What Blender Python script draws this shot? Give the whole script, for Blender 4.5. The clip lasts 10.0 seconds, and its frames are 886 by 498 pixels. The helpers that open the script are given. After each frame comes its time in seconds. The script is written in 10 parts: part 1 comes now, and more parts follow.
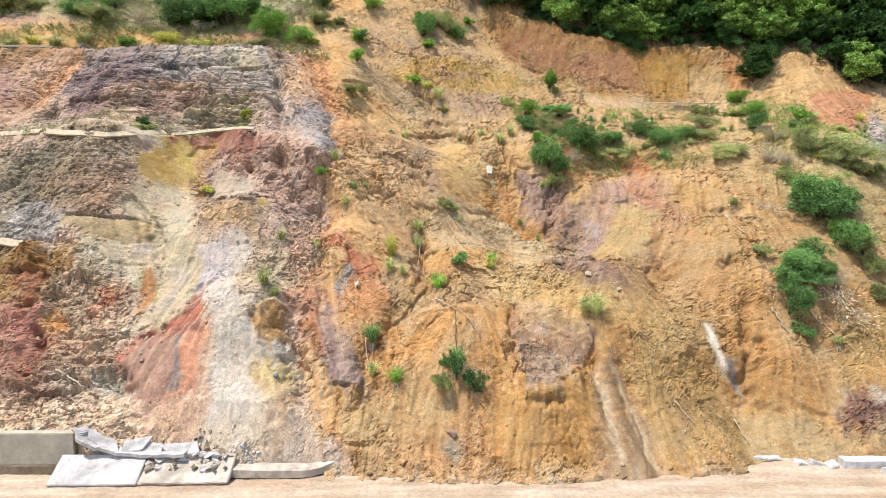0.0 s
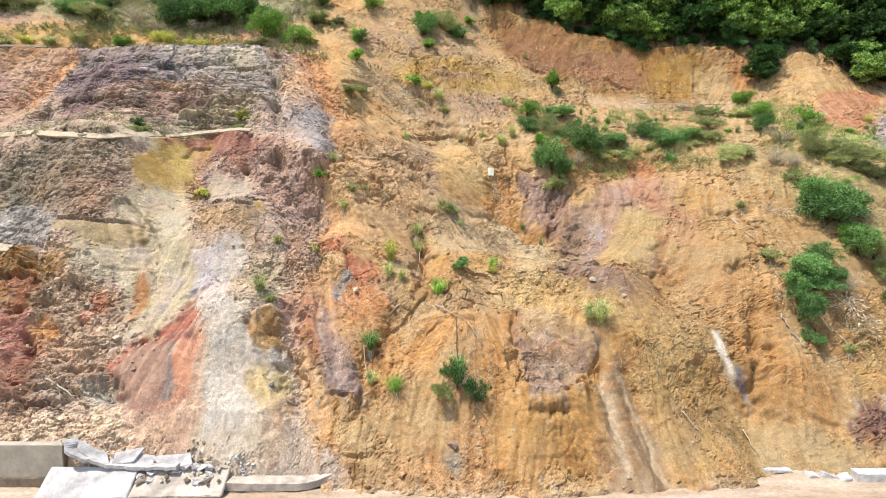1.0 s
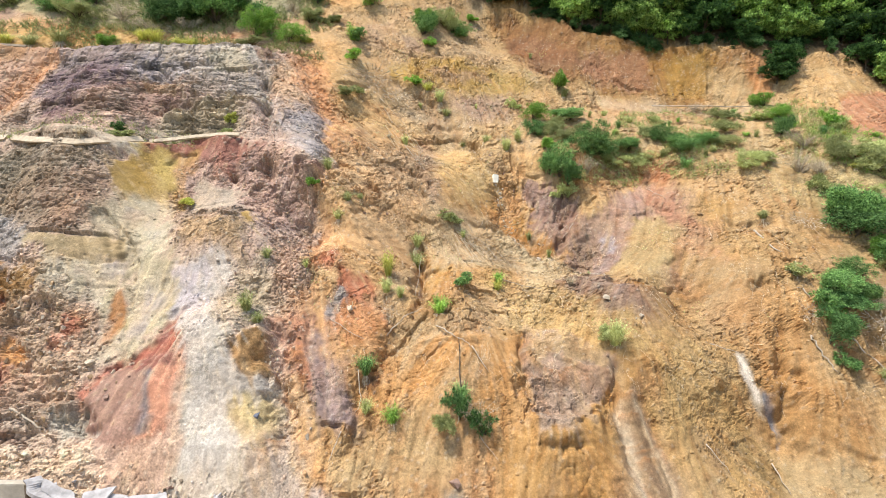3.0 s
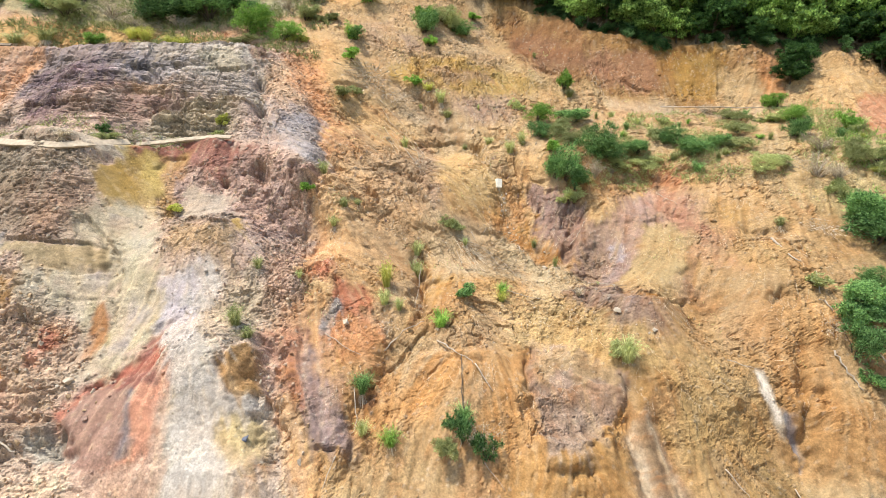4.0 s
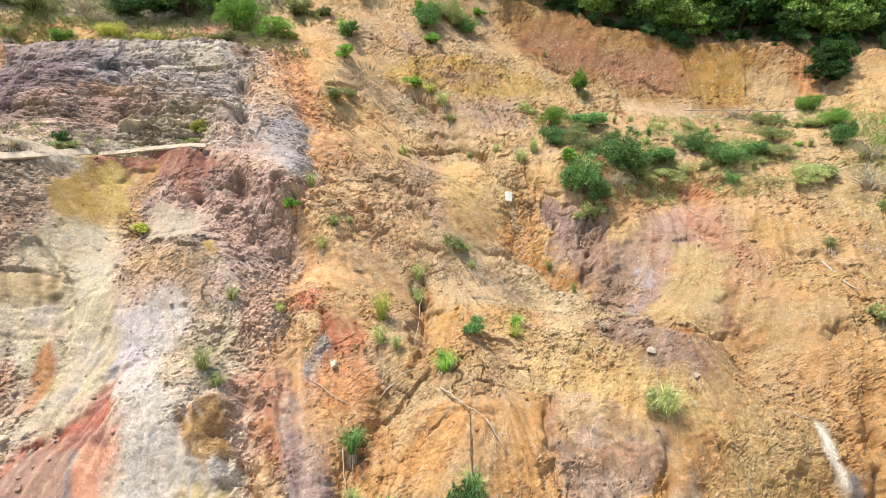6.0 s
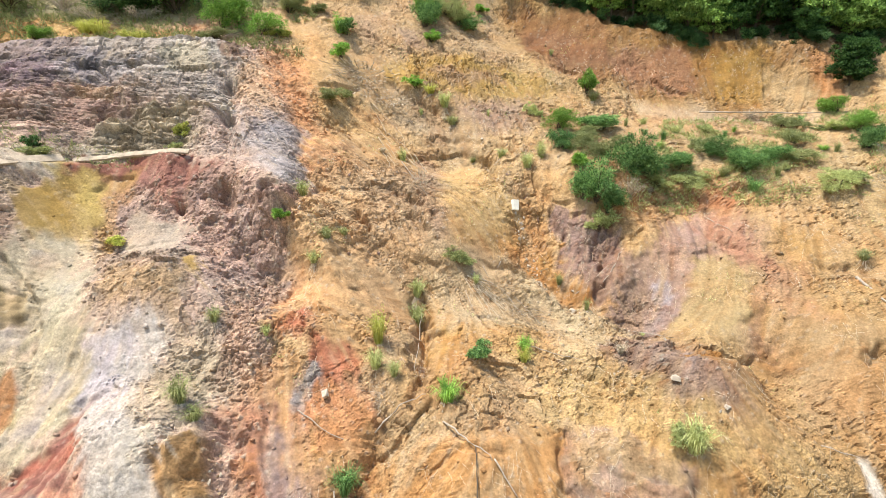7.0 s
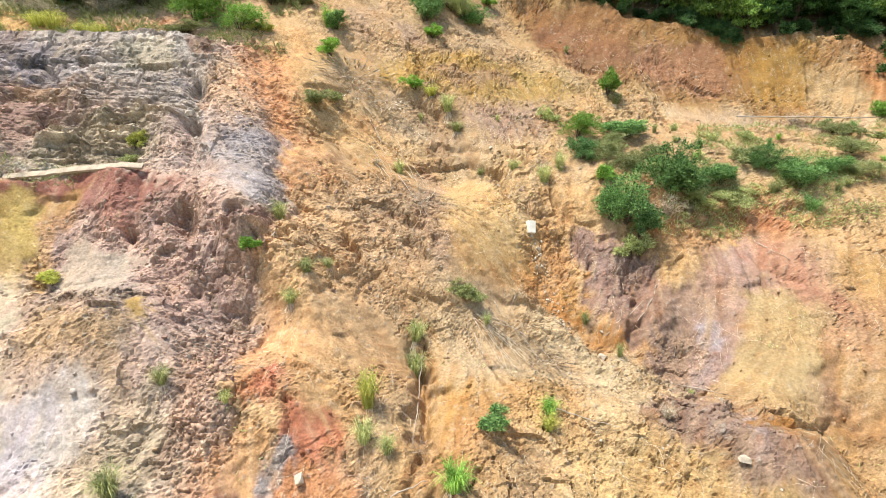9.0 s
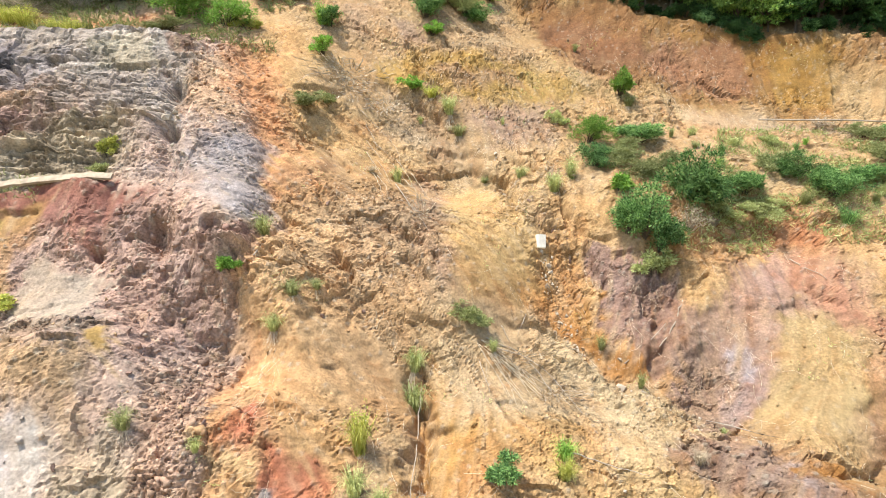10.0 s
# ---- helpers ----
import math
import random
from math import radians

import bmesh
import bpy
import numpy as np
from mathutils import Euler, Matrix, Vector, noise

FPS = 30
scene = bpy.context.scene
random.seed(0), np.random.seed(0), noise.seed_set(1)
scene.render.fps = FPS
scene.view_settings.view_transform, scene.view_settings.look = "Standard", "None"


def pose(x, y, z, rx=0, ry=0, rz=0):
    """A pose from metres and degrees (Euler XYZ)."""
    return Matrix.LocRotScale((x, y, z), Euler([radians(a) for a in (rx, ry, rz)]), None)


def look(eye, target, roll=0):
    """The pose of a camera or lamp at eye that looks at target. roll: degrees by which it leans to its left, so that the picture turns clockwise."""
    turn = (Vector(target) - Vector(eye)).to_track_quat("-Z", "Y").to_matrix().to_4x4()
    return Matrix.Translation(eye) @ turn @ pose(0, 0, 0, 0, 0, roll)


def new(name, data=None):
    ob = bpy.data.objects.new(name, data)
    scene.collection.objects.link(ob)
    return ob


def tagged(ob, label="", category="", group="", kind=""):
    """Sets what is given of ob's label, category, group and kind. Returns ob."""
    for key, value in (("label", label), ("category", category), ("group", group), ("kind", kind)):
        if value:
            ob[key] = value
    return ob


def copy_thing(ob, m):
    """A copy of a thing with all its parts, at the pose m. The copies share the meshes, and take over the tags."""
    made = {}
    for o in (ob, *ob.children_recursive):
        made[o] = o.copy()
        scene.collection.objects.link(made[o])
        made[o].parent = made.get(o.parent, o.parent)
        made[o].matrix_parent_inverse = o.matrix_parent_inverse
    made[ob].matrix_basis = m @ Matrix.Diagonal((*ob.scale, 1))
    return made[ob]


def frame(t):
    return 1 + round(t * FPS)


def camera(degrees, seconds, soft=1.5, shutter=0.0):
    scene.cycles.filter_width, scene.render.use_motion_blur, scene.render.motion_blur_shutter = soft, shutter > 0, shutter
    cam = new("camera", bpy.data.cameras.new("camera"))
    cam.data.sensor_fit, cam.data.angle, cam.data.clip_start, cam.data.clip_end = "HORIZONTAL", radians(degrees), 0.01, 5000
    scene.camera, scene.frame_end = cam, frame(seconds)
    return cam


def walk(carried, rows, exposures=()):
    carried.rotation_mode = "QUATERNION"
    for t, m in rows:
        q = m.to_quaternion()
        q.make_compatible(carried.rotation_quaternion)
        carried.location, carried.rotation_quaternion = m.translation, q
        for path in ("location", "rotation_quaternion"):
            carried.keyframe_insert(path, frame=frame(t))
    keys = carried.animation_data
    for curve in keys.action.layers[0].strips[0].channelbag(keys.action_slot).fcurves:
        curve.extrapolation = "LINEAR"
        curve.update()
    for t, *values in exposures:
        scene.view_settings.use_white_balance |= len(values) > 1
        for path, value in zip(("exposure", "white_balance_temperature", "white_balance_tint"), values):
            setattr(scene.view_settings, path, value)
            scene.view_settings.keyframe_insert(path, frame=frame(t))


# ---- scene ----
cam = camera(75.9, 10.0, 1.0)
METRES, EYE, TILT, LEAN, TURN = 20.0, 13.95, -6.0, 0.0, -0.2
ROWS = [
    (0.0, 0.0, 0.0, 0.0, 0.0, 0.23, 0.08),
    (0.5, 0.0001, 0.0192, 0.0062, 0.02, 0.24, 0.07),
    (1.0, -0.0003, 0.0427, 0.0144, 0.05, 0.24, 0.05),
    (1.5, -0.0004, 0.0693, 0.0243, 0.07, 0.24, 0.04),
    (2.0, -0.0005, 0.0992, 0.0345, 0.09, 0.25, 0.02),
    (2.5, -0.0017, 0.133, 0.0457, 0.1, 0.24, 0.01),
    (4.0, -0.0051, 0.2574, 0.0843, 0.17, 0.23, -0.01),
    (4.5, -0.0078, 0.3067, 0.0998, 0.17, 0.24, -0.02),
    (5.0, -0.0101, 0.3588, 0.1169, 0.18, 0.24, -0.01),
    (6.5, -0.018, 0.5292, 0.1681, 0.19, 0.27, 0.01),
    (7.0, -0.0209, 0.589, 0.1862, 0.18, 0.28, 0.03),
    (7.5, -0.0232, 0.6494, 0.2051, 0.19, 0.27, 0.04),
    (8.0, -0.0255, 0.7102, 0.2233, 0.18, 0.28, 0.05),
    (8.5, -0.028, 0.7715, 0.2415, 0.2, 0.3, 0.07),
    (9.0, -0.0305, 0.8326, 0.2602, 0.19, 0.31, 0.06),
    (9.5, -0.0313, 0.8933, 0.2792, 0.23, 0.32, 0.08),
    (10.0, -0.0338, 0.9538, 0.2979, 0.2, 0.34, 0.07),
]
walk(cam, [(t, pose(0, 0, EYE, TILT, LEAN, TURN) @ pose(METRES * x, METRES * y, METRES * z, 90 + pitch, roll, yaw)) for t, x, y, z, yaw, pitch, roll in ROWS],
     exposures=((0, 0.64), (4, 0.68), (7, 0.73), (10, 0.81)))

# world, sun and exposure
SUN_AT = Vector((-0.33, -0.13, 0.935)).normalized()
world = bpy.data.worlds.new("sky")
scene.world = world
world.use_nodes = True
sky_nodes = world.node_tree
sky = sky_nodes.nodes.new("ShaderNodeTexSky")
sky.sky_type, sky.sun_disc = "NISHITA", False
sky.sun_elevation = math.asin(SUN_AT.z)
sky.sun_rotation = math.atan2(SUN_AT.x, SUN_AT.y)
sky.air_density, sky.dust_density = 1.0, 1.5
backdrop = sky_nodes.nodes["Background"]
backdrop.inputs["Strength"].default_value = 0.18
sky_nodes.links.new(sky.outputs[0], backdrop.inputs["Color"])
sun = new("sun", bpy.data.lights.new("sun", "SUN"))
sun.data.energy, sun.data.angle, sun.data.color = 4.25, radians(0.6), (1.0, 0.97, 0.92)
sun.matrix_world = look(SUN_AT * 100, (0, 0, 0))


# ---- small tools ----
def tone(r, g, b, k=0.66):
    """A base colour from 8-bit screen values, k: how much of it the surface gives back."""
    def lin(v):
        v /= 255
        return v / 12.92 if v <= 0.04045 else ((v + 0.055) / 1.055) ** 2.4
    c = np.array([lin(r), lin(g), lin(b)]) * k
    return c + (c.mean() - c) * 0.06


def mesh_from(name, verts, faces):
    """A mesh from arrays: verts (n, 3), faces (m, 3 or 4)."""
    verts, faces = np.asarray(verts, np.float32), np.asarray(faces, np.int32)
    me = bpy.data.meshes.new(name)
    me.vertices.add(len(verts))
    me.vertices.foreach_set("co", verts.ravel())
    m, k = faces.shape
    me.loops.add(m * k)
    me.loops.foreach_set("vertex_index", faces.ravel())
    me.polygons.add(m)
    me.polygons.foreach_set("loop_start", np.arange(0, m * k, k, dtype=np.int32))
    me.update(calc_edges=True)
    return me


def smooth(me):
    me.polygons.foreach_set("use_smooth", np.ones(len(me.polygons), bool))
    return me


def part(name, me, material, parent, label=""):
    """One mesh object under a thing; a bmesh or a mesh."""
    if isinstance(me, bmesh.types.BMesh):
        bm, me = me, bpy.data.meshes.new(name)
        bm.to_mesh(me)
        bm.free()
    if material and not me.materials:
        me.materials.append(material)
    ob = new(name, me)
    ob.parent = parent
    return tagged(ob, label=label)


LATTICE = [np.random.default_rng(100 + i).random((256, 256)).astype(np.float32) * 2 - 1 for i in range(8)]


GRAD_X, GRAD_Y = [np.cos(a * math.pi) for a in LATTICE], [np.sin(a * math.pi) for a in LATTICE]


def wave(x, y, seed=0):
    """Smooth gradient noise, about -1 to 1, one cell a unit."""
    gx, gy = GRAD_X[seed % 8], GRAD_Y[seed % 8]
    x, y = x + 37.37 * seed, y + 11.91 * seed
    ix, iy = np.floor(x).astype(np.int32), np.floor(y).astype(np.int32)
    fx, fy = x - ix, y - iy
    ux, uy = fx * fx * fx * (fx * (fx * 6 - 15) + 10), fy * fy * fy * (fy * (fy * 6 - 15) + 10)
    ix, iy, jx, jy = ix & 255, iy & 255, (ix + 1) & 255, (iy + 1) & 255
    a = gx[ix, iy] * fx + gy[ix, iy] * fy
    c = gx[jx, iy] * (fx - 1) + gy[jx, iy] * fy
    d = gx[ix, jy] * fx + gy[ix, jy] * (fy - 1)
    e = gx[jx, jy] * (fx - 1) + gy[jx, jy] * (fy - 1)
    a, d = a + (c - a) * ux, d + (e - d) * ux
    return (a + (d - a) * uy) * 1.5


def fbm(x, y, size, octaves=4, seed=0, gain=0.5):
    """Layered noise with features of that size in metres, turned a little from layer to layer."""
    total, amp, norm, f = 0.0, 1.0, 0.0, 1.0 / size
    for i in range(octaves):
        a = 0.6 + 1.1 * i
        ca, sa = math.cos(a) * f, math.sin(a) * f
        total = total + amp * wave(x * ca - y * sa, x * sa + y * ca, seed + i)
        norm += amp
        amp *= gain
        f *= 1.93
    return total / norm * 1.6


def cells(x, y, size, seed=0):
    """For scattered points: the distance to the nearest (in cells), its random number, and the way to it."""
    x, y = x / size + 5.7 * seed, y / size + 3.1 * seed
    ix, iy = np.floor(x).astype(np.int32), np.floor(y).astype(np.int32)
    best = np.full(x.shape, 9.0, np.float32)
    ident, ox, oy = np.zeros(x.shape, np.float32), np.zeros(x.shape, np.float32), np.zeros(x.shape, np.float32)
    a, b, c = LATTICE[seed % 8], LATTICE[(seed + 1) % 8], LATTICE[(seed + 2) % 8]
    for dx in (-1, 0, 1):
        for dy in (-1, 0, 1):
            kx, ky = (ix + dx) & 255, (iy + dy) & 255
            px, py = ix + dx + 0.5 + 0.45 * a[kx, ky] - x, iy + dy + 0.5 + 0.45 * b[kx, ky] - y
            d = np.hypot(px, py)
            nearer = d < best
            best, ident = np.where(nearer, d, best), np.where(nearer, c[kx, ky], ident)
            ox, oy = np.where(nearer, px, ox), np.where(nearer, py, oy)
    return best, ident, ox, oy


def facets(x, y, size, seed=0, stretch=1.0):
    """Broken ground: every cell a tilted face at its own height, with sharp steps between."""
    d, ident, ox, oy = cells(x / stretch, y, size, seed)
    return 0.55 * ident + ox * np.sin(ident * 37) * 0.9 + oy * (0.35 + 0.6 * np.cos(ident * 53)), ident


def blocks(x, y, high, wide, seed=0):
    """Bedded rock: courses of broken blocks; gives each its random number, its open joints, and the height in the course."""
    t = LATTICE[seed % 8]
    y = y / high
    row = np.floor(y).astype(np.int32)
    x = x / wide * (1 + 0.5 * t[row & 255, 7]) + 40 * t[row & 255, 3]
    col = np.floor(x).astype(np.int32)
    fy, fx = y - row, x - col
    gap = np.minimum(np.minimum(fy, 1 - fy) * high, np.minimum(fx, 1 - fx) * wide)
    return t[row & 255, col & 255], np.clip(1 - gap / 0.09, 0, 1), fy


# ---- materials ----
def material(name):
    m = bpy.data.materials.new(name)
    m.use_nodes = True
    return m, m.node_tree.nodes, m.node_tree.links, m.node_tree.nodes["Principled BSDF"]


def grain(nodes, links, scale, detail=6, rough=0.6, stretch=None):
    n = nodes.new("ShaderNodeTexNoise")
    n.inputs["Scale"].default_value, n.inputs["Detail"].default_value, n.inputs["Roughness"].default_value = scale, detail, rough
    co = nodes.new("ShaderNodeTexCoord")
    if stretch:
        mp = nodes.new("ShaderNodeMapping")
        mp.inputs["Scale"].default_value = stretch
        links.new(co.outputs["Object"], mp.inputs["Vector"])
        links.new(mp.outputs[0], n.inputs["Vector"])
    else:
        links.new(co.outputs["Object"], n.inputs["Vector"])
    return n.outputs["Fac"]


def span(nodes, links, value, lo, hi, a=0.3, b=0.7):
    r = nodes.new("ShaderNodeMapRange")
    links.new(value, r.inputs["Value"])
    for k, v in (("From Min", a), ("From Max", b), ("To Min", lo), ("To Max", hi)):
        r.inputs[k].default_value = v
    return r.outputs[0]


def times(nodes, links, colour, value):
    mx = nodes.new("ShaderNodeVectorMath")
    mx.operation = "SCALE"
    links.new(colour, mx.inputs[0])
    links.new(value, mx.inputs["Scale"])
    return mx.outputs[0]


def product(nodes, links, a, b):
    mx = nodes.new("ShaderNodeMath")
    mx.operation = "MULTIPLY"
    links.new(a, mx.inputs[0])
    links.new(b, mx.inputs[1])
    return mx.outputs[0]


def relief(nodes, links, bsdf, height, strength, distance):
    b = nodes.new("ShaderNodeBump")
    b.inputs["Strength"].default_value, b.inputs["Distance"].default_value = strength, distance
    links.new(height, b.inputs["Height"])
    links.new(b.outputs[0], bsdf.inputs["Normal"])


def soil_material():
    """Earth and weathered rock: the layers' colours with grit, crumbs and fine relief."""
    m, nodes, links, bsdf = material("earth")
    at = nodes.new("ShaderNodeAttribute")
    at.attribute_name = "soil"
    fine = grain(nodes, links, 11.0, 4, 0.66)
    mid = grain(nodes, links, 2.2, 6, 0.65)
    v = nodes.new("ShaderNodeTexVoronoi")
    v.inputs["Scale"].default_value = 7.5
    v.inputs["Randomness"].default_value = 1.0
    co = nodes.new("ShaderNodeTexCoord")
    links.new(co.outputs["Object"], v.inputs["Vector"])
    sep = nodes.new("ShaderNodeSeparateColor")
    links.new(v.outputs["Color"], sep.inputs[0])
    k = product(nodes, links, span(nodes, links, fine, 0.58, 1.42), span(nodes, links, mid, 0.90, 1.10))
    k = product(nodes, links, k, span(nodes, links, sep.outputs[0], 0.86, 1.14, 0, 1))
    dots = nodes.new("ShaderNodeTexVoronoi")
    dots.inputs["Scale"].default_value = 4.2
    links.new(co.outputs["Object"], dots.inputs["Vector"])
    lot = nodes.new("ShaderNodeSeparateColor")
    links.new(dots.outputs["Color"], lot.inputs[0])
    round_ = span(nodes, links, dots.outputs["Distance"], 1.0, 0.0, 0.16, 0.26)
    pale = product(nodes, links, round_, span(nodes, links, lot.outputs[0], 0.0, 0.55, 0.70, 0.80))
    dark = product(nodes, links, round_, span(nodes, links, lot.outputs[1], 0.0, 0.45, 0.74, 0.84))
    sum_ = nodes.new("ShaderNodeMath")
    sum_.operation = "SUBTRACT"
    links.new(pale, sum_.inputs[0])
    links.new(dark, sum_.inputs[1])
    one = nodes.new("ShaderNodeMath")
    one.operation = "ADD"
    one.inputs[1].default_value = 1.0
    links.new(sum_.outputs[0], one.inputs[0])
    k = product(nodes, links, k, one.outputs[0])
    fade = nodes.new("ShaderNodeMix")
    links.new(at.outputs["Alpha"], fade.inputs["Factor"])
    fade.inputs["A"].default_value = 1.0
    links.new(k, fade.inputs["B"])
    links.new(times(nodes, links, at.outputs["Color"], fade.outputs["Result"]), bsdf.inputs["Base Color"])
    bsdf.inputs["Roughness"].default_value = 0.95
    bsdf.inputs["Specular IOR Level"].default_value = 0.15
    h = nodes.new("ShaderNodeMath")
    h.operation = "MULTIPLY_ADD"
    links.new(sep.outputs[1], h.inputs[0])
    h.inputs[1].default_value = 0.35
    links.new(fine, h.inputs[2])
    relief(nodes, links, bsdf, h.outputs[0], 1.0, 0.045)
    links.new(at.outputs["Alpha"], bsdf.inputs["Normal"].links[0].from_node.inputs["Strength"])
    return m


def plain_material(name, colour, scale=6.0, lo=0.75, hi=1.2, rough=0.9, bump=0.3, depth=0.02, stains=1.2, island=False, stretch=None):
    """Colour broken up by grain and by larger stains."""
    m, nodes, links, bsdf = material(name)
    rgb = nodes.new("ShaderNodeRGB")
    rgb.outputs[0].default_value = (*colour, 1)
    g = grain(nodes, links, scale, 8, 0.68, stretch)
    k = product(nodes, links, span(nodes, links, g, lo, hi), span(nodes, links, grain(nodes, links, stains, 4, 0.6), 0.8, 1.15))
    if island:
        ge = nodes.new("ShaderNodeNewGeometry")
        k = product(nodes, links, k, span(nodes, links, ge.outputs["Random Per Island"], 0.7, 1.3, 0, 1))
    links.new(times(nodes, links, rgb.outputs[0], k), bsdf.inputs["Base Color"])
    bsdf.inputs["Roughness"].default_value = rough
    bsdf.inputs["Specular IOR Level"].default_value = 0.2
    relief(nodes, links, bsdf, g, bump, depth)
    return m


def leaf_material(name, low, high):
    """Leaves between two greens, each leaf its own, with light shining through."""
    m, nodes, links, bsdf = material(name)
    ge = nodes.new("ShaderNodeNewGeometry")
    mix = nodes.new("ShaderNodeMix")
    mix.data_type = "RGBA"
    links.new(ge.outputs["Random Per Island"], mix.inputs["Factor"])
    mix.inputs["A"].default_value, mix.inputs["B"].default_value = (*low, 1), (*high, 1)
    info = nodes.new("ShaderNodeObjectInfo")
    col = times(nodes, links, mix.outputs["Result"], span(nodes, links, info.outputs["Random"], 0.75, 1.25, 0, 1))
    links.new(col, bsdf.inputs["Base Color"])
    bsdf.inputs["Roughness"].default_value = 0.7
    bsdf.inputs["Specular IOR Level"].default_value = 0.12
    tr = nodes.new("ShaderNodeBsdfTranslucent")
    links.new(col, tr.inputs["Color"])
    sh = nodes.new("ShaderNodeMixShader")
    sh.inputs[0].default_value = 0.3
    links.new(bsdf.outputs[0], sh.inputs[1])
    links.new(tr.outputs[0], sh.inputs[2])
    links.new(sh.outputs[0], nodes["Material Output"].inputs["Surface"])
    return m


def road_material():
    """Trodden earth: pale dust drawn out along the road, darker damp streaks and grit."""
    m, nodes, links, bsdf = material("road_dirt")
    ramp = nodes.new("ShaderNodeMix")
    ramp.data_type = "RGBA"
    streak = grain(nodes, links, 1.0, 5, 0.6, (0.18, 1.3, 1.0))
    links.new(span(nodes, links, streak, 0, 1, 0.36, 0.64), ramp.inputs["Factor"])
    ramp.inputs["A"].default_value, ramp.inputs["B"].default_value = (*tone(196, 166, 134, 0.56), 1), (*tone(222, 200, 172, 0.56), 1)
    g = grain(nodes, links, 5.0, 4, 0.65)
    k = product(nodes, links, span(nodes, links, g, 0.78, 1.18), span(nodes, links, grain(nodes, links, 0.6, 4, 0.6), 0.85, 1.12))
    links.new(times(nodes, links, ramp.outputs["Result"], k), bsdf.inputs["Base Color"])
    bsdf.inputs["Roughness"].default_value = 0.95
    bsdf.inputs["Specular IOR Level"].default_value = 0.1
    relief(nodes, links, bsdf, g, 0.5, 0.04)
    return m


STRAW = plain_material("straw", tone(228, 206, 170, 0.75), 6, 0.8, 1.1, 0.9, 0.1, 0.01, island=True)
EARTH = soil_material()
CONCRETE = plain_material("concrete", tone(196, 184, 162), 5, 0.86, 1.1, 0.85, 0.25, 0.01)
CONCRETE_DARK = plain_material("dark_concrete", tone(150, 132, 108), 5, 0.7, 1.2, 0.9, 0.4, 0.02)
WHITEWASH = plain_material("pale_concrete", tone(238, 230, 222, 0.56), 1.8, 0.5, 1.12, 0.8, 0.3, 0.015)
KERB = plain_material("kerb_white", tone(240, 234, 226, 0.66), 2.0, 0.5, 1.1, 0.8, 0.3, 0.015)
DUSTY = plain_material("dusty_concrete", tone(214, 198, 178, 0.62), 1.6, 0.5, 1.25, 0.9, 0.5, 0.03)
ROAD_DIRT = road_material()
DRAIN = plain_material("stained_drain", tone(214, 192, 160, 0.66), 4, 0.7, 1.1, 0.9, 0.5, 0.03, 2.5)
GRASSLAND = plain_material("grassland", tone(120, 125, 75), 0.8, 0.6, 1.3, 0.95, 0.4, 0.1, 0.05)
BARK = plain_material("bark", (0.10, 0.075, 0.05), 14, 0.6, 1.3, 0.9, 0.5, 0.02)
DRY_WOOD = plain_material("dry_wood", tone(206, 188, 162, 0.7), 10, 0.7, 1.2, 0.9, 0.4, 0.01, island=True)
STONE_PALE = plain_material("pale_stone", tone(226, 206, 176, 0.58), 5, 0.8, 1.15, 0.85, 0.5, 0.03)
STONE_WHITE = plain_material("white_stone", tone(248, 238, 214, 0.8), 4, 0.85, 1.08, 0.8, 0.3, 0.02)
STONE_TAN = plain_material("tan_stone", tone(205, 172, 128), 6, 0.75, 1.2, 0.9, 0.5, 0.03)
STONE_BROWN = plain_material("brown_stone", tone(168, 136, 116), 6, 0.7, 1.2, 0.9, 0.5, 0.03)
STONE_BLUE = plain_material("blue_stone", tone(120, 124, 136), 6, 0.8, 1.2, 0.9, 0.4, 0.02)

LEAVES = {
    "bright": leaf_material("bright_leaves", (0.10, 0.24, 0.035), (0.37, 0.56, 0.11)),
    "green": leaf_material("green_leaves", (0.028, 0.085, 0.024), (0.31, 0.50, 0.15)),
    "dark": leaf_material("dark_leaves", (0.012, 0.045, 0.014), (0.22, 0.38, 0.12)),
    "olive": leaf_material("olive_leaves", (0.18, 0.21, 0.07), (0.42, 0.43, 0.18)),
    "grey": leaf_material("dry_grey_leaves", (0.34, 0.28, 0.18), (0.62, 0.52, 0.36)),
    "yellow": leaf_material("yellow_leaves", (0.30, 0.33, 0.05), (0.62, 0.60, 0.16)),
    "pale": leaf_material("pale_leaves", (0.25, 0.29, 0.09), (0.58, 0.60, 0.25)),
    # understory shade is put into this leaf colour
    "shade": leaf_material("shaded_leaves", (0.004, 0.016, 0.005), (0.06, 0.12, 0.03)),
    # forest foliage in two tones: shade and sunlit patches put into the colour
    "forest": leaf_material("shaded_forest_leaves", (0.005, 0.02, 0.006), (0.085, 0.17, 0.04)),
    "forest_light": leaf_material("sunlit_forest_leaves", (0.04, 0.11, 0.02), (0.44, 0.62, 0.15)),
}

# ---- the slope: a plane of 42 degrees, hollowed and swollen, in (x, up-slope) metres ----
LEAN_C, LEAN_S, TOE = math.cos(radians(42)), math.sin(radians(42)), 24.9


def steps(*runs):
    return np.concatenate([np.arange(a, b, d) for a, b, d in runs])


xs = steps((-150, -46, 4), (-46, -34, 0.2), (-34, -17, 0.09), (-17, 15, 0.07), (15, 40, 0.12), (40, 46, 0.2), (46, 151, 4))
ss = steps((-2, 7, 0.075), (7, 32, 0.07), (32, 40, 0.11), (40, 57, 0.13), (57, 160, 4))
X, S = [a.astype(np.float32) for a in np.meshgrid(xs, ss, indexing="ij")]
N = (-0.82 - 0.0426 * np.clip(X, -45, 45) + 0.0322 * S).astype(np.float32)


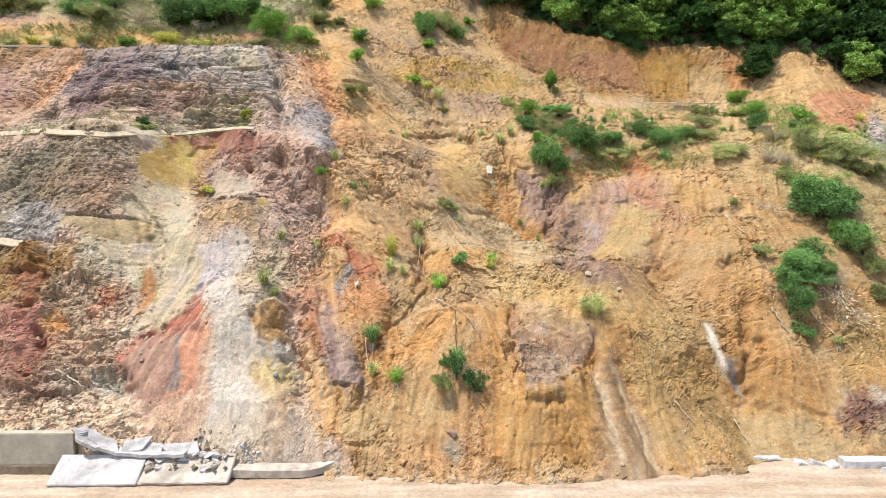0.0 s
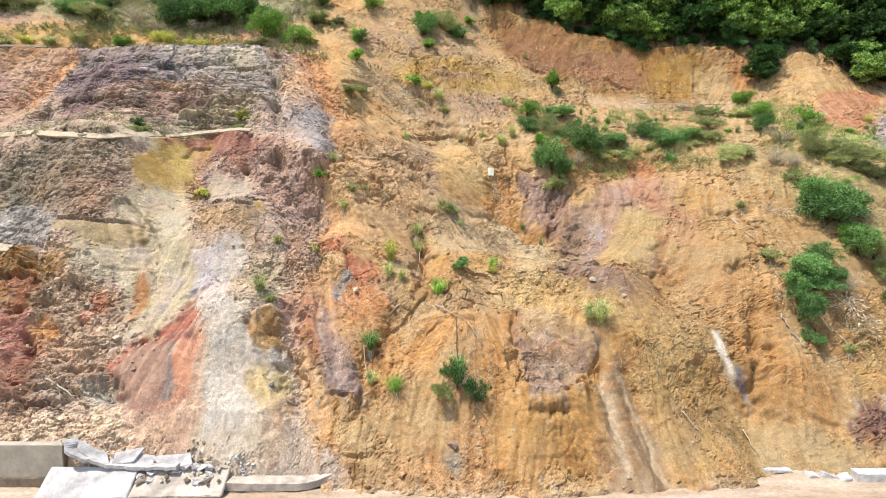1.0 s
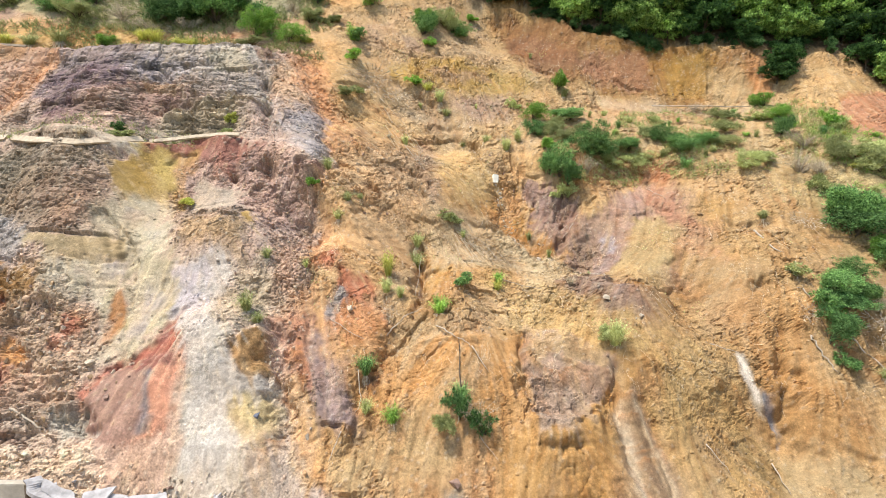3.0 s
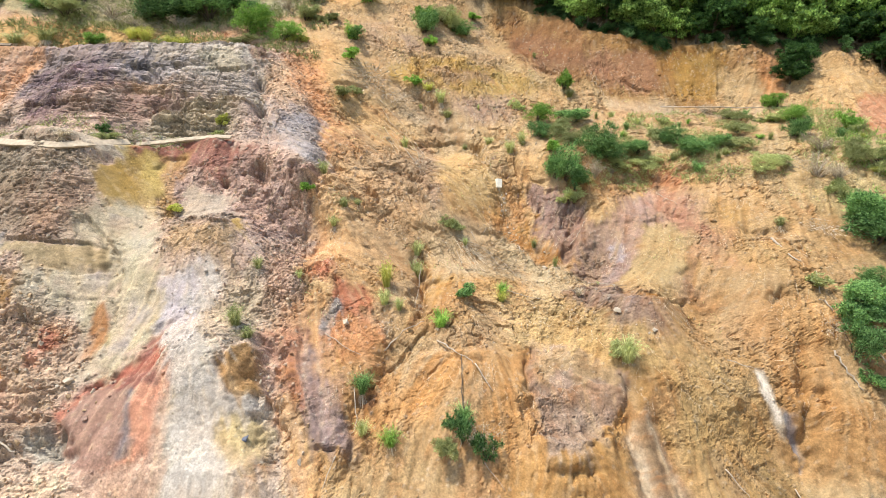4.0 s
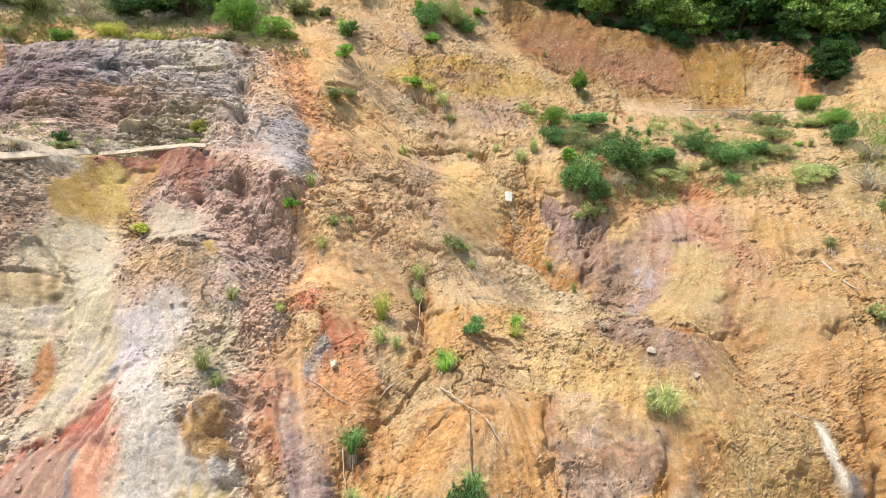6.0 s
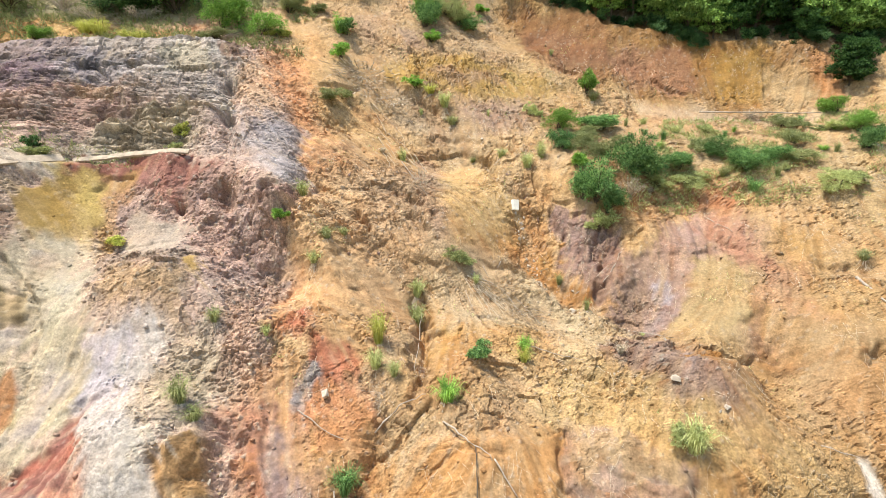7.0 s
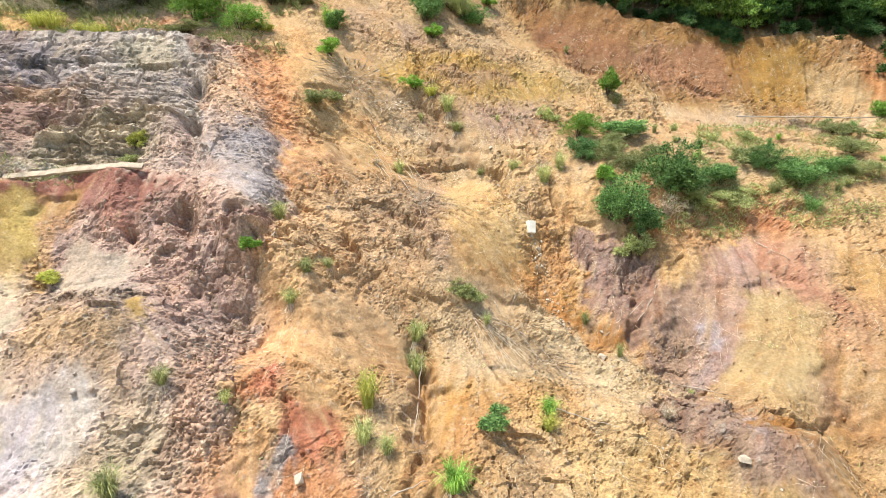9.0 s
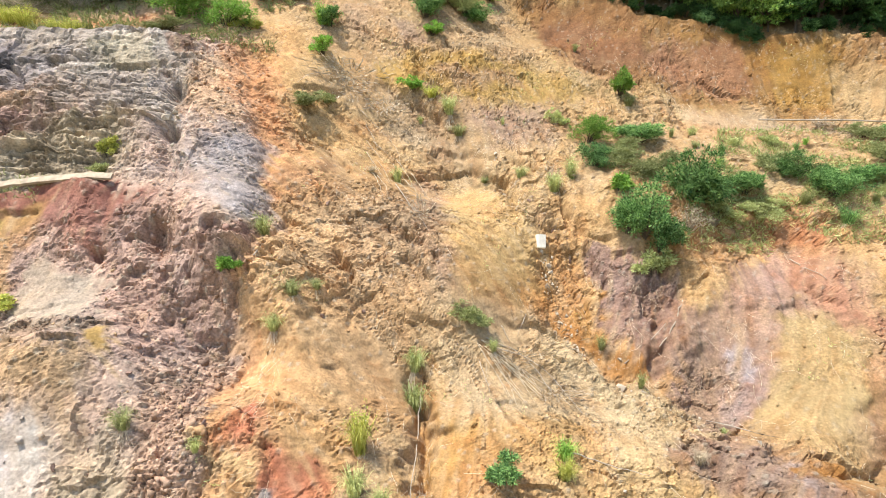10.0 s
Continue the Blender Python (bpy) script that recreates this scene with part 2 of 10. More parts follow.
def swell(x, s, rx, rs, h):
    global N
    N = N + h * np.exp(-((X - x) / rx) ** 2 - ((S - s) / rs) ** 2)


swell(4, 22, 7, 5, -2.67)
swell(10, 38, 12, 8, -2.94)
swell(-28, 0, 12, 8, -0.92)
swell(8, 18, 6, 3, -1.15)
swell(-8, 0, 7, 5, -0.85)
swell(-2, 18, 3, 3, -1.00)
swell(0, 32, 7, 5, -1.54)
swell(22, 14, 4, 4, 1.15)
swell(10, 10, 4, 4, 1.38)
swell(4, 14, 2.2, 2.2, -0.60)
swell(6, 48, 7, 5, -2.80)
swell(36, 6, 10, 14, 0.14)
swell(-12, 10, 3, 3, 1.54)
swell(-14, 16, 3, 3, 1.29)
swell(2, 8, 4, 4, 1.19)
swell(-12, 28, 4, 4, 1.39)
swell(-6, 16, 2.2, 2.2, 0.93)
swell(-24, 26, 4, 8, 1.94)
swell(-8, 22, 2.2, 2.2, 1.55)
swell(14, 14, 2.2, 2.2, -1.60)
swell(14, 26, 3, 3, -1.20)
swell(-6, 24, 2.2, 2.2, -0.68)
swell(22, 40, 7, 9, -1.17)
swell(-8, 18, 2.2, 2.2, -1.14)
swell(18, 4, 4, 4, -0.75)
swell(-12, 18, 2.2, 2.2, 1.05)
swell(14, 22, 6, 3, -0.51)
swell(-22, 16, 4, 8, 1.19)
swell(-16, 2, 2.2, 2.2, -0.62)
swell(12, 14, 2.2, 2.2, 0.87)
swell(-16, 34, 7, 5, 1.43)
swell(-2, 10, 2.2, 2.2, -0.77)
swell(-10, 4, 2.2, 2.2, 0.71)
swell(0, 24, 3, 3, 1.13)
swell(-4, 36, 4, 8, -1.15)
swell(6, 4, 2.2, 2.2, 0.80)
swell(0, 12, 2.2, 2.2, 0.63)
swell(-8, 16, 2.2, 2.2, 0.87)
swell(10, 18, 2.2, 2.2, -0.67)
swell(16, 6, 2.2, 2.2, -0.89)
swell(-8, 8, 6, 3, 0.39)
swell(-14, 24, 2.2, 2.2, 0.67)
swell(0, 30, 2.2, 2.2, -1.36)
swell(18, 16, 2.2, 2.2, 0.46)
swell(8, 20, 2.2, 2.2, 0.59)
swell(-18, 30, 2.2, 2.2, 1.11)
swell(26, 2, 6, 3, -0.37)
swell(10, 6, 2.2, 2.2, -0.48)
swell(24, 36, 7, 5, -1.10)
swell(30, 24, 7, 9, 1.33)
swell(-26, 32, 2.2, 2.2, 0.85)
swell(-22, 22, 3, 3, 0.71)
swell(-10, 24, 2.2, 2.2, 1.10)
swell(-6, 20, 2.2, 2.2, 0.39)
swell(10, 28, 2.2, 2.2, 0.52)
swell(2, 16, 2.2, 2.2, 0.33)
swell(20, 8, 2.2, 2.2, 0.40)
swell(-14, 6, 3, 3, 0.46)

BODY = N.copy()
# the way that water and loose earth run down
GX, GS = np.gradient(N, xs, ss)
GX, GS = LEAN_C * GX * 1.7, LEAN_S + LEAN_C * GS
GX -= 0.4 * np.exp(-((X + 2) / 5) ** 2 - ((S - 28) / 9) ** 2)
RUN = np.hypot(GX, GS)
DOWN_X, DOWN_S = (-GX / RUN).astype(np.float32), (-GS / RUN).astype(np.float32)
COUNT_X, COUNT_S = np.arange(len(xs)), np.arange(len(ss))


def nearest(x, s):
    return (np.interp(x, xs, COUNT_X) + 0.5).astype(np.int32), (np.interp(s, ss, COUNT_S) + 0.5).astype(np.int32)


def combed(size, length, seed, count=12):
    """Noise drawn out into streaks along the fall of the ground, about -1 to 1."""
    x, s, total = X.copy(), S.copy(), 0.0
    for _ in range(count):
        u, v = (0.83 * x - 0.56 * s) / size, (0.56 * x + 0.83 * s) / size
        total = total + wave(u, v, seed) + 0.6 * wave(0.3 * u - 1.7 * v, 1.7 * u + 0.3 * v, seed + 1)
        i, j = nearest(x, s)
        x, s = x + DOWN_X[i, j] * length / count, s + DOWN_S[i, j] * length / count
    return total / (2.2 * total.std())


# edges of layers wander
WX = X + 0.75 * fbm(X, S, 2.4, 4, 1) + 0.28 * fbm(X, S, 0.6, 3, 4)
WS = S + 0.9 * fbm(X, S, 2.8, 4, 2) + 0.32 * fbm(X, S, 0.7, 3, 5)
FRAY = 0.45 * combed(0.28, 1.7, 6, 22) + 0.4 * fbm(X, S, 0.9, 4, 7)
COL = np.empty((*X.shape, 3), np.float32)
GRIT = np.full(X.shape, 1.0, np.float32)
RUBBLE = np.full(X.shape, 0.25, np.float32)
STRATA = np.zeros(X.shape, np.float32)
RILLS = np.full(X.shape, 0.5, np.float32)


def window(points, margin):
    px, ps = [p[0] for p in points], [p[1] for p in points]
    i0, i1 = np.searchsorted(xs, (min(px) - margin, max(px) + margin))
    j0, j1 = np.searchsorted(ss, (min(ps) - margin, max(ps) + margin))
    return slice(i0, i1), slice(j0, j1)


def along(points, w, wander=1.0):
    """Distance to a line of points."""
    x, s = X[w] + (WX[w] - X[w]) * wander, S[w] + (WS[w] - S[w]) * wander
    best = np.full(x.shape, 1e6, np.float32)
    for (ax, ay), (bx, by) in zip(points, points[1:]):
        vx, vy = bx - ax, by - ay
        k = np.clip(((x - ax) * vx + (s - ay) * vy) / (vx * vx + vy * vy + 1e-9), 0, 1)
        best = np.minimum(best, (x - ax - k * vx) ** 2 + (s - ay - k * vy) ** 2)
    return np.sqrt(best)


def within(points, w, wander=1.0):
    """Distance to a closed outline, negative inside."""
    x, s = X[w] + (WX[w] - X[w]) * wander, S[w] + (WS[w] - S[w]) * wander
    d = along(points + points[:1], w, wander)
    inside = np.zeros(x.shape, bool)
    for (ax, ay), (bx, by) in zip(points, points[1:] + points[:1]):
        inside ^= ((ay > s) != (by > s)) & (x < (bx - ax) * (s - ay) / (by - ay + 1e-9) + ax)
    return np.where(inside, -d, d)


def blend(w, mask, colour, mix, **kinds):
    mask = mask * mix
    if colour is not None:
        COL[w] += (colour - COL[w]) * mask[..., None]
    for field, value in ((GRIT, kinds.get("grit")), (RUBBLE, kinds.get("rubble")), (STRATA, kinds.get("strata")), (RILLS, kinds.get("rills"))):
        if value is not None:
            field[w] += (value - field[w]) * mask


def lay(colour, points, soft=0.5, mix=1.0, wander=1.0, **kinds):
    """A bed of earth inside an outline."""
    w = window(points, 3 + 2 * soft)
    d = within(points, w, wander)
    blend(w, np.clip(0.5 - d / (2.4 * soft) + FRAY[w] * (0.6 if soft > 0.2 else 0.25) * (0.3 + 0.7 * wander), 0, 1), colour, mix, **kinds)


def band(colour, points, width, soft=0.3, mix=1.0, wander=1.0, **kinds):
    """A vein or streak along a line."""
    w = window(points, 3 + width + 2 * soft)
    d = along(points, w, wander) - width / 2
    blend(w, np.clip(0.5 - d / (2.4 * soft) + FRAY[w] * (0.6 if soft > 0.2 else 0.25) * (0.3 + 0.7 * wander), 0, 1), colour, mix, **kinds)


def carve(points, width, depth, wander=1.0):
    """A gully (or, with a negative depth, a rib) along a line."""
    w = window(points, 3 + 2 * width)
    d = along(points, w, wander)
    N[w] -= 0.72 * depth * np.exp(-(d / (width / 2)) ** 2)


def ledge(points, height, run, floor=1.0, taper=1.5):
    """A shelf: the face under the line swells out to its lip, and the shelf behind is level."""
    w = window(points, run * 2.5)
    x, s = X[w], S[w] + 0.35 * (WS[w] - S[w])
    d = s - np.interp(x, [p[0] for p in points], [p[1] for p in points])
    ends = np.clip(np.minimum(x - points[0][0], points[-1][0] - x) / taper, 0, 1)
    N[w] += height * ends * np.where(d < 0, np.exp(np.minimum(d, 0) / run), np.clip(1 - d / (height * 1.05 * floor), 0, 1))


def scar(points, drop, reach, edge=0.14):
    """A torn edge: to the right of the line (the left, with a negative drop) the ground falls sharply and runs out."""
    w = window(points, 3 * reach + 0.6)
    x, s = X[w] + 0.3 * (WX[w] - X[w]), S[w] + 0.3 * (WS[w] - S[w])
    best, signed, ends = np.full(x.shape, 1e6, np.float32), np.zeros(x.shape, np.float32), np.zeros(x.shape, np.float32)
    lengths = [math.hypot(bx - ax, by - ay) for (ax, ay), (bx, by) in zip(points, points[1:])]
    total, gone = sum(lengths), 0.0
    for (ax, ay), (bx, by), ln in zip(points, points[1:], lengths):
        vx, vy = bx - ax, by - ay
        k = np.clip(((x - ax) * vx + (s - ay) * vy) / (ln * ln + 1e-9), 0, 1)
        d = np.hypot(x - ax - k * vx, s - ay - k * vy)
        nearer = d < best
        best = np.where(nearer, d, best)
        signed = np.where(nearer, d * np.sign(vx * (s - ay) - vy * (x - ax)), signed)
        ends = np.where(nearer, np.minimum(gone + k * ln, total - gone - k * ln), ends)
        gone += ln
    signed = signed * (1 if drop > 0 else -1)
    fall = np.where(signed < 0, np.exp(np.minimum(signed, 0) / reach), np.clip(1 - signed / edge, 0, 1))
    N[w] -= 0.85 * abs(drop) * np.clip(ends / 0.35, 0, 1) * fall * np.clip(0.75 + 0.5 * FRAY[w], 0.3, 1.2)


OCHRE, SAND, TAN, ORANGE = tone(204, 160, 104), tone(214, 178, 128), tone(202, 164, 120), tone(210, 148, 90)
RUST, MAUVE = tone(200, 128, 88), tone(168, 132, 112)
PLUM, BROWN = tone(148, 114, 102), tone(192, 154, 118)
LILAC, CREAM, CHALK = tone(198, 178, 160), tone(196, 176, 146), tone(200, 184, 170)
PINKISH, PINKGREY, OLIVE = tone(226, 192, 164), tone(212, 177, 154), tone(168, 142, 82)
HUMUS, DRYGRASS = tone(88, 72, 48), tone(160, 148, 110)

# the body of the hill: ochre earth, sandier and browner by turns
a, b = fbm(X, S, 7, 4, 3)[..., None], fbm(X, S, 3, 4, 6)[..., None]
COL[:] = OCHRE
COL += (SAND - COL) * np.clip(a * 0.9, 0, 0.7)
COL += (TAN - COL) * np.clip(-b * 1.1, 0, 0.8)
COL += (ORANGE - COL) * np.clip(b * 0.9 - 0.1, 0, 0.6)

# the rocky end of the cut
lay(PINKGREY, [(-58.0, 37.4), (-12.3, 39.4), (-7.8, 26.7), (-7.8, 17.7), (-7.8, 9.9), (-7.8, 5.2), (-9.8, 2.4), (-32.5, 2.2)], 0.6, grit=1.3, rubble=0.7, rills=0.2)
lay(BROWN, [(-62.5, 43.4), (-12.3, 46.2), (-11.9, 38.5), (-57.4, 36.6)], 0.8, 0.8, grit=1.0, rubble=0.3)
lay(DRYGRASS, [(-69.8, 53.0), (-11.3, 56.4), (-12.2, 45.7), (-18.6, 42.2), (-27.4, 40.5), (-34.6, 43.2), (-62.9, 43.9)], 0.8)
lay(tone(196,150,80), [(-55.1, 40.3), (-32.4, 41.5), (-18.5, 39.7), (-14.0, 37.7), (-52.7, 36.8)], 0.4, 0.7)
band(ORANGE, [(-35.7, 42.0), (-29.4, 40.2)], 0.9, 0.5, 0.8)
band(RUST, [(-20.4, 39.3), (-17.5, 40.0)], 0.8, 0.5, 0.7)
lay(PLUM, [(-44.2, 43.7), (-38.7, 44.1), (-36.5, 42.8), (-38.9, 41.2), (-42.8, 40.9)], 0.4, 0.6)
lay(tone(178,138,112), [(-52.3, 36.3), (-31.1, 37.0), (-30.4, 30.9), (-31.9, 26.4), (-45.0, 25.7)], 0.5, 0.75, grit=1.0, rubble=0.4)
lay(tone(160,120,110), [(-51.2, 34.7), (-36.1, 35.3), (-33.9, 29.7), (-45.0, 25.7)], 0.6, 0.8)
lay(tone(172,128,88), [(-52.4, 36.4), (-32.7, 37.3), (-32.8, 35.3), (-34.4, 34.5), (-50.6, 33.8)], 0.4, 0.8)
lay(tone(186,158,134), [(-33.2, 28.3), (-32.4, 30.2), (-30.1, 30.1), (-28.8, 26.4), (-31.9, 26.4)], 0.4, 0.7)
band(tone(200,138,84), [(-30.5, 36.7), (-30.7, 34.3), (-31.2, 32.6), (-31.8, 31.0)], 2.4, 0.9, 0.65)
lay(tone(166,140,124), [(-31.1, 37.0), (-26.3, 37.5), (-14.9, 37.6), (-13.2, 33.9), (-12.4, 28.0), (-14.2, 25.7), (-28.8, 25.6), (-29.4, 29.2), (-29.9, 32.9)], 0.3, grit=0.9, strata=1.0, rubble=0.35, rills=0)
lay(tone(146,128,124), [(-30.9, 36.5), (-26.2, 37.0), (-21.6, 35.5), (-21.7, 31.7), (-24.0, 29.8), (-28.3, 30.6), (-30.0, 32.1)], 0.4, 0.9)
lay(tone(172,154,152), [(-30.3, 32.1), (-25.8, 31.2), (-24.4, 29.7), (-26.7, 28.4), (-29.4, 30.2)], 0.3, 0.7)
lay(tone(128,96,96), [(-29.4, 30.2), (-26.0, 29.1), (-24.2, 26.1), (-27.9, 27.5)], 0.3, 0.8)
lay(tone(186,170,156), [(-23.5, 36.7), (-14.9, 37.3), (-13.3, 34.4), (-16.2, 31.4), (-21.5, 32.4)], 0.5, 0.9)
lay(tone(182,164,150), [(-20.9, 33.2), (-13.7, 34.0), (-12.8, 29.4), (-16.6, 29.4), (-19.4, 30.2)], 0.4, 0.7, rubble=0.6)
lay(tone(192,158,136), [(-18.7, 29.0), (-17.1, 29.6), (-17.1, 28.0), (-18.5, 27.7)], 0.3, 0.7)
lay(tone(182,162,132), [(-17.4, 29.0), (-13.7, 29.8), (-13.1, 25.6), (-20.0, 25.5), (-19.3, 27.4)], 0.4, 0.8, rubble=0.7)
band(tone(176,164,156), [(-26.1, 30.6), (-23.2, 31.2), (-19.8, 31.4)], 0.4, 0.2, 0.7)
band(tone(180,166,152), [(-28.0, 29.9), (-23.7, 29.0), (-21.0, 29.4)], 0.4, 0.2, 0.6)
band(tone(130,112,110), [(-24.2, 31.7), (-21.1, 32.6)], 0.5, 0.2, 0.7)
lay(tone(204,192,168), [(-31.5, 26.5), (-28.3, 26.5), (-24.2, 23.4), (-20.0, 25.7), (-14.3, 26.1), (-13.9, 25.3), (-22.4, 22.7), (-31.1, 25.6)], 0.3, 0.8, strata=0)
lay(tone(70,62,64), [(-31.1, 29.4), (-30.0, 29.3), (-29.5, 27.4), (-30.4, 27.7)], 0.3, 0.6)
lay(BROWN, [(-13.4, 34.9), (-11.6, 36.5), (-10.0, 30.8), (-11.4, 28.9), (-12.5, 30.3)], 0.4, 0.8)
lay(tone(174,152,140), [(-11.9, 28.4), (-9.9, 29.8), (-8.6, 29.3), (-8.0, 25.4), (-8.3, 22.6), (-10.0, 22.8), (-11.2, 24.7)], 0.3, grit=1.1, rubble=0.5)
band(LILAC, [(-13.7, 34.8), (-13.1, 30.2), (-11.7, 26.8)], 0.6, 0.3, 0.8)
lay(tone(150,132,112), [(-44.4, 24.8), (-21.4, 23.2), (-20.9, 21.2), (-22.5, 18.5), (-25.2, 20.2), (-25.0, 14.9), (-37.8, 14.9)], 0.5, grit=1.2, rubble=0.6, rills=0, strata=0.6)
lay(tone(174,132,104), [(-27.5, 20.1), (-22.9, 19.7), (-20.6, 19.9), (-20.5, 18.1), (-23.7, 17.4), (-25.9, 17.7)], 0.5, 0.8)
lay(tone(184,150,128), [(-22.7, 17.8), (-20.0, 18.7), (-19.8, 17.4), (-23.0, 16.6)], 0.5, 0.7)
lay(tone(168,158,146), [(-30.6, 17.5), (-23.8, 16.7), (-23.8, 15.7), (-27.4, 14.9), (-29.3, 15.1)], 0.4, 0.8, rubble=0.5)
lay(OLIVE, [(-20.9, 21.7), (-20.3, 22.6), (-18.9, 24.8), (-17.5, 22.6), (-18.2, 20.5), (-19.6, 19.6), (-20.5, 20.4)], 0.3, grit=0.45, rubble=0.05, rills=0.8)
lay(tone(196,160,92), [(-19.4, 23.5), (-18.4, 24.4), (-17.4, 22.1), (-18.4, 21.1)], 0.4, 0.7)
lay(tone(160,100,80), [(-18.0, 25.3), (-13.9, 25.1), (-13.6, 23.7), (-14.3, 22.8), (-16.6, 23.0)], 0.3, grit=0.9, rubble=0.3)
lay(tone(186,140,90), [(-18.3, 22.2), (-16.8, 22.8), (-15.1, 19.9), (-16.5, 19.6), (-17.7, 20.5)], 0.4, 0.8)
lay(PINKGREY, [(-14.0, 24.8), (-8.0, 24.8), (-7.4, 20.2), (-7.7, 13.6), (-8.1, 11.6), (-10.1, 12.1), (-12.0, 18.4)], 0.6, 0.8, grit=1.5, rubble=1.0, rills=0)
lay(tone(192,172,148), [(-15.4, 21.9), (-13.6, 22.1), (-12.7, 20.5), (-14.7, 19.9)], 0.4, 0.9, grit=0.6, rubble=0.1)
lay(tone(168,120,96), [(-16.1, 18.3), (-12.4, 17.9), (-11.8, 16.2), (-14.5, 15.8)], 0.5, 0.8, rubble=0.7)
# pale fan
lay(CREAM, [(-20.6, 19.0), (-17.6, 20.8), (-15.1, 15.9), (-13.7, 13.5), (-10.7, 9.7), (-8.3, 8.3), (-7.9, 6.7), (-8.9, 3.8), (-11.3, 2.8), (-15.8, 4.1), (-14.1, 8.0), (-17.1, 9.8), (-17.9, 8.0), (-19.2, 8.3), (-19.1, 11.2), (-20.9, 12.0), (-22.3, 14.6), (-20.4, 15.8), (-20.5, 17.6)], 0.45, grit=0.75, rubble=0.22, rills=1.0)
lay(tone(190,168,128), [(-22.0, 15.7), (-18.4, 16.3), (-17.8, 15.0), (-20.1, 14.6), (-21.7, 14.7)], 0.4, 0.9)
band(tone(205,196,180), [(-21.1, 13.9), (-19.8, 12.6), (-19.9, 11.8)], 1.2, 0.6, 0.8)
w = window([(-23.7, 18.5), (-7.5, 3.0)], 0.5)
fan = np.clip(0.5 - within([(-20.6, 19.0), (-17.6, 20.8), (-15.1, 15.9), (-13.7, 13.5), (-10.7, 9.7), (-8.3, 8.3), (-8.9, 3.8), (-11.3, 2.8), (-15.8, 4.1), (-14.1, 8.0), (-19.2, 8.3), (-22.3, 14.6), (-20.4, 15.8)], w) / 1.0, 0, 1)
for colour, size, seed in ((tone(190, 172, 128), 1.4, 3), (tone(204, 168, 146), 1.1, 6), (tone(174, 158, 154), 1.7, 1)):
    COL[w] += (colour - COL[w]) * (fan * np.clip(1.6 * fbm(X[w], 0.6 * S[w], size, 4, seed) - 0.2, 0, 0.75))[..., None]
lay(CHALK, [(-14.0, 14.2), (-12.8, 13.9), (-10.6, 9.9), (-8.8, 8.3), (-8.1, 6.7), (-9.3, 3.9), (-11.7, 3.5), (-12.6, 6.7), (-12.2, 9.0), (-13.5, 11.7)], 0.45, grit=0.7, rubble=0.25, rills=0.3)
COL[w] *= (1 + fan * (0.06 - 0.17 * np.clip((S[w] - 6) / 6, 0, 1)))[..., None]
band(LILAC, [(-13.4, 14.1), (-12.4, 10.5)], 0.7, 0.35, 0.8)
lay(tone(206,184,152), [(-12.8, 13.9), (-9.9, 14.9), (-8.7, 11.5), (-10.7, 9.9), (-12.3, 11.5)], 0.6, 0.7, rubble=0.5)
lay(tone(172,150,118), [(-11.4, 14.6), (-9.0, 17.4), (-8.5, 12.0), (-10.1, 10.8), (-11.1, 12.3)], 0.6, 0.7, rubble=0.8)
lay(tone(150,138,120), [(-10.8, 11.8), (-9.1, 12.1), (-9.2, 10.8), (-10.6, 10.3)], 0.4, 0.6)
lay(tone(164,112,68), [(-17.9, 12.9), (-17.4, 13.1), (-16.9, 12.0), (-16.9, 11.1), (-17.4, 10.1), (-17.7, 10.1), (-17.8, 11.5)], 0.12, wander=0.3, grit=0.5, rubble=0)
lay(RUST, [(-19.6, 10.8), (-19.2, 11.1), (-19.2, 10.1), (-19.6, 10.0)], 0.15, 0.7, wander=0.4)
# red wedge under the fan
lay(tone(166,118,98), [(-13.5, 12.0), (-13.5, 9.7), (-12.9, 7.8), (-12.9, 5.8), (-13.4, 4.9), (-16.8, 4.6), (-17.3, 6.1), (-17.1, 7.3), (-15.6, 8.8), (-14.4, 10.2)], 0.14, wander=0.3, grit=0.45, rubble=0.05, rills=1.4)
lay(tone(140,106,96), [(-15.1, 9.0), (-14.1, 7.8), (-13.9, 6.1), (-14.6, 5.3), (-16.1, 5.4), (-17.0, 6.1), (-16.6, 7.3), (-15.7, 8.2)], 0.3, 0.85, wander=0.6)
lay(tone(128,108,104), [(-15.0, 8.6), (-14.1, 7.6), (-13.9, 5.9), (-14.2, 5.3), (-14.8, 7.1)], 0.25, 0.8, wander=0.5)
band(tone(146,82,66), [(-13.6, 11.8), (-13.9, 9.6), (-15.0, 8.5), (-16.5, 7.5), (-17.1, 6.3)], 0.55, 0.15, 0.95, wander=0.3)
band(tone(164,98,78), [(-13.5, 11.2), (-13.6, 9.2), (-14.3, 8.3), (-15.2, 8.1)], 0.5, 0.2, 0.8, wander=0.4)
lay(tone(194,146,120), [(-13.2, 9.6), (-12.5, 9.0), (-12.4, 6.4), (-12.8, 4.7), (-15.4, 3.9), (-16.2, 4.5), (-14.1, 5.2), (-13.4, 6.4), (-13.6, 8.2)], 0.25, 0.9, wander=0.5, grit=0.5, rills=1.2)
lay(tone(190,160,152), [(-16.3, 4.8), (-14.1, 5.3), (-13.1, 4.7), (-14.4, 3.9), (-16.1, 4.1)], 0.35, 0.7)
lay(tone(140,124,108), [(-18.4, 7.0), (-17.7, 7.3), (-17.0, 5.5), (-17.7, 5.5)], 0.2, 0.9, wander=0.5)
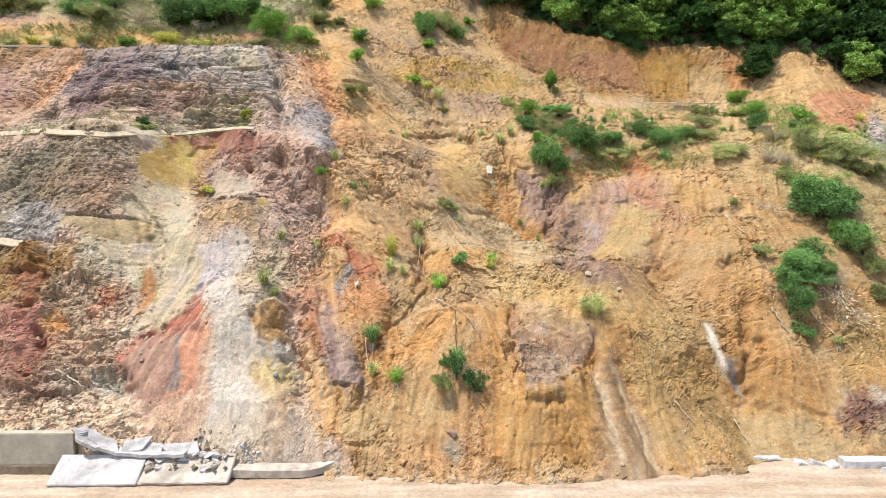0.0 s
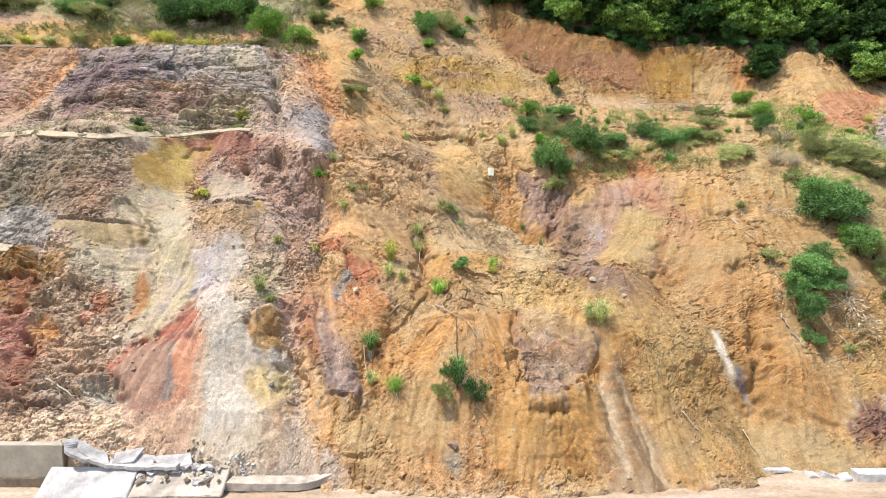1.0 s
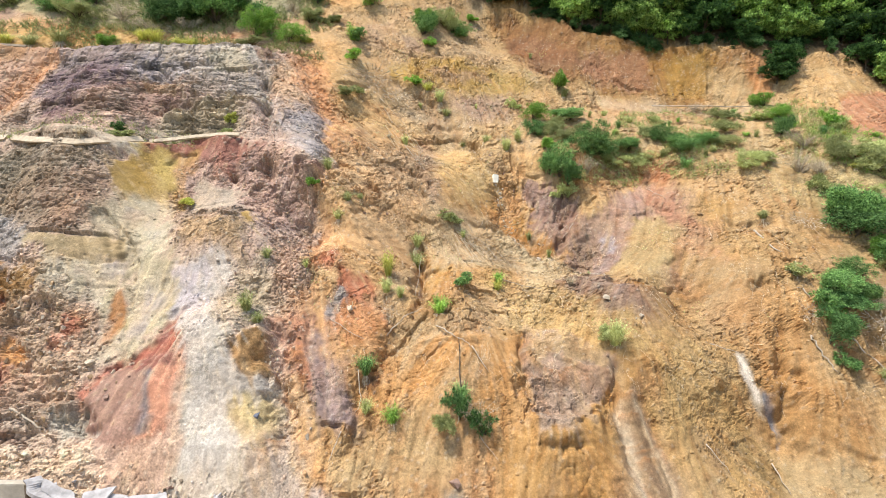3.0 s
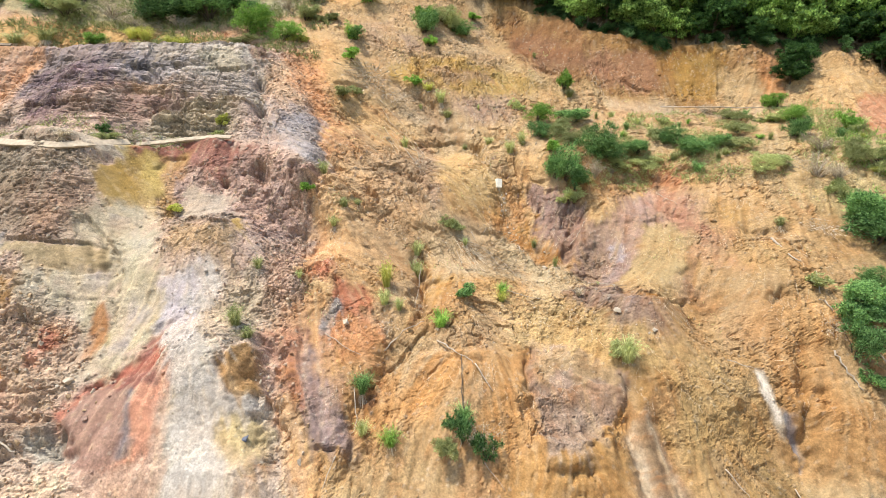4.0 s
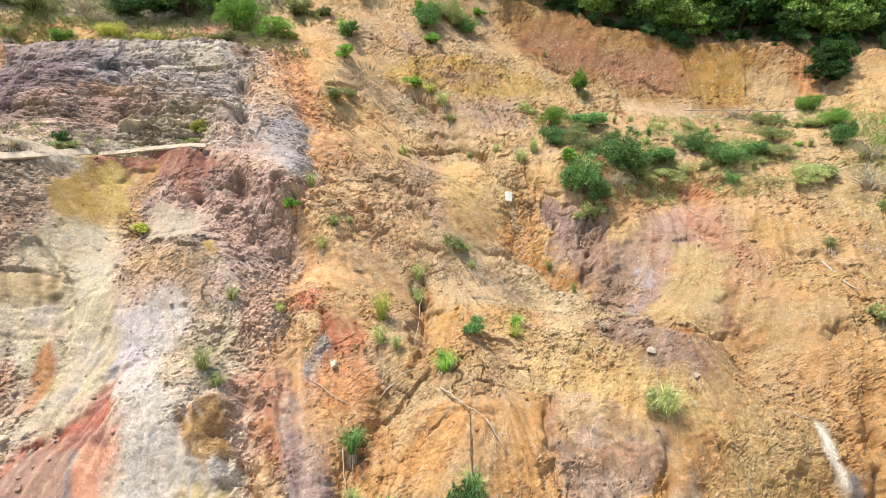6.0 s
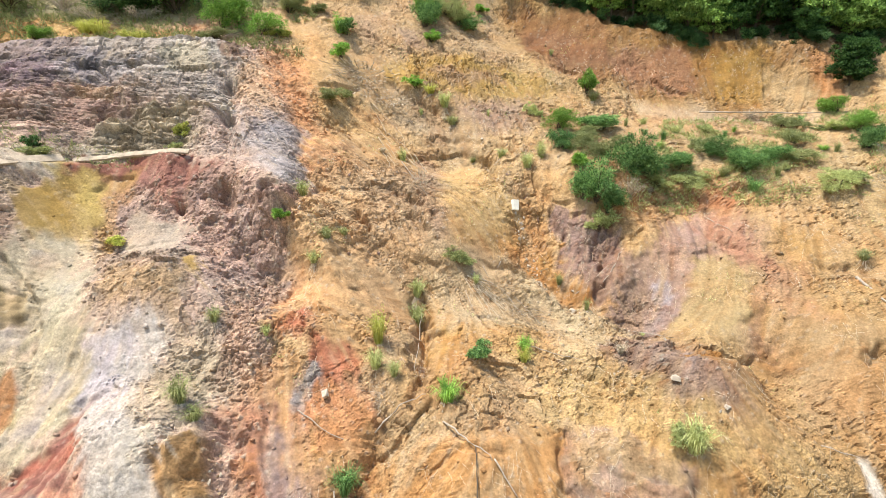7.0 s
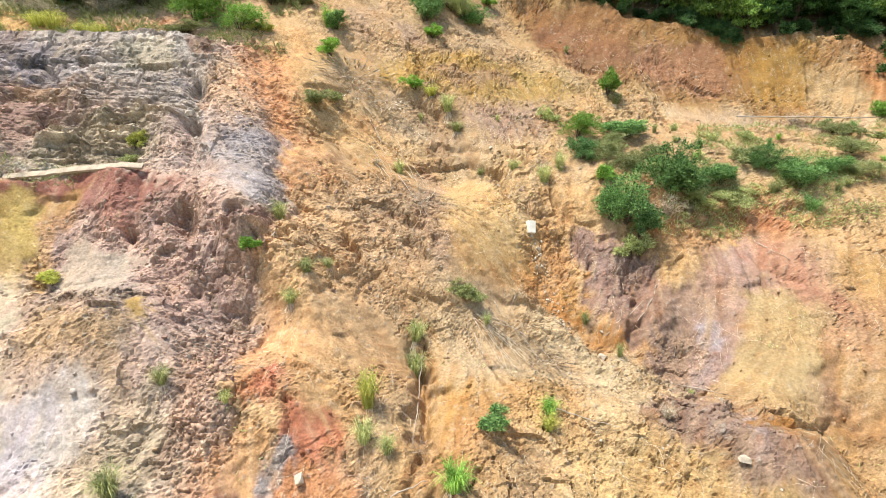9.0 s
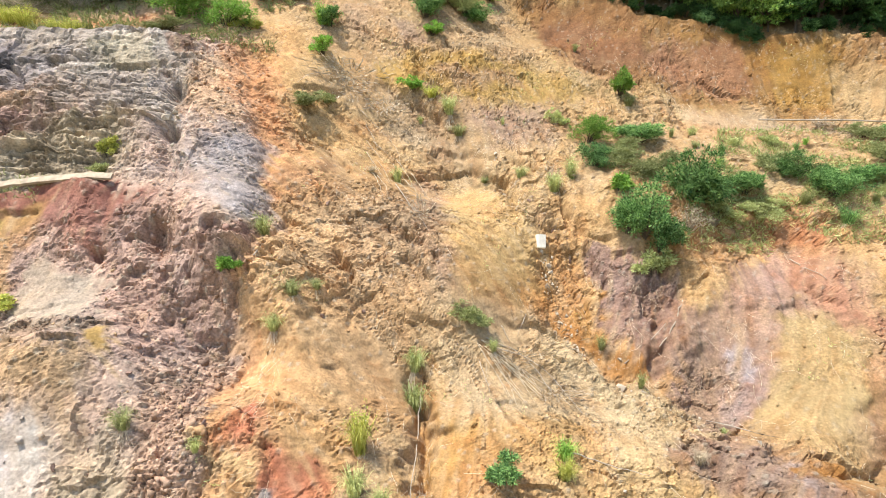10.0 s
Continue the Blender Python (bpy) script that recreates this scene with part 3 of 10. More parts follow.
# gold outcrops beside the gully
lay(tone(164,126,74), [(-10.5, 9.6), (-9.3, 10.6), (-9.0, 10.3), (-8.7, 8.6), (-9.6, 8.1), (-10.1, 8.6)], 0.14, wander=0.3, grit=0.8, rubble=0.2)
# the outcrop's shaded left edge, painted as a darker bed
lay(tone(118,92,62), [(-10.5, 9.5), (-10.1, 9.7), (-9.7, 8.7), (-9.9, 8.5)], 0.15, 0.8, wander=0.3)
lay(tone(184,160,126), [(-10.1, 6.8), (-8.6, 7.3), (-8.1, 7.0), (-7.9, 5.5), (-8.5, 4.7), (-9.3, 4.7), (-9.8, 5.6)], 0.2, wander=0.4, grit=0.6)
lay(tone(164,134,94), [(-9.9, 6.5), (-9.3, 6.9), (-9.0, 5.7), (-9.1, 5.1), (-9.7, 5.5)], 0.25, 0.7)
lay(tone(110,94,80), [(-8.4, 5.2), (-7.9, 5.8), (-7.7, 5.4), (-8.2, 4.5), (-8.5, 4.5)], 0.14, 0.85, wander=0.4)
# dark red and rubble at the foot of the rocky end
lay(tone(158,122,74), [(-34.3, 14.7), (-22.2, 14.3), (-21.1, 12.8), (-21.7, 10.9), (-23.0, 10.0), (-31.7, 10.3)], 0.4, grit=1.2, rubble=0.4)
# shadow below the lowest shelf's overhang, laid in as colour
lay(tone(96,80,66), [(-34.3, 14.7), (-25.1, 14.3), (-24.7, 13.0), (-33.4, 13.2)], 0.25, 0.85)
lay(tone(190,166,140), [(-23.4, 13.3), (-21.3, 13.5), (-18.2, 11.3), (-17.4, 8.4), (-18.2, 6.7), (-20.8, 8.2), (-22.0, 10.9)], 0.4, 0.9, grit=1.7, rubble=1.2, rills=0)
lay(tone(158,110,92), [(-31.8, 10.5), (-22.5, 10.4), (-20.9, 9.2), (-20.1, 7.0), (-20.4, 5.3), (-28.7, 4.9)], 0.4, grit=1.3, rubble=0.4)
lay(tone(148,84,72), [(-27.5, 8.4), (-22.7, 9.2), (-21.7, 8.2), (-21.9, 5.4), (-26.0, 5.2)], 0.5, 0.7)
lay(tone(190,150,132), [(-24.1, 8.6), (-23.0, 9.0), (-22.0, 8.2), (-22.5, 6.9), (-23.6, 7.0)], 0.4, 0.8)
lay(tone(112,84,70), [(-26.9, 7.0), (-23.1, 7.0), (-22.2, 5.0), (-25.9, 5.0)], 0.4, 0.7)
lay(tone(186,120,84), [(-22.4, 9.5), (-21.4, 9.5), (-20.8, 7.9), (-21.6, 7.7)], 0.3, 0.8)
lay(tone(160,80,66), [(-20.4, 8.3), (-19.8, 8.6), (-19.2, 7.3), (-19.8, 7.0)], 0.25, 0.8)
lay(tone(150,124,104), [(-21.0, 7.3), (-17.7, 7.0), (-16.8, 5.4), (-19.2, 5.2), (-20.3, 5.8)], 0.5, 0.8, rubble=0.7)
band(tone(228,200,176), [(-20.6, 6.5), (-19.8, 6.1), (-18.8, 5.5)], 0.3, 0.2)
lay(PINKISH, [(-31.4, 4.7), (-19.4, 5.0), (-16.3, 4.9), (-13.9, 3.9), (-9.2, 3.8), (-8.4, 3.5), (-8.5, 2.1), (-29.9, 2.3)], 0.5, grit=1.0, rubble=0.7, rills=0.3)
lay(tone(208,176,148), [(-31.3, 4.7), (-19.7, 5.0), (-17.0, 4.6), (-16.3, 3.6), (-30.5, 3.2)], 0.5, 0.8, rubble=1.0)
lay(tone(214,196,178), [(-11.8, 3.9), (-9.2, 4.0), (-8.6, 3.3), (-8.8, 2.4), (-11.2, 2.4)], 0.4, 0.7)
lay(tone(200,176,156), [(-7.7, 5.5), (-5.1, 3.1), (-5.4, 2.1), (-8.7, 2.0), (-8.6, 3.4)], 0.4, grit=0.8, rubble=0.4)
# the seam between rock and earth
band(tone(190,130,86), [(-11.7, 37.7), (-9.7, 33.1), (-8.3, 29.7)], 1.5, 0.6, 0.85)
band(tone(200,146,98), [(-7.8, 26.1), (-7.4, 20.5), (-7.3, 15.5), (-7.6, 12.5)], 1.4, 0.6, 0.7)
lay(tone(188,124,84), [(-8.0, 28.5), (-6.0, 29.4), (-6.1, 26.3), (-7.5, 25.9)], 0.5, 0.7)
lay(BROWN, [(-6.7, 27.5), (-2.8, 28.2), (-0.4, 24.1), (-0.6, 22.6), (-5.6, 20.5), (-6.8, 22.2)], 0.7, 0.75, grit=1.5, rubble=0.6)
lay(tone(190,148,106), [(-7.1, 20.2), (-3.3, 21.3), (-1.8, 19.4), (-3.1, 17.7), (-5.3, 17.5)], 0.6, 0.6, grit=1.3)
lay(tone(214,158,84), [(-7.0, 19.8), (-5.1, 19.3), (-3.4, 16.8), (-5.1, 15.5), (-6.9, 16.0)], 0.4, 0.8, grit=0.7)
lay(tone(206,142,98), [(-7.9, 17.5), (-6.1, 16.5), (-4.7, 15.2), (-3.1, 12.5), (-4.0, 10.4), (-5.3, 10.2), (-6.3, 13.7), (-7.4, 15.0)], 0.35, grit=0.7)
lay(tone(186,114,76), [(-6.0, 15.4), (-4.3, 14.5), (-3.5, 12.0), (-4.8, 11.3), (-6.1, 13.4)], 0.4, 0.7)
lay(tone(204,148,98), [(-7.9, 14.3), (-6.2, 14.7), (-6.3, 13.4), (-7.6, 12.5)], 0.4, 0.8)
lay(tone(120,106,108), [(-6.1, 13.5), (-5.1, 13.7), (-5.2, 12.8), (-6.0, 12.6)], 0.25, 0.9)
lay(tone(162,116,96), [(-8.9, 10.9), (-7.6, 12.5), (-6.0, 11.8), (-5.9, 10.1), (-7.2, 10.0), (-7.1, 7.1), (-8.0, 7.1)], 0.4, 0.8, rubble=0.5)
lay(tone(136,106,94), [(-7.6, 12.5), (-6.1, 13.0), (-5.9, 10.1), (-4.4, 7.9), (-4.1, 5.9), (-4.8, 5.5), (-5.8, 5.9), (-6.9, 7.8), (-7.4, 10.4)], 0.35, grit=0.6, rills=1.0)
lay(tone(152,124,114), [(-6.1, 8.5), (-4.4, 7.2), (-4.6, 5.8), (-5.7, 6.2)], 0.4, 0.6)
lay(ORANGE, [(-7.4, 8.4), (-6.6, 5.6), (-5.0, 4.2), (-5.6, 3.9), (-7.2, 5.6), (-8.0, 8.4)], 0.35, 0.8)
# the head of the slide
lay(tone(190,154,112), [(-10.1, 46.5), (1.2, 50.4), (5.2, 44.1), (5.2, 35.4), (-4.2, 37.3), (-11.7, 41.9)], 1.0, 0.6, grit=1.2, rubble=0.4)
lay(MAUVE, [(-4.2, 43.8), (-2.0, 44.0), (-1.4, 41.9), (-3.5, 41.9)], 0.5, 0.6)
lay(MAUVE, [(-7.2, 44.1), (-5.1, 45.8), (-4.9, 41.6), (-6.4, 41.3)], 0.5, 0.4)
lay(tone(196,150,62), [(-4.8, 39.9), (-1.6, 41.1), (4.5, 41.8), (8.8, 39.7), (5.9, 38.1), (1.0, 37.3), (-4.2, 38.7)], 0.4, 0.75)
lay(tone(178,134,104), [(-1.6, 39.5), (3.8, 40.7), (4.3, 39.4), (0.0, 38.2)], 0.3, 0.6)
lay(MAUVE, [(1.0, 36.6), (5.3, 38.0), (6.1, 34.5), (2.5, 33.9), (0.8, 35.0)], 0.5, 0.7, rubble=0.6)
lay(tone(176,148,116), [(-5.2, 38.3), (-1.0, 36.7), (3.4, 31.5), (-0.0, 31.8), (-4.0, 34.4)], 0.6, 0.6, grit=1.4)
lay(tone(118,72,60), [(5.4, 48.3), (9.0, 48.2), (12.7, 44.6), (12.9, 42.2), (9.0, 42.0), (6.5, 45.8)], 0.4, 0.9, grit=0.8)
lay(tone(150,96,76), [(6.5, 45.8), (9.3, 42.0), (12.3, 41.5), (9.9, 40.4), (6.9, 43.8)], 0.4, 0.5)
lay(tone(190,142,78), [(5.5, 51.7), (10.9, 50.3), (12.9, 46.4), (6.7, 48.4)], 0.5, 0.8, grit=0.5)
lay(tone(182,132,58), [(14.9, 44.3), (26.1, 44.0), (24.6, 37.4), (20.5, 37.6), (20.1, 41.4), (15.1, 41.3)], 0.5, 0.85, grit=0.6, rills=1.2)
lay(tone(156,108,44), [(20.5, 43.5), (25.5, 43.7), (24.0, 38.0), (20.9, 38.1)], 0.5, 0.6)
lay(tone(196,142,104), [(26.4, 43.1), (29.9, 42.3), (29.1, 37.8), (26.0, 39.0)], 0.5, 0.7)
lay(tone(208,160,98), [(29.9, 37.5), (33.9, 42.2), (36.5, 37.6), (34.9, 34.2), (28.8, 33.5)], 0.5, 0.85, grit=0.9)
lay(tone(176,90,44), [(33.6, 35.7), (38.3, 35.4), (34.9, 30.5), (30.4, 28.5)], 0.4, 0.85)
lay(tone(180,110,84), [(35.7, 34.7), (38.6, 35.4), (35.8, 31.5), (33.3, 30.2)], 0.4, 0.7)
lay(tone(196,182,180), [(33.8, 29.4), (37.7, 31.8), (35.6, 24.9), (33.1, 25.7)], 0.4, 0.85)
lay(tone(216,178,140), [(14.1, 38.5), (27.2, 36.3), (26.5, 34.6), (14.7, 36.0)], 0.4, 0.8)
lay(tone(206,140,92), [(12.4, 38.0), (14.8, 36.3), (18.6, 34.6), (14.0, 33.0)], 0.5, 0.7)
lay(tone(200,150,96), [(17.2, 35.4), (23.0, 35.5), (22.3, 33.6), (17.1, 33.3)], 0.3, 0.6)
lay(tone(190,170,118), [(22.8, 30.2), (36.4, 29.5), (29.7, 17.0), (26.5, 17.0), (24.3, 22.0), (21.3, 25.0)], 0.9, 0.7)
# gully and purple beds
lay(tone(206,158,102), [(0.9, 26.0), (4.0, 25.7), (5.3, 21.7), (7.3, 19.0), (5.0, 20.3), (3.5, 23.1)], 0.5, 0.8, grit=0.8)
lay(tone(204,146,90), [(3.9, 25.2), (5.3, 24.3), (7.3, 19.0), (5.0, 20.3)], 0.4, 0.7)
lay(MAUVE, [(6.4, 24.6), (8.2, 24.7), (9.5, 23.0), (10.7, 19.9), (12.0, 22.8), (16.2, 24.7), (18.2, 22.8), (15.9, 21.9), (13.2, 22.4), (12.1, 20.7), (10.9, 16.8), (7.9, 17.3), (7.0, 20.1)], 0.35, grit=0.9, rubble=0.3)
lay(PLUM, [(6.6, 24.2), (8.9, 23.9), (9.2, 21.0), (7.2, 20.1)], 0.4, 0.6)
lay(tone(182,154,140), [(9.9, 19.7), (11.5, 19.8), (10.9, 17.4), (9.3, 18.1)], 0.35, 0.9)
lay(tone(186,124,106), [(13.9, 25.4), (17.1, 23.3), (16.3, 21.8), (13.8, 23.4)], 0.4, 0.7)
lay(tone(206,170,118), [(12.4, 21.5), (15.3, 21.7), (14.4, 17.8), (13.7, 16.1), (10.7, 16.0)], 0.3, grit=0.6, rubble=0.2)
lay(tone(196,148,126), [(15.2, 22.1), (17.5, 22.0), (16.2, 18.9), (14.9, 19.5)], 0.5, 0.6)
lay(tone(204,156,100), [(17.5, 24.9), (19.5, 23.2), (17.8, 19.0), (16.1, 19.9)], 0.6, 0.6)
lay(MAUVE, [(13.5, 17.1), (15.2, 17.3), (14.9, 15.7), (13.6, 15.5)], 0.4, 0.6)
lay(tone(216,180,136), [(16.0, 16.9), (18.4, 15.6), (16.9, 12.5), (14.2, 11.7)], 0.8, 0.6, grit=0.7)
# brow of the spur: straw, sand and a torn plum strip
lay(SAND, [(4.6, 20.3), (8.4, 17.7), (9.9, 14.9), (8.6, 13.9), (4.5, 15.3)], 0.4, 0.9, rubble=0.5)
lay(tone(194,166,126), [(-0.4, 20.3), (4.3, 22.3), (4.8, 17.7), (0.7, 16.6)], 0.6, 0.7)
lay(PLUM, [(7.9, 15.8), (10.1, 14.5), (11.7, 12.6), (11.0, 11.3), (9.6, 12.4), (7.9, 14.1)], 0.35, 0.7, grit=1.3)
lay(tone(216,176,112), [(2.9, 14.9), (7.9, 14.1), (10.6, 11.0), (14.1, 10.6), (8.7, 9.6), (3.3, 10.8)], 0.7, 0.7, grit=1.1)
lay(tone(204,146,78), [(-1.2, 19.0), (0.8, 19.8), (0.3, 13.6), (-0.9, 13.1)], 0.4, 0.7)
lay(tone(212,148,80), [(-4.1, 7.2), (-2.7, 10.2), (0.6, 10.6), (3.3, 10.6), (3.8, 7.6), (3.5, 5.1), (1.5, 6.8), (-2.5, 6.7)], 0.7, 0.75, grit=0.8)
lay(tone(214,184,140), [(0.9, 9.8), (2.6, 10.0), (2.1, 7.5), (1.0, 7.5)], 0.4, 0.7)
lay(tone(168,138,112), [(4.2, 9.1), (4.9, 10.2), (6.7, 10.5), (8.5, 9.8), (9.1, 8.9), (8.1, 7.8), (7.9, 6.9), (7.1, 6.7), (6.1, 5.5), (4.9, 6.1), (4.1, 7.0)], 0.14, wander=0.45, grit=0.7, rills=0.5, rubble=0.1)
lay(tone(160,134,122), [(4.4, 8.7), (5.8, 9.4), (6.5, 8.5), (6.3, 7.1), (4.6, 7.0)], 0.4, 0.7)
lay(tone(150,126,122), [(7.0, 9.2), (7.9, 8.5), (7.9, 6.9), (7.1, 6.8), (6.7, 7.8)], 0.3, 0.7)
lay(tone(138,106,84), [(7.2, 9.9), (8.7, 9.8), (9.2, 8.8), (8.5, 8.1), (7.9, 8.8)], 0.3, 0.8)
band(tone(196,170,140), [(6.8, 10.0), (6.5, 8.5), (5.8, 6.7), (6.1, 5.9)], 0.5, 0.3, 0.8)
# the crack left of the block, its shade put into the colour
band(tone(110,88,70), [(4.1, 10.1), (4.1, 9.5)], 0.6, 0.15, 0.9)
lay(tone(214,180,132), [(4.6, 6.0), (6.5, 6.0), (6.4, 5.0), (6.0, 4.8), (5.4, 4.9), (4.7, 4.8), (4.3, 5.2)], 0.15, 0.9, wander=0.5, grit=1.4)
lay(tone(212,160,96), [(6.7, 6.3), (8.0, 6.8), (7.8, 6.0), (6.8, 5.3)], 0.3, 0.8)
lay(tone(208,150,78), [(3.5, 6.9), (5.3, 5.3), (7.9, 6.0), (7.5, 1.8), (2.8, 1.8), (2.3, 4.5)], 0.6, 0.75, grit=0.8)
lay(ORANGE, [(0.3, 5.4), (2.3, 5.1), (3.1, 2.4), (0.5, 2.4)], 0.6, 0.7)
lay(tone(196,134,82), [(-4.6, 3.1), (-0.0, 4.0), (2.5, 2.1), (2.4, 1.0), (-4.5, 1.7)], 0.8, 0.5)
lay(tone(202,166,112), [(-4.8, 5.4), (-0.0, 5.2), (0.3, 2.9), (-4.0, 2.5)], 0.8, 0.7)
lay(tone(156,144,124), [(0.0, 3.0), (0.9, 3.1), (1.2, 2.4), (0.9, 2.0), (0.4, 2.1)], 0.2, 0.9, wander=0.5)
band(tone(140,112,92), [(4.6, 2.5), (5.2, 3.0)], 0.7, 0.4, 0.7)
# mud run
lay(tone(196,158,120), [(8.6, 7.6), (9.9, 7.9), (10.2, 6.2), (10.6, 4.4), (11.0, 2.2), (12.0, 1.2), (7.7, 1.0), (9.0, 2.5), (8.6, 4.4), (8.5, 5.8)], 0.25, 0.8, wander=0.7, grit=0.3, rubble=0.05, rills=1.0)
band(tone(222,190,154), [(9.1, 7.3), (9.1, 5.8), (9.2, 4.3), (9.5, 2.9), (9.6, 1.4)], 0.42, 0.14, 0.9, wander=0.5, grit=0.2)
band(tone(216,182,146), [(9.9, 7.1), (10.1, 5.6), (10.5, 4.1), (10.7, 2.5), (11.1, 1.5)], 0.32, 0.12, 0.85, wander=0.5, grit=0.2)
band(tone(146,116,90), [(9.5, 5.6), (9.7, 4.2), (10.1, 2.8), (10.4, 1.5)], 0.62, 0.14, 0.9, wander=0.5, grit=0.3)
lay(tone(156,122,92), [(8.6, 2.6), (9.1, 3.1), (9.4, 2.5), (9.3, 1.8), (8.8, 1.2), (8.5, 1.6)], 0.2, 0.85, wander=0.4)
lay(tone(206,170,140), [(7.6, 2.4), (8.7, 2.7), (8.6, 1.6), (7.7, 1.1)], 0.3, 0.8)
band(tone(140,108,84), [(8.7, 8.4), (9.1, 7.6), (9.7, 6.6)], 0.5, 0.25, 0.8, grit=1.3)
band(tone(160,132,118), [(9.5, 7.3), (10.0, 5.9)], 0.4, 0.2, 0.8)
lay(tone(168,136,118), [(12.6, 5.2), (13.3, 5.4), (12.5, 2.9), (12.0, 2.7)], 0.3, 0.7, wander=0.5)
band(tone(208,172,132), [(13.9, 5.9), (14.4, 4.0), (14.7, 2.8)], 0.4, 0.25, 0.8)
band(tone(166,134,82), [(14.7, 3.9), (15.9, 2.9)], 0.9, 0.4, 0.8)
lay(tone(196,158,96), [(10.3, 9.8), (16.4, 10.8), (17.1, 5.7), (16.6, 2.9), (11.5, 2.6), (10.7, 5.6)], 0.8, 0.55, grit=1.0)
# orange flank and its white vein
lay(tone(210,154,92), [(17.0, 15.5), (20.5, 13.6), (19.4, 9.2), (21.6, 7.8), (20.5, 5.3), (17.2, 5.0), (16.3, 9.3)], 0.6, 0.85, grit=1.0, rills=0.8)
lay(tone(212,160,108), [(15.6, 14.8), (18.1, 13.5), (17.4, 10.8), (14.9, 10.7)], 0.7, 0.6)
lay(tone(244,228,204), [(15.7, 10.3), (16.1, 10.3), (16.2, 9.2), (16.6, 8.3), (16.6, 7.6), (16.2, 7.7), (15.9, 8.5), (15.6, 9.1)], 0.1, wander=0.15, grit=0.4, rubble=0)
lay(tone(182,174,172), [(16.6, 8.1), (17.2, 8.2), (17.5, 7.2), (17.5, 6.3), (17.1, 6.3), (16.8, 7.0)], 0.12, 0.95, wander=0.3, grit=0.8)
lay(tone(168,158,156), [(17.2, 8.4), (17.6, 8.3), (17.6, 7.1), (17.4, 7.0), (17.3, 7.8)], 0.2, 0.55, wander=0.6)
lay(tone(208,170,106), [(24.0, 11.4), (28.7, 11.8), (26.7, 8.0), (23.0, 7.2)], 0.7, 0.7)
lay(tone(158,116,104), [(21.5, 4.9), (23.5, 5.9), (32.6, 6.7), (30.4, 3.2), (22.3, 3.8)], 0.4, 0.9, rubble=0.7)
lay(tone(230,208,182), [(21.4, 5.4), (22.5, 5.9), (22.9, 5.7), (21.9, 5.2)], 0.2, 0.85)
lay(tone(232,214,196), [(24.3, 6.1), (29.1, 6.3), (28.6, 5.5), (24.2, 5.4)], 0.2, 0.85)
lay(tone(130,92,86), [(22.1, 4.8), (23.7, 5.4), (25.7, 5.9), (25.1, 4.7), (22.5, 4.4)], 0.3, 0.8)
lay(tone(206,174,126), [(16.6, 5.7), (21.9, 4.2), (33.4, 3.3), (32.1, 1.4), (16.0, 1.6)], 0.8, 0.9, grit=0.6)
lay(tone(204,174,138), [(-32.1, 1.6), (-8.4, 1.9), (-4.5, 1.5), (2.2, 1.1), (8.9, 1.3), (16.2, 2.1), (32.6, 2.1), (31.1, 0.0), (-30.7, -0.3)], 0.25, 0.8, grit=1.0, rubble=0.5, rills=0)
# forest floor above the crown
lay(HUMUS, [(-3.0, 52.5), (3.1, 52.2), (6.2, 52.1), (12.4, 49.9), (13.6, 47.7), (21.2, 44.8), (25.8, 45.3), (29.7, 43.4), (29.3, 39.5), (30.2, 39.2), (33.6, 42.9), (36.9, 42.0), (36.8, 37.1), (40.6, 36.4), (63.0, 36.2), (129.3, 120.0), (-4.8, 110.5)], 0.5, grit=0.8)

lay(tone(180,160,108), [(14.4, 34.7), (26.1, 33.7), (36.9, 29.6), (30.0, 17.1), (26.5, 17.0), (24.3, 22.0), (21.3, 25.0), (13.1, 29.0)], 1.2, 0.4)
lay(tone(186,156,104), [(7.3, 48.9), (14.8, 43.5), (28.6, 41.3), (36.2, 34.8), (38.4, 32.3), (32.2, 21.7), (18.3, 24.7), (7.8, 27.8), (3.7, 38.4)], 2.0, 0.3)

lay(tone(136,84,66), [(6.3, 48.0), (9.0, 48.0), (12.6, 44.4), (12.8, 42.4), (9.3, 42.2), (7.0, 45.2)], 0.5, 0.85, grit=0.9)
lay(tone(182,130,54), [(15.4, 43.8), (25.5, 43.7), (24.1, 38.4), (20.9, 38.1), (20.1, 41.4), (15.4, 41.7)], 0.7, 0.7)
lay(tone(188,106,58), [(33.5, 34.9), (37.8, 34.9), (34.8, 30.8), (30.9, 28.9)], 0.5, 0.8)
lay(tone(184,170,166), [(34.1, 29.5), (37.6, 31.5), (35.6, 24.9), (33.4, 25.7)], 0.4, 0.85)

# scarp darkened for the shade below the trees
lay(tone(146, 98, 44), [(4.5, 50.5), (12.5, 48.5), (21.0, 44.5), (29.5, 43.0), (29.0, 38.6), (23.0, 37.4), (14.0, 38.8), (7.0, 44.0)], 0.6, 0.75, rills=0.7)
lay(tone(126, 80, 62), [(6.3, 48.0), (9.0, 48.0), (12.6, 44.4), (12.8, 42.4), (9.3, 42.2), (7.0, 45.2)], 0.4, 0.6)

# finer beds round the gully and the seam
lay(tone(198,148,94), [(-8.2, 18.9), (-5.8, 18.0), (-3.5, 14.7), (-4.6, 14.1), (-6.1, 15.4)], 0.35, 0.8, grit=0.6, rills=1.0)
lay(tone(192,152,114), [(-6.6, 20.4), (-2.7, 21.3), (-3.4, 17.5), (-5.0, 18.4), (-6.3, 19.2)], 0.6, 0.6, grit=1.5)
lay(tone(180,106,74), [(-7.3, 15.0), (-6.8, 16.3), (-6.3, 15.4), (-5.5, 14.7), (-4.0, 13.6), (-6.1, 13.5)], 0.25, 0.9, grit=0.7)
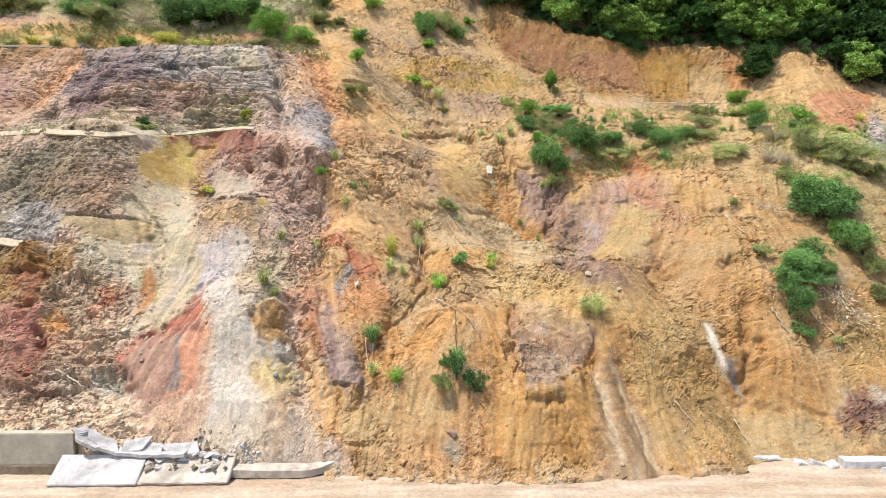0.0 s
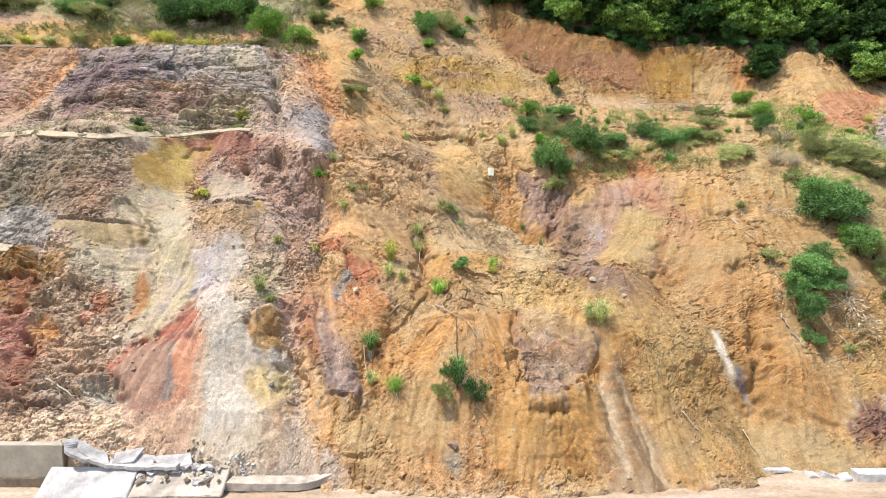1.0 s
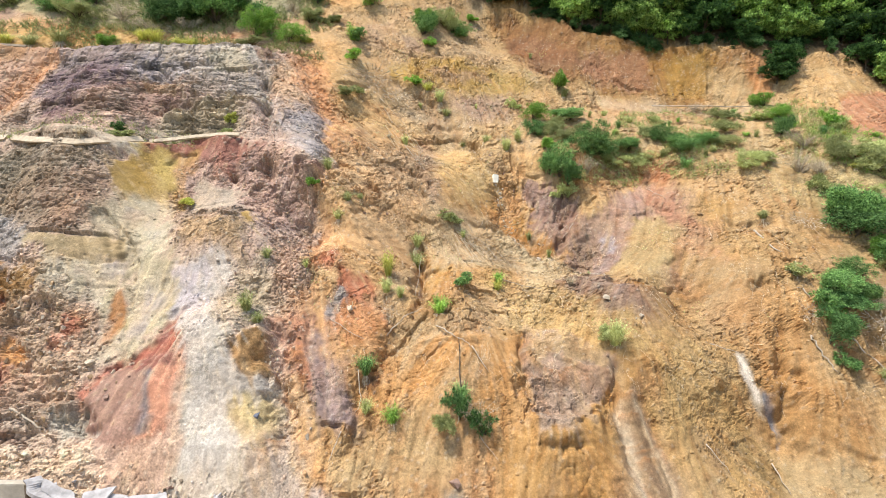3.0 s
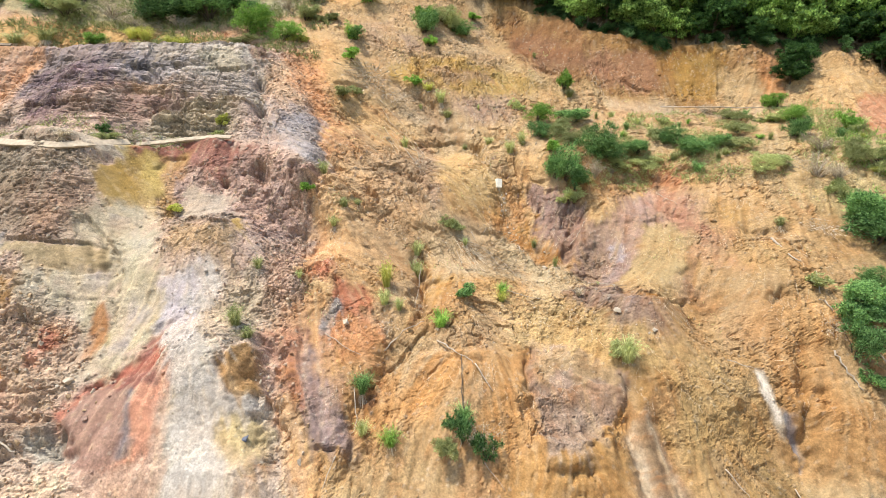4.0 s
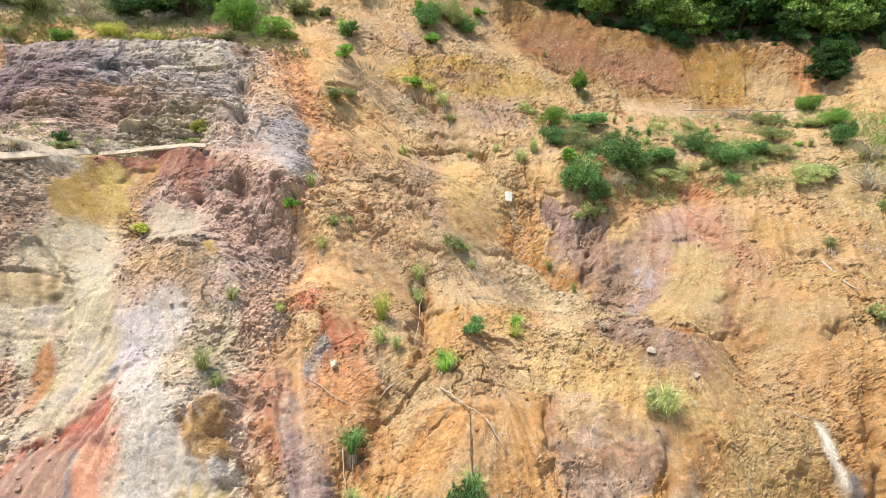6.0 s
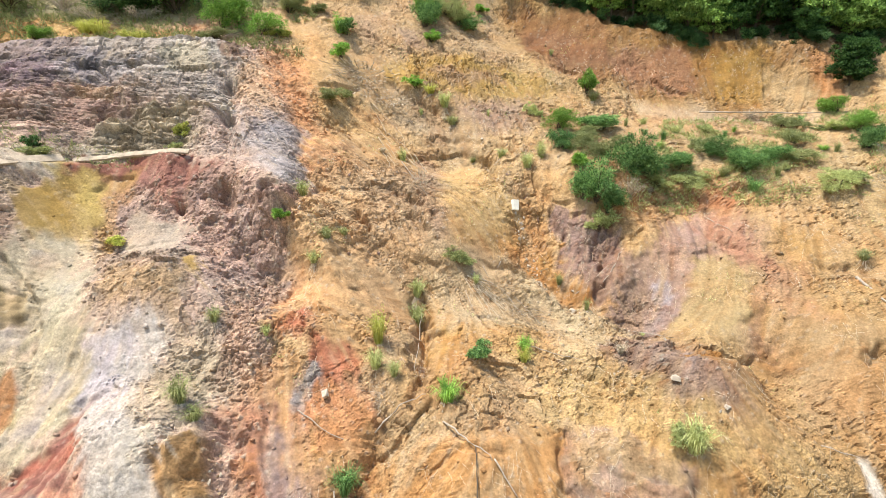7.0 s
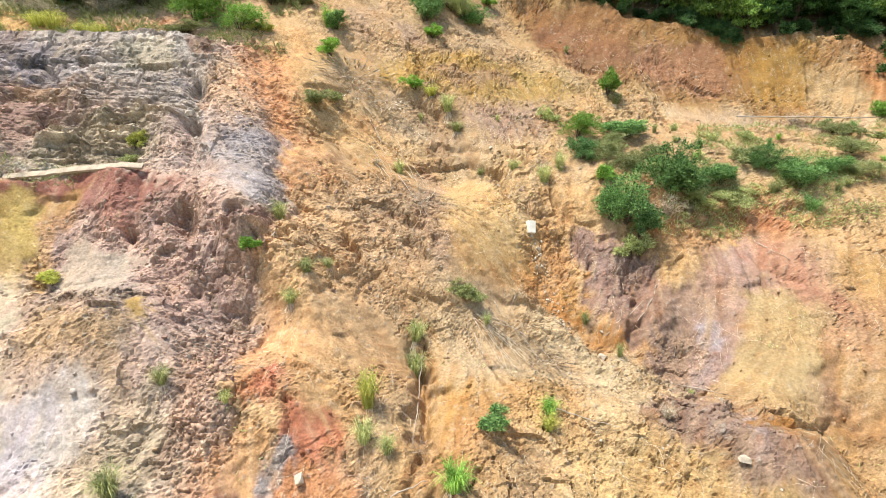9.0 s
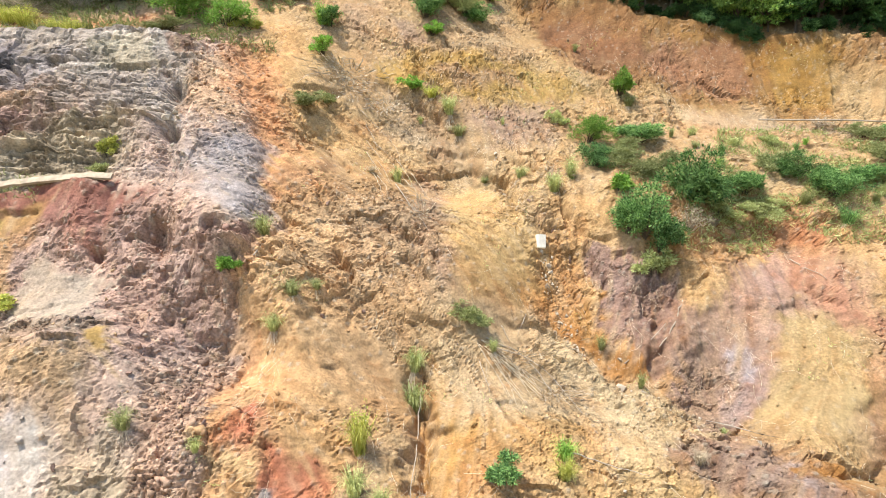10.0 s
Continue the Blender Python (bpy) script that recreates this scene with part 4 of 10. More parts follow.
lay(tone(188,168,150), [(-16.3, 21.3), (-13.6, 21.3), (-12.3, 19.5), (-14.7, 19.7)], 0.3, 0.85, grit=0.5, rubble=0.05)
lay(tone(170,142,80), [(-12.1, 18.3), (-11.9, 18.5), (-11.6, 17.9), (-11.8, 17.7)], 0.15, 0.9, grit=0.4, rubble=0)
lay(tone(184,168,156), [(-14.8, 16.5), (-12.1, 16.9), (-11.6, 14.2), (-12.2, 13.5), (-13.4, 13.4)], 0.4, 0.8, grit=0.6, rubble=0.2)
lay(tone(196,130,92), [(-16.1, 18.7), (-14.1, 18.8), (-12.7, 17.0), (-14.2, 16.7)], 0.4, 0.7)
lay(tone(176,152,136), [(-12.0, 19.1), (-8.7, 20.5), (-7.0, 16.6), (-7.5, 13.9), (-9.3, 13.9), (-11.0, 16.3)], 0.6, 0.6, rubble=1.1, grit=1.2)
lay(tone(140,86,70), [(-19.5, 25.0), (-12.2, 25.1), (-11.7, 24.0), (-13.1, 23.2), (-15.4, 23.0), (-18.7, 23.1)], 0.2, 0.95, grit=0.8, rubble=0.4)
lay(MAUVE, [(6.7, 24.4), (8.7, 24.3), (8.7, 22.2), (7.7, 19.8), (6.8, 19.6), (6.8, 21.8)], 0.2, 0.85, grit=0.9)
lay(PLUM, [(6.7, 23.7), (8.2, 23.8), (8.0, 21.9), (7.0, 21.5)], 0.3, 0.5)
lay(tone(198,142,86), [(4.4, 24.1), (4.8, 23.5), (5.9, 21.3), (6.0, 19.5), (7.2, 19.2), (6.2, 18.7), (4.7, 21.2)], 0.25, 0.85, grit=0.8)
lay(MAUVE, [(12.2, 24.6), (14.3, 24.6), (12.9, 21.5), (11.8, 20.0), (10.7, 16.9), (9.1, 16.9), (7.6, 18.6), (8.1, 19.8), (10.3, 22.1)], 0.25, 0.85, grit=0.7)
lay(tone(184,158,146), [(10.1, 19.8), (11.7, 19.9), (11.4, 18.3), (9.9, 18.1)], 0.3, 0.8)
lay(tone(192,154,98), [(13.4, 22.0), (14.7, 21.5), (14.0, 18.9), (12.0, 16.3), (10.7, 16.8), (12.3, 19.7)], 0.25, 0.9, grit=0.5)
band(tone(160,98,84), [(14.8, 24.5), (15.9, 21.9), (16.3, 20.1)], 0.35, 0.25, 0.8)
lay(PLUM, [(7.7, 16.4), (9.5, 16.6), (10.3, 14.8), (10.6, 13.8), (9.3, 13.7), (7.9, 15.3)], 0.25, 0.75, grit=1.3, rubble=0.5)
lay(tone(212,180,136), [(4.3, 20.1), (6.7, 18.9), (8.1, 16.9), (6.8, 15.8), (5.0, 17.3), (3.2, 18.8)], 0.4, 0.8, rubble=0.5)

lay(None, [(1.8, 18.0), (6.2, 18.7), (9.4, 16.3), (14.2, 15.8), (11.4, 12.5), (0.8, 12.5)], 1.0, grit=1.3, rubble=0.45)
lay(None, [(10.6, 30.1), (20.6, 28.5), (16.7, 21.0), (14.7, 24.3), (9.8, 25.0)], 1.0, 0.6, grit=1.2)

# shelves of the cut, lips of torn ground, gullies and ribs
ledge([(-49.0, 35.7), (-37.6, 36.1), (-25.6, 36.3), (-14.9, 36.0), (-12.8, 37.1)], 0.9, 1.8, taper=2.5)
ledge([(-39.8, 24.5), (-29.3, 24.6), (-20.7, 23.1), (-16.6, 25.2), (-13.6, 24.6)], 0.8, 2.0, 1.2, taper=0.8)
ledge([(-33.4, 14.2), (-26.4, 14.0), (-23.9, 13.7)], 1.0, 1.6, taper=0.8)
ledge([(-10.3, 9.7), (-9.6, 10.2), (-8.7, 10.4)], 0.6, 1.0, taper=0.3)
ledge([(3.9, 5.7), (5.3, 5.6), (6.8, 5.8), (7.8, 6.3)], 0.7, 1.2, taper=0.4)
ledge([(4.4, 4.8), (5.1, 4.6), (6.2, 4.8)], 0.55, 0.3, taper=0.3)
ledge([(5.5, 51.3), (11.9, 48.6), (12.8, 46.4), (20.9, 43.6), (25.4, 44.2), (29.1, 42.0)], 0.6, 3.0, taper=1.5)
ledge([(32.7, 41.2), (35.7, 40.1), (35.6, 35.4)], 0.8, 2.5, taper=1)
ledge([(13.2, 34.4), (17.6, 35.2), (22.8, 35.1), (25.1, 32.6)], 0.45, 1.5, taper=1)
ledge([(7.7, 16.6), (8.7, 14.8), (9.8, 13.9), (11.6, 13.7), (13.7, 14.6)], 0.55, 1.4, taper=0.7)
ledge([(-2.1, 39.0), (1.1, 39.1), (3.8, 40.0)], 0.3, 0.8, taper=0.5)
ledge([(-4.0, 8.5), (-3.0, 9.7), (-2.0, 10.3), (0.3, 10.2), (3.2, 10.1)], 0.5, 1.5, taper=0.8)
ledge([(-9.9, 22.6), (-8.6, 22.1), (-7.6, 23.0)], 0.35, 0.8, taper=0.4)
ledge([(8.3, 16.6), (9.3, 16.3), (10.2, 16.1)], 0.35, 0.6, taper=0.4)
ledge([(10.5, 15.4), (11.0, 15.1), (12.3, 14.7)], 0.35, 0.5, taper=0.4)
carve([(10.7, 14.9), (11.6, 14.4)], 1.0, 0.6)
carve([(8.7, 24.3), (8.7, 21.8), (7.5, 19.6)], 0.5, 0.25)
carve([(8.6, 21.8), (9.7, 22.9), (10.6, 23.9)], 0.4, 0.35)
carve([(-1.5, 18.2), (-1.2, 16.4), (-1.3, 13.8)], 0.7, 0.6)
carve([(-11.3, 23.7), (-11.4, 20.5), (-10.6, 18.8)], 0.8, 0.35)
carve([(-8.4, 10.4), (-8.6, 8.6), (-8.1, 7.0), (-7.8, 5.2)], 1.0, 0.8)
carve([(-1.6, 18.6), (-1.2, 16.0), (-1.3, 12.7)], 0.9, 0.55)
carve([(-3.1, 9.7), (-3.5, 8.8), (-3.9, 7.2), (-4.1, 5.6)], 1.2, 0.9)
carve([(-2.8, 13.3), (-2.8, 11.7), (-3.0, 10.6)], 0.9, 0.5)
carve([(9.0, 24.6), (9.1, 23.1), (7.4, 19.8), (6.4, 19.4)], 1.4, 0.35)
carve([(9.7, 22.8), (8.5, 20.8), (7.6, 19.8)], 0.6, 0.25)
carve([(4.0, 25.2), (4.3, 22.8), (5.2, 20.6), (7.3, 19.0)], 1.6, 0.5)
carve([(11.4, 22.0), (9.6, 20.0), (8.8, 18.1)], 1.2, 0.35)
carve([(4.1, 10.7), (4.1, 9.1), (3.8, 7.6)], 0.6, 0.45)
carve([(8.7, 8.4), (8.7, 7.3), (8.8, 5.5), (9.1, 3.1)], 0.9, 0.4, 0.3)
carve([(9.9, 7.3), (10.5, 4.7), (10.7, 2.0)], 0.8, 0.3, 0.3)
carve([(9.2, 7.9), (9.6, 5.0), (10.0, 2.5)], 1.5, -0.3, 0.3)
carve([(9.0, 2.8), (9.5, 1.5)], 2.6, -0.5, 0.3)
carve([(4.7, 4.6), (5.3, 4.5), (6.1, 4.7)], 0.5, 0.55, 0.3)
carve([(17.9, 8.9), (17.6, 6.8), (17.4, 5.0)], 1.6, 0.5)
carve([(18.6, 11.5), (17.8, 8.0), (17.8, 5.6)], 0.9, 0.45)
carve([(13.7, 7.5), (14.1, 7.5)], 0.5, 0.2, 0.2)
carve([(14.6, 17.1), (15.2, 16.2), (14.9, 15.5)], 0.9, 0.35)
carve([(12.4, 14.4), (13.6, 14.9)], 1.0, 0.5)
carve([(19.7, 20.2), (20.8, 19.8)], 1.4, 0.6)
carve([(18.3, 14.5), (18.8, 14.5)], 0.7, 0.5)
carve([(4.1, 19.9), (7.2, 17.9), (9.7, 15.5)], 1.0, -0.4)
carve([(-10.1, 2.3), (-8.7, 4.0), (-7.8, 5.8)], 1.5, -0.3)
carve([(-33.4, 26.9), (-32.6, 30.6), (-31.1, 34.7)], 1.6, 0.45)
carve([(-13.9, 32.8), (-12.7, 30.3), (-11.6, 25.4)], 1.0, 0.5)
carve([(-10.9, 36.4), (-8.0, 28.1), (-7.4, 20.5), (-7.5, 15.5)], 1.6, 0.45)
carve([(-6.6, 31.4), (-3.5, 24.9), (-1.7, 22.5)], 1.6, 0.3)
carve([(-7.1, 20.1), (-4.7, 18.6), (-3.0, 16.3)], 1.4, -0.3)
carve([(-18.0, 16.0), (-17.6, 15.0)], 0.9, 0.5)
carve([(-23.8, 13.9), (-21.9, 11.6), (-21.6, 9.5)], 1.0, 0.4)
carve([(-20.4, 8.6), (-19.0, 7.0), (-16.9, 5.5)], 1.2, 0.5)
carve([(-13.5, 12.0), (-14.2, 9.5), (-15.4, 8.9), (-16.9, 7.7)], 0.8, 0.35)
carve([(-4.2, 37.7), (-1.0, 35.7), (2.8, 29.7)], 1.2, 0.35)
carve([(2.0, 31.2), (4.5, 26.3), (5.7, 24.3)], 1.0, 0.35)
carve([(-2.4, 41.0), (-1.6, 40.1)], 0.7, 0.45)
carve([(25.6, 44.5), (25.3, 39.2)], 1.5, 0.35)
carve([(30.9, 42.2), (28.5, 36.1)], 1.5, 0.5)
carve([(13.2, 44.1), (14.4, 37.1)], 1.4, 0.25)

ledge([(-5.0, 2.7), (-4.3, 2.6), (-3.6, 2.3)], 0.3, 0.35, taper=0.3)
ledge([(1.6, 2.3), (2.3, 2.1), (3.3, 2.1)], 0.35, 0.4, taper=0.4)
ledge([(-6.1, 1.2), (-2.2, 1.0), (2.1, 0.8), (6.0, 0.9), (8.2, 1.1)], 0.3, 0.4, taper=0.6)
ledge([(11.3, 1.3), (14.6, 1.5), (17.8, 1.8)], 0.25, 0.4, taper=0.6)
ledge([(-24.6, 13.3), (-23.0, 12.9), (-22.2, 13.1)], 0.45, 0.7, taper=0.3)
ledge([(-26.6, 9.8), (-24.2, 9.5), (-22.6, 9.7), (-21.9, 9.9)], 0.6, 0.6, taper=0.4)
ledge([(-25.6, 7.7), (-23.8, 7.8), (-22.6, 7.5)], 0.6, 0.6, taper=0.3)
ledge([(-24.8, 5.9), (-22.6, 5.7), (-21.3, 6.0)], 0.6, 0.5, taper=0.3)
ledge([(-20.4, 6.7), (-18.9, 6.4), (-17.5, 6.8)], 0.55, 0.5, taper=0.3)
ledge([(-20.0, 8.1), (-19.1, 8.0), (-18.3, 8.3)], 0.4, 0.5, taper=0.3)
ledge([(-24.4, 11.4), (-23.2, 11.1), (-22.0, 11.4)], 0.45, 0.5, taper=0.3)
carve([(-22.4, 8.5), (-22.0, 7.8)], 0.7, 0.7, 0.3)
carve([(-17.6, 7.0), (-17.0, 5.5)], 0.6, 0.5, 0.3)
ledge([(-17.3, 28.7), (-13.1, 29.2)], 0.4, 0.8, taper=0.5)
ledge([(-19.6, 27.3), (-18.6, 27.8), (-17.1, 27.5)], 0.5, 0.6, taper=0.3)
ledge([(-9.8, 22.3), (-8.6, 21.9), (-7.9, 22.2)], 0.5, 0.5, taper=0.3)
carve([(-13.4, 32.2), (-13.1, 31.7)], 0.9, 1.1, 0.2)
carve([(-12.7, 28.8), (-12.3, 28.1)], 0.8, 1.0, 0.2)
carve([(-30.5, 28.3), (-29.9, 27.9)], 1.0, 1.0, 0.2)
carve([(-11.7, 23.1), (-11.2, 22.7)], 0.8, 0.8, 0.2)
carve([(-36.4, 36.2), (-36.3, 35.8)], 0.8, 0.5, 0.2)
carve([(-29.9, 20.0), (-29.3, 20.3)], 1.0, 1.0, 0.3)
carve([(-21.1, 12.0), (-20.9, 11.9)], 0.7, 0.7, 0.2)

for line in ([(-39.9, 24.7), (-29.5, 24.8), (-20.7, 23.3), (-13.6, 24.8)], [(-47.0, 36.1), (-37.8, 36.5), (-25.9, 36.9), (-12.9, 37.6)]):
    band(None, line, 1.0, 0.4, rubble=0, strata=0, grit=0.3)

lay(tone(112, 88, 92), [(-30.6, 33.5), (-26.5, 34.5), (-23.5, 33.0), (-22.5, 30.5), (-25.0, 28.2), (-29.0, 29.5)], 0.5, 0.75)
lay(tone(150, 118, 100), [(-24.5, 30.8), (-19.0, 31.6), (-18.0, 28.0), (-22.0, 26.6), (-25.5, 27.4)], 0.5, 0.7)
lay(tone(176, 138, 98), [(-7.0, 28.8), (-3.6, 30.0), (-0.6, 26.6), (-0.9, 23.5), (-4.6, 20.4), (-6.8, 23.0)], 0.6, 0.55, grit=1.5)
# torn edges above the seam and the gully: the ground to the right of each line lies lower
scar([(-3.2, 30.2), (-1.3, 31.3), (1.0, 32.4), (2.6, 30.8), (3.0, 27.8)], 0.45, 0.5)
scar([(3.0, 27.8), (3.6, 25.9), (4.1, 24.6), (4.1, 22.7), (5.1, 21.2), (6.2, 20.6)], -0.12, 0.5)
scar([(-7.6, 23.5), (-7.3, 25.2), (-6.4, 25.1)], 0.4, 0.4)
scar([(-5.8, 26.5), (-4.9, 26.3), (-4.0, 25.2)], 0.35, 0.45)
scar([(-5.1, 24.1), (-4.3, 23.1), (-3.9, 22.2)], 0.45, 0.4)
scar([(-3.5, 26.3), (-2.4, 25.2), (-1.2, 24.5)], 0.45, 0.4)
scar([(-2.7, 23.8), (-1.8, 23.4), (-1.1, 22.8)], 0.4, 0.4)
scar([(-6.2, 20.0), (-5.6, 19.9), (-5.0, 21.5), (-4.2, 22.1)], 0.3, 0.3)
scar([(-4.3, 19.9), (-3.9, 21.5), (-2.9, 22.0), (-2.4, 21.7)], 0.28, 0.3)
scar([(-3.8, 21.2), (-2.8, 20.3)], 0.25, 0.3)
scar([(-1.8, 20.9), (-0.4, 20.6)], 0.3, 0.3)
scar([(1.7, 21.7), (2.4, 21.4), (3.4, 21.7), (4.6, 21.2)], 0.35, 0.4)
scar([(-3.5, 37.5), (-1.9, 36.6), (-0.7, 35.7)], 0.35, 0.5)
scar([(-7.5, 31.6), (-6.2, 30.8), (-4.8, 29.2)], 0.3, 0.4)
scar([(-5.3, 33.8), (-3.6, 32.3), (-2.5, 29.9)], 0.3, 0.4)
scar([(-8.4, 34.5), (-7.4, 35.7), (-6.0, 36.3)], 0.45, 0.6)
scar([(-7.9, 32.0), (-7.1, 31.7)], 0.3, 0.3)
scar([(3.0, 32.4), (4.4, 30.7), (5.4, 28.2)], 0.35, 0.4)
scar([(-0.7, 33.4), (1.0, 33.3), (2.6, 32.4)], 0.25, 0.3)
scar([(4.9, 28.4), (5.8, 26.5), (6.3, 24.6), (6.7, 23.5)], 0.5, 0.6)
scar([(6.9, 25.0), (8.5, 25.0), (9.3, 23.5)], 0.3, 0.5)
scar([(8.6, 23.8), (8.9, 22.8), (8.4, 21.5)], 0.4, 0.35)
scar([(14.1, 24.0), (14.9, 22.6), (15.7, 21.6)], 0.25, 0.3)
scar([(17.4, 33.9), (19.6, 33.5), (21.3, 33.7)], 0.3, 0.4)
scar([(16.0, 26.5), (16.9, 26.6), (17.8, 26.0)], 0.35, 0.4)
scar([(13.3, 32.8), (14.3, 31.3), (15.5, 31.2)], 0.2, 0.3)
scar([(11.9, 36.5), (13.8, 36.4), (14.6, 33.7)], 0.25, 0.4)
scar([(10.3, 41.4), (8.1, 42.5), (7.0, 46.6)], -0.3, 0.5)
scar([(-15.9, 18.7), (-14.6, 19.0), (-12.6, 18.8), (-11.8, 18.8)], 0.2, 0.5)
scar([(-10.4, 19.8), (-9.8, 19.8)], 0.4, 0.3)
scar([(-10.5, 18.0), (-10.1, 18.4)], 0.4, 0.3)
scar([(-9.4, 19.1), (-8.2, 19.2)], 0.4, 0.35)
scar([(-11.3, 16.1), (-10.9, 16.2)], 0.35, 0.3)
scar([(-9.7, 23.3), (-8.6, 22.9)], 0.45, 0.4)
scar([(-11.8, 23.7), (-10.9, 23.3)], 0.5, 0.35)
scar([(-10.6, 22.5), (-8.9, 21.9)], 0.35, 0.35)
scar([(-14.3, 22.5), (-13.3, 22.5)], 0.4, 0.4)
scar([(-12.9, 22.9), (-12.2, 23.0)], 0.35, 0.3)
scar([(-8.0, 25.6), (-7.7, 22.5), (-7.7, 21.2), (-8.3, 19.8), (-8.5, 18.2)], -0.35, 0.5)
scar([(-7.5, 14.9), (-7.0, 15.6), (-6.4, 16.2)], 0.25, 0.4)
scar([(-6.2, 15.3), (-5.8, 14.4), (-5.6, 13.5)], -0.35, 0.6)
scar([(-7.9, 15.1), (-7.4, 14.1), (-7.5, 13.4)], -0.3, 0.4)
scar([(-18.1, 22.8), (-17.5, 23.8), (-16.1, 23.8)], 0.3, 0.4)
scar([(-19.9, 29.5), (-18.3, 29.4), (-16.7, 29.4)], 0.4, 0.3)
scar([(-18.6, 27.7), (-17.5, 27.6), (-16.8, 27.9)], 0.35, 0.3)
scar([(-16.1, 27.4), (-14.2, 26.7)], 0.35, 0.3)
scar([(-21.0, 33.3), (-19.9, 31.0)], 0.5, 0.25)
scar([(-18.8, 32.2), (-17.9, 30.4)], 0.5, 0.25)
scar([(-12.8, 29.6), (-12.6, 29.0)], 0.6, 0.3)
scar([(-16.9, 33.0), (-14.9, 32.9), (-14.1, 34.0)], 0.3, 0.3)
scar([(-22.1, 30.3), (-20.3, 29.9), (-18.9, 30.4)], 0.35, 0.3)
scar([(-16.8, 28.5), (-15.3, 28.9), (-13.8, 28.4)], 0.3, 0.3)
scar([(-18.6, 28.6), (-17.6, 28.8)], 0.4, 0.3)
scar([(-20.6, 28.1), (-19.0, 27.7)], 0.4, 0.3)
# torn edges over the foot
scar([(-4.5, 9.3), (-3.6, 9.3), (-3.0, 9.8)], 0.5, 0.5)
scar([(4.0, 11.2), (4.1, 9.4), (4.3, 7.2)], 0.3, 0.4)
scar([(8.2, 10.3), (8.7, 8.9), (7.9, 6.6)], -0.3, 0.4)
scar([(17.7, 8.7), (17.6, 6.9), (17.9, 6.0)], -0.2, 0.5)
scar([(13.8, 6.4), (14.6, 3.9)], 0.3, 0.35)
scar([(14.2, 5.7), (15.2, 3.1)], -0.25, 0.35)
scar([(16.2, 5.0), (16.5, 3.0)], 0.3, 0.35)
scar([(19.0, 6.4), (19.9, 5.3), (21.3, 5.0)], 0.35, 0.5)
scar([(1.3, 2.2), (2.5, 2.3)], 0.3, 0.3)
scar([(-5.1, 2.9), (-4.0, 3.1), (-2.8, 2.7)], 0.3, 0.3)
scar([(-2.6, 4.5), (-1.8, 4.6)], 0.2, 0.3)
scar([(13.3, 7.8), (14.6, 8.1)], 0.35, 0.3)
scar([(18.0, 14.8), (19.3, 14.4)], 0.35, 0.4)
scar([(11.9, 13.5), (14.3, 15.6)], 0.4, 0.35)
scar([(-10.7, 9.6), (-10.3, 8.7)], -0.5, 0.4)
scar([(-10.7, 9.8), (-9.1, 10.7)], -0.3, 0.3)
scar([(-8.2, 5.8), (-7.8, 5.5), (-7.8, 6.3)], 0.4, 0.3)
scar([(-25.2, 12.3), (-23.8, 12.4), (-22.8, 11.8)], 0.5, 0.4)
scar([(-23.9, 10.6), (-22.3, 9.8)], 0.4, 0.4)
scar([(-22.3, 5.5), (-20.7, 5.3), (-18.8, 5.6)], 0.4, 0.4)
scar([(-20.2, 7.0), (-18.8, 7.2), (-17.5, 7.0)], 0.45, 0.5)
scar([(-20.2, 8.5), (-19.2, 8.5)], 0.4, 0.3)
scar([(-22.8, 8.3), (-21.8, 8.7)], 0.45, 0.4)
scar([(-18.3, 6.1), (-17.5, 6.0)], 0.3, 0.3)
scar([(-7.1, 9.5), (-7.0, 7.7), (-6.1, 6.0)], 0.35, 0.5)
scar([(-7.9, 9.1), (-7.8, 7.3), (-6.9, 5.2)], -0.3, 0.4)
scar([(-6.1, 5.8), (-4.6, 5.8)], 0.4, 0.4)
scar([(-1.3, 9.2), (0.3, 9.9), (2.1, 9.6)], -0.25, 0.4)
scar([(4.3, 14.6), (6.2, 13.7), (7.7, 12.5)], 0.2, 0.3)
scar([(-0.7, 12.2), (-2.0, 11.0), (-3.0, 10.2)], -0.35, 0.5)
scar([(8.6, 7.8), (8.7, 4.8), (9.2, 3.0)], 0.3, 0.4)
scar([(9.5, 6.3), (10.3, 4.0), (10.5, 2.0)], 0.25, 0.4)
# beds seen close: the orange gully side, purple blocks, slate and brick red
lay(tone(196, 146, 82), [(-1.0, 30.9), (1.9, 30.7), (3.0, 27.3), (3.6, 25.7), (4.0, 23.9), (3.4, 23.0), (1.2, 22.6), (-0.1, 23.0), (-0.8, 25.8)], 0.5, 0.55, grit=0.6)
lay(tone(190, 124, 58), [(2.7, 24.2), (4.1, 24.5), (4.2, 22.4), (6.0, 20.7), (6.3, 20.3), (4.6, 21.4), (3.3, 22.4)], 0.25, 0.8, grit=0.7)
lay(tone(200, 140, 66), [(5.3, 23.3), (6.3, 23.4), (6.6, 21.4), (6.0, 20.7), (5.3, 21.8)], 0.25, 0.8)
lay(tone(150, 118, 104), [(6.8, 24.8), (8.4, 24.7), (9.3, 22.8), (8.5, 21.4), (6.7, 21.3), (6.1, 23.3)], 0.2, 0.9, grit=1.0, rubble=0.3)
lay(tone(178, 148, 118), [(-5.7, 27.0), (-3.2, 26.8), (-1.2, 24.5), (-1.7, 22.8), (-3.9, 22.1), (-5.3, 23.7)], 0.5, 0.6, grit=1.5)
lay(tone(170, 136, 112), [(-2.0, 31.5), (-0.8, 31.1), (-0.1, 23.3), (-0.9, 22.9), (-1.6, 25.6)], 0.25, 0.6, grit=1.4)
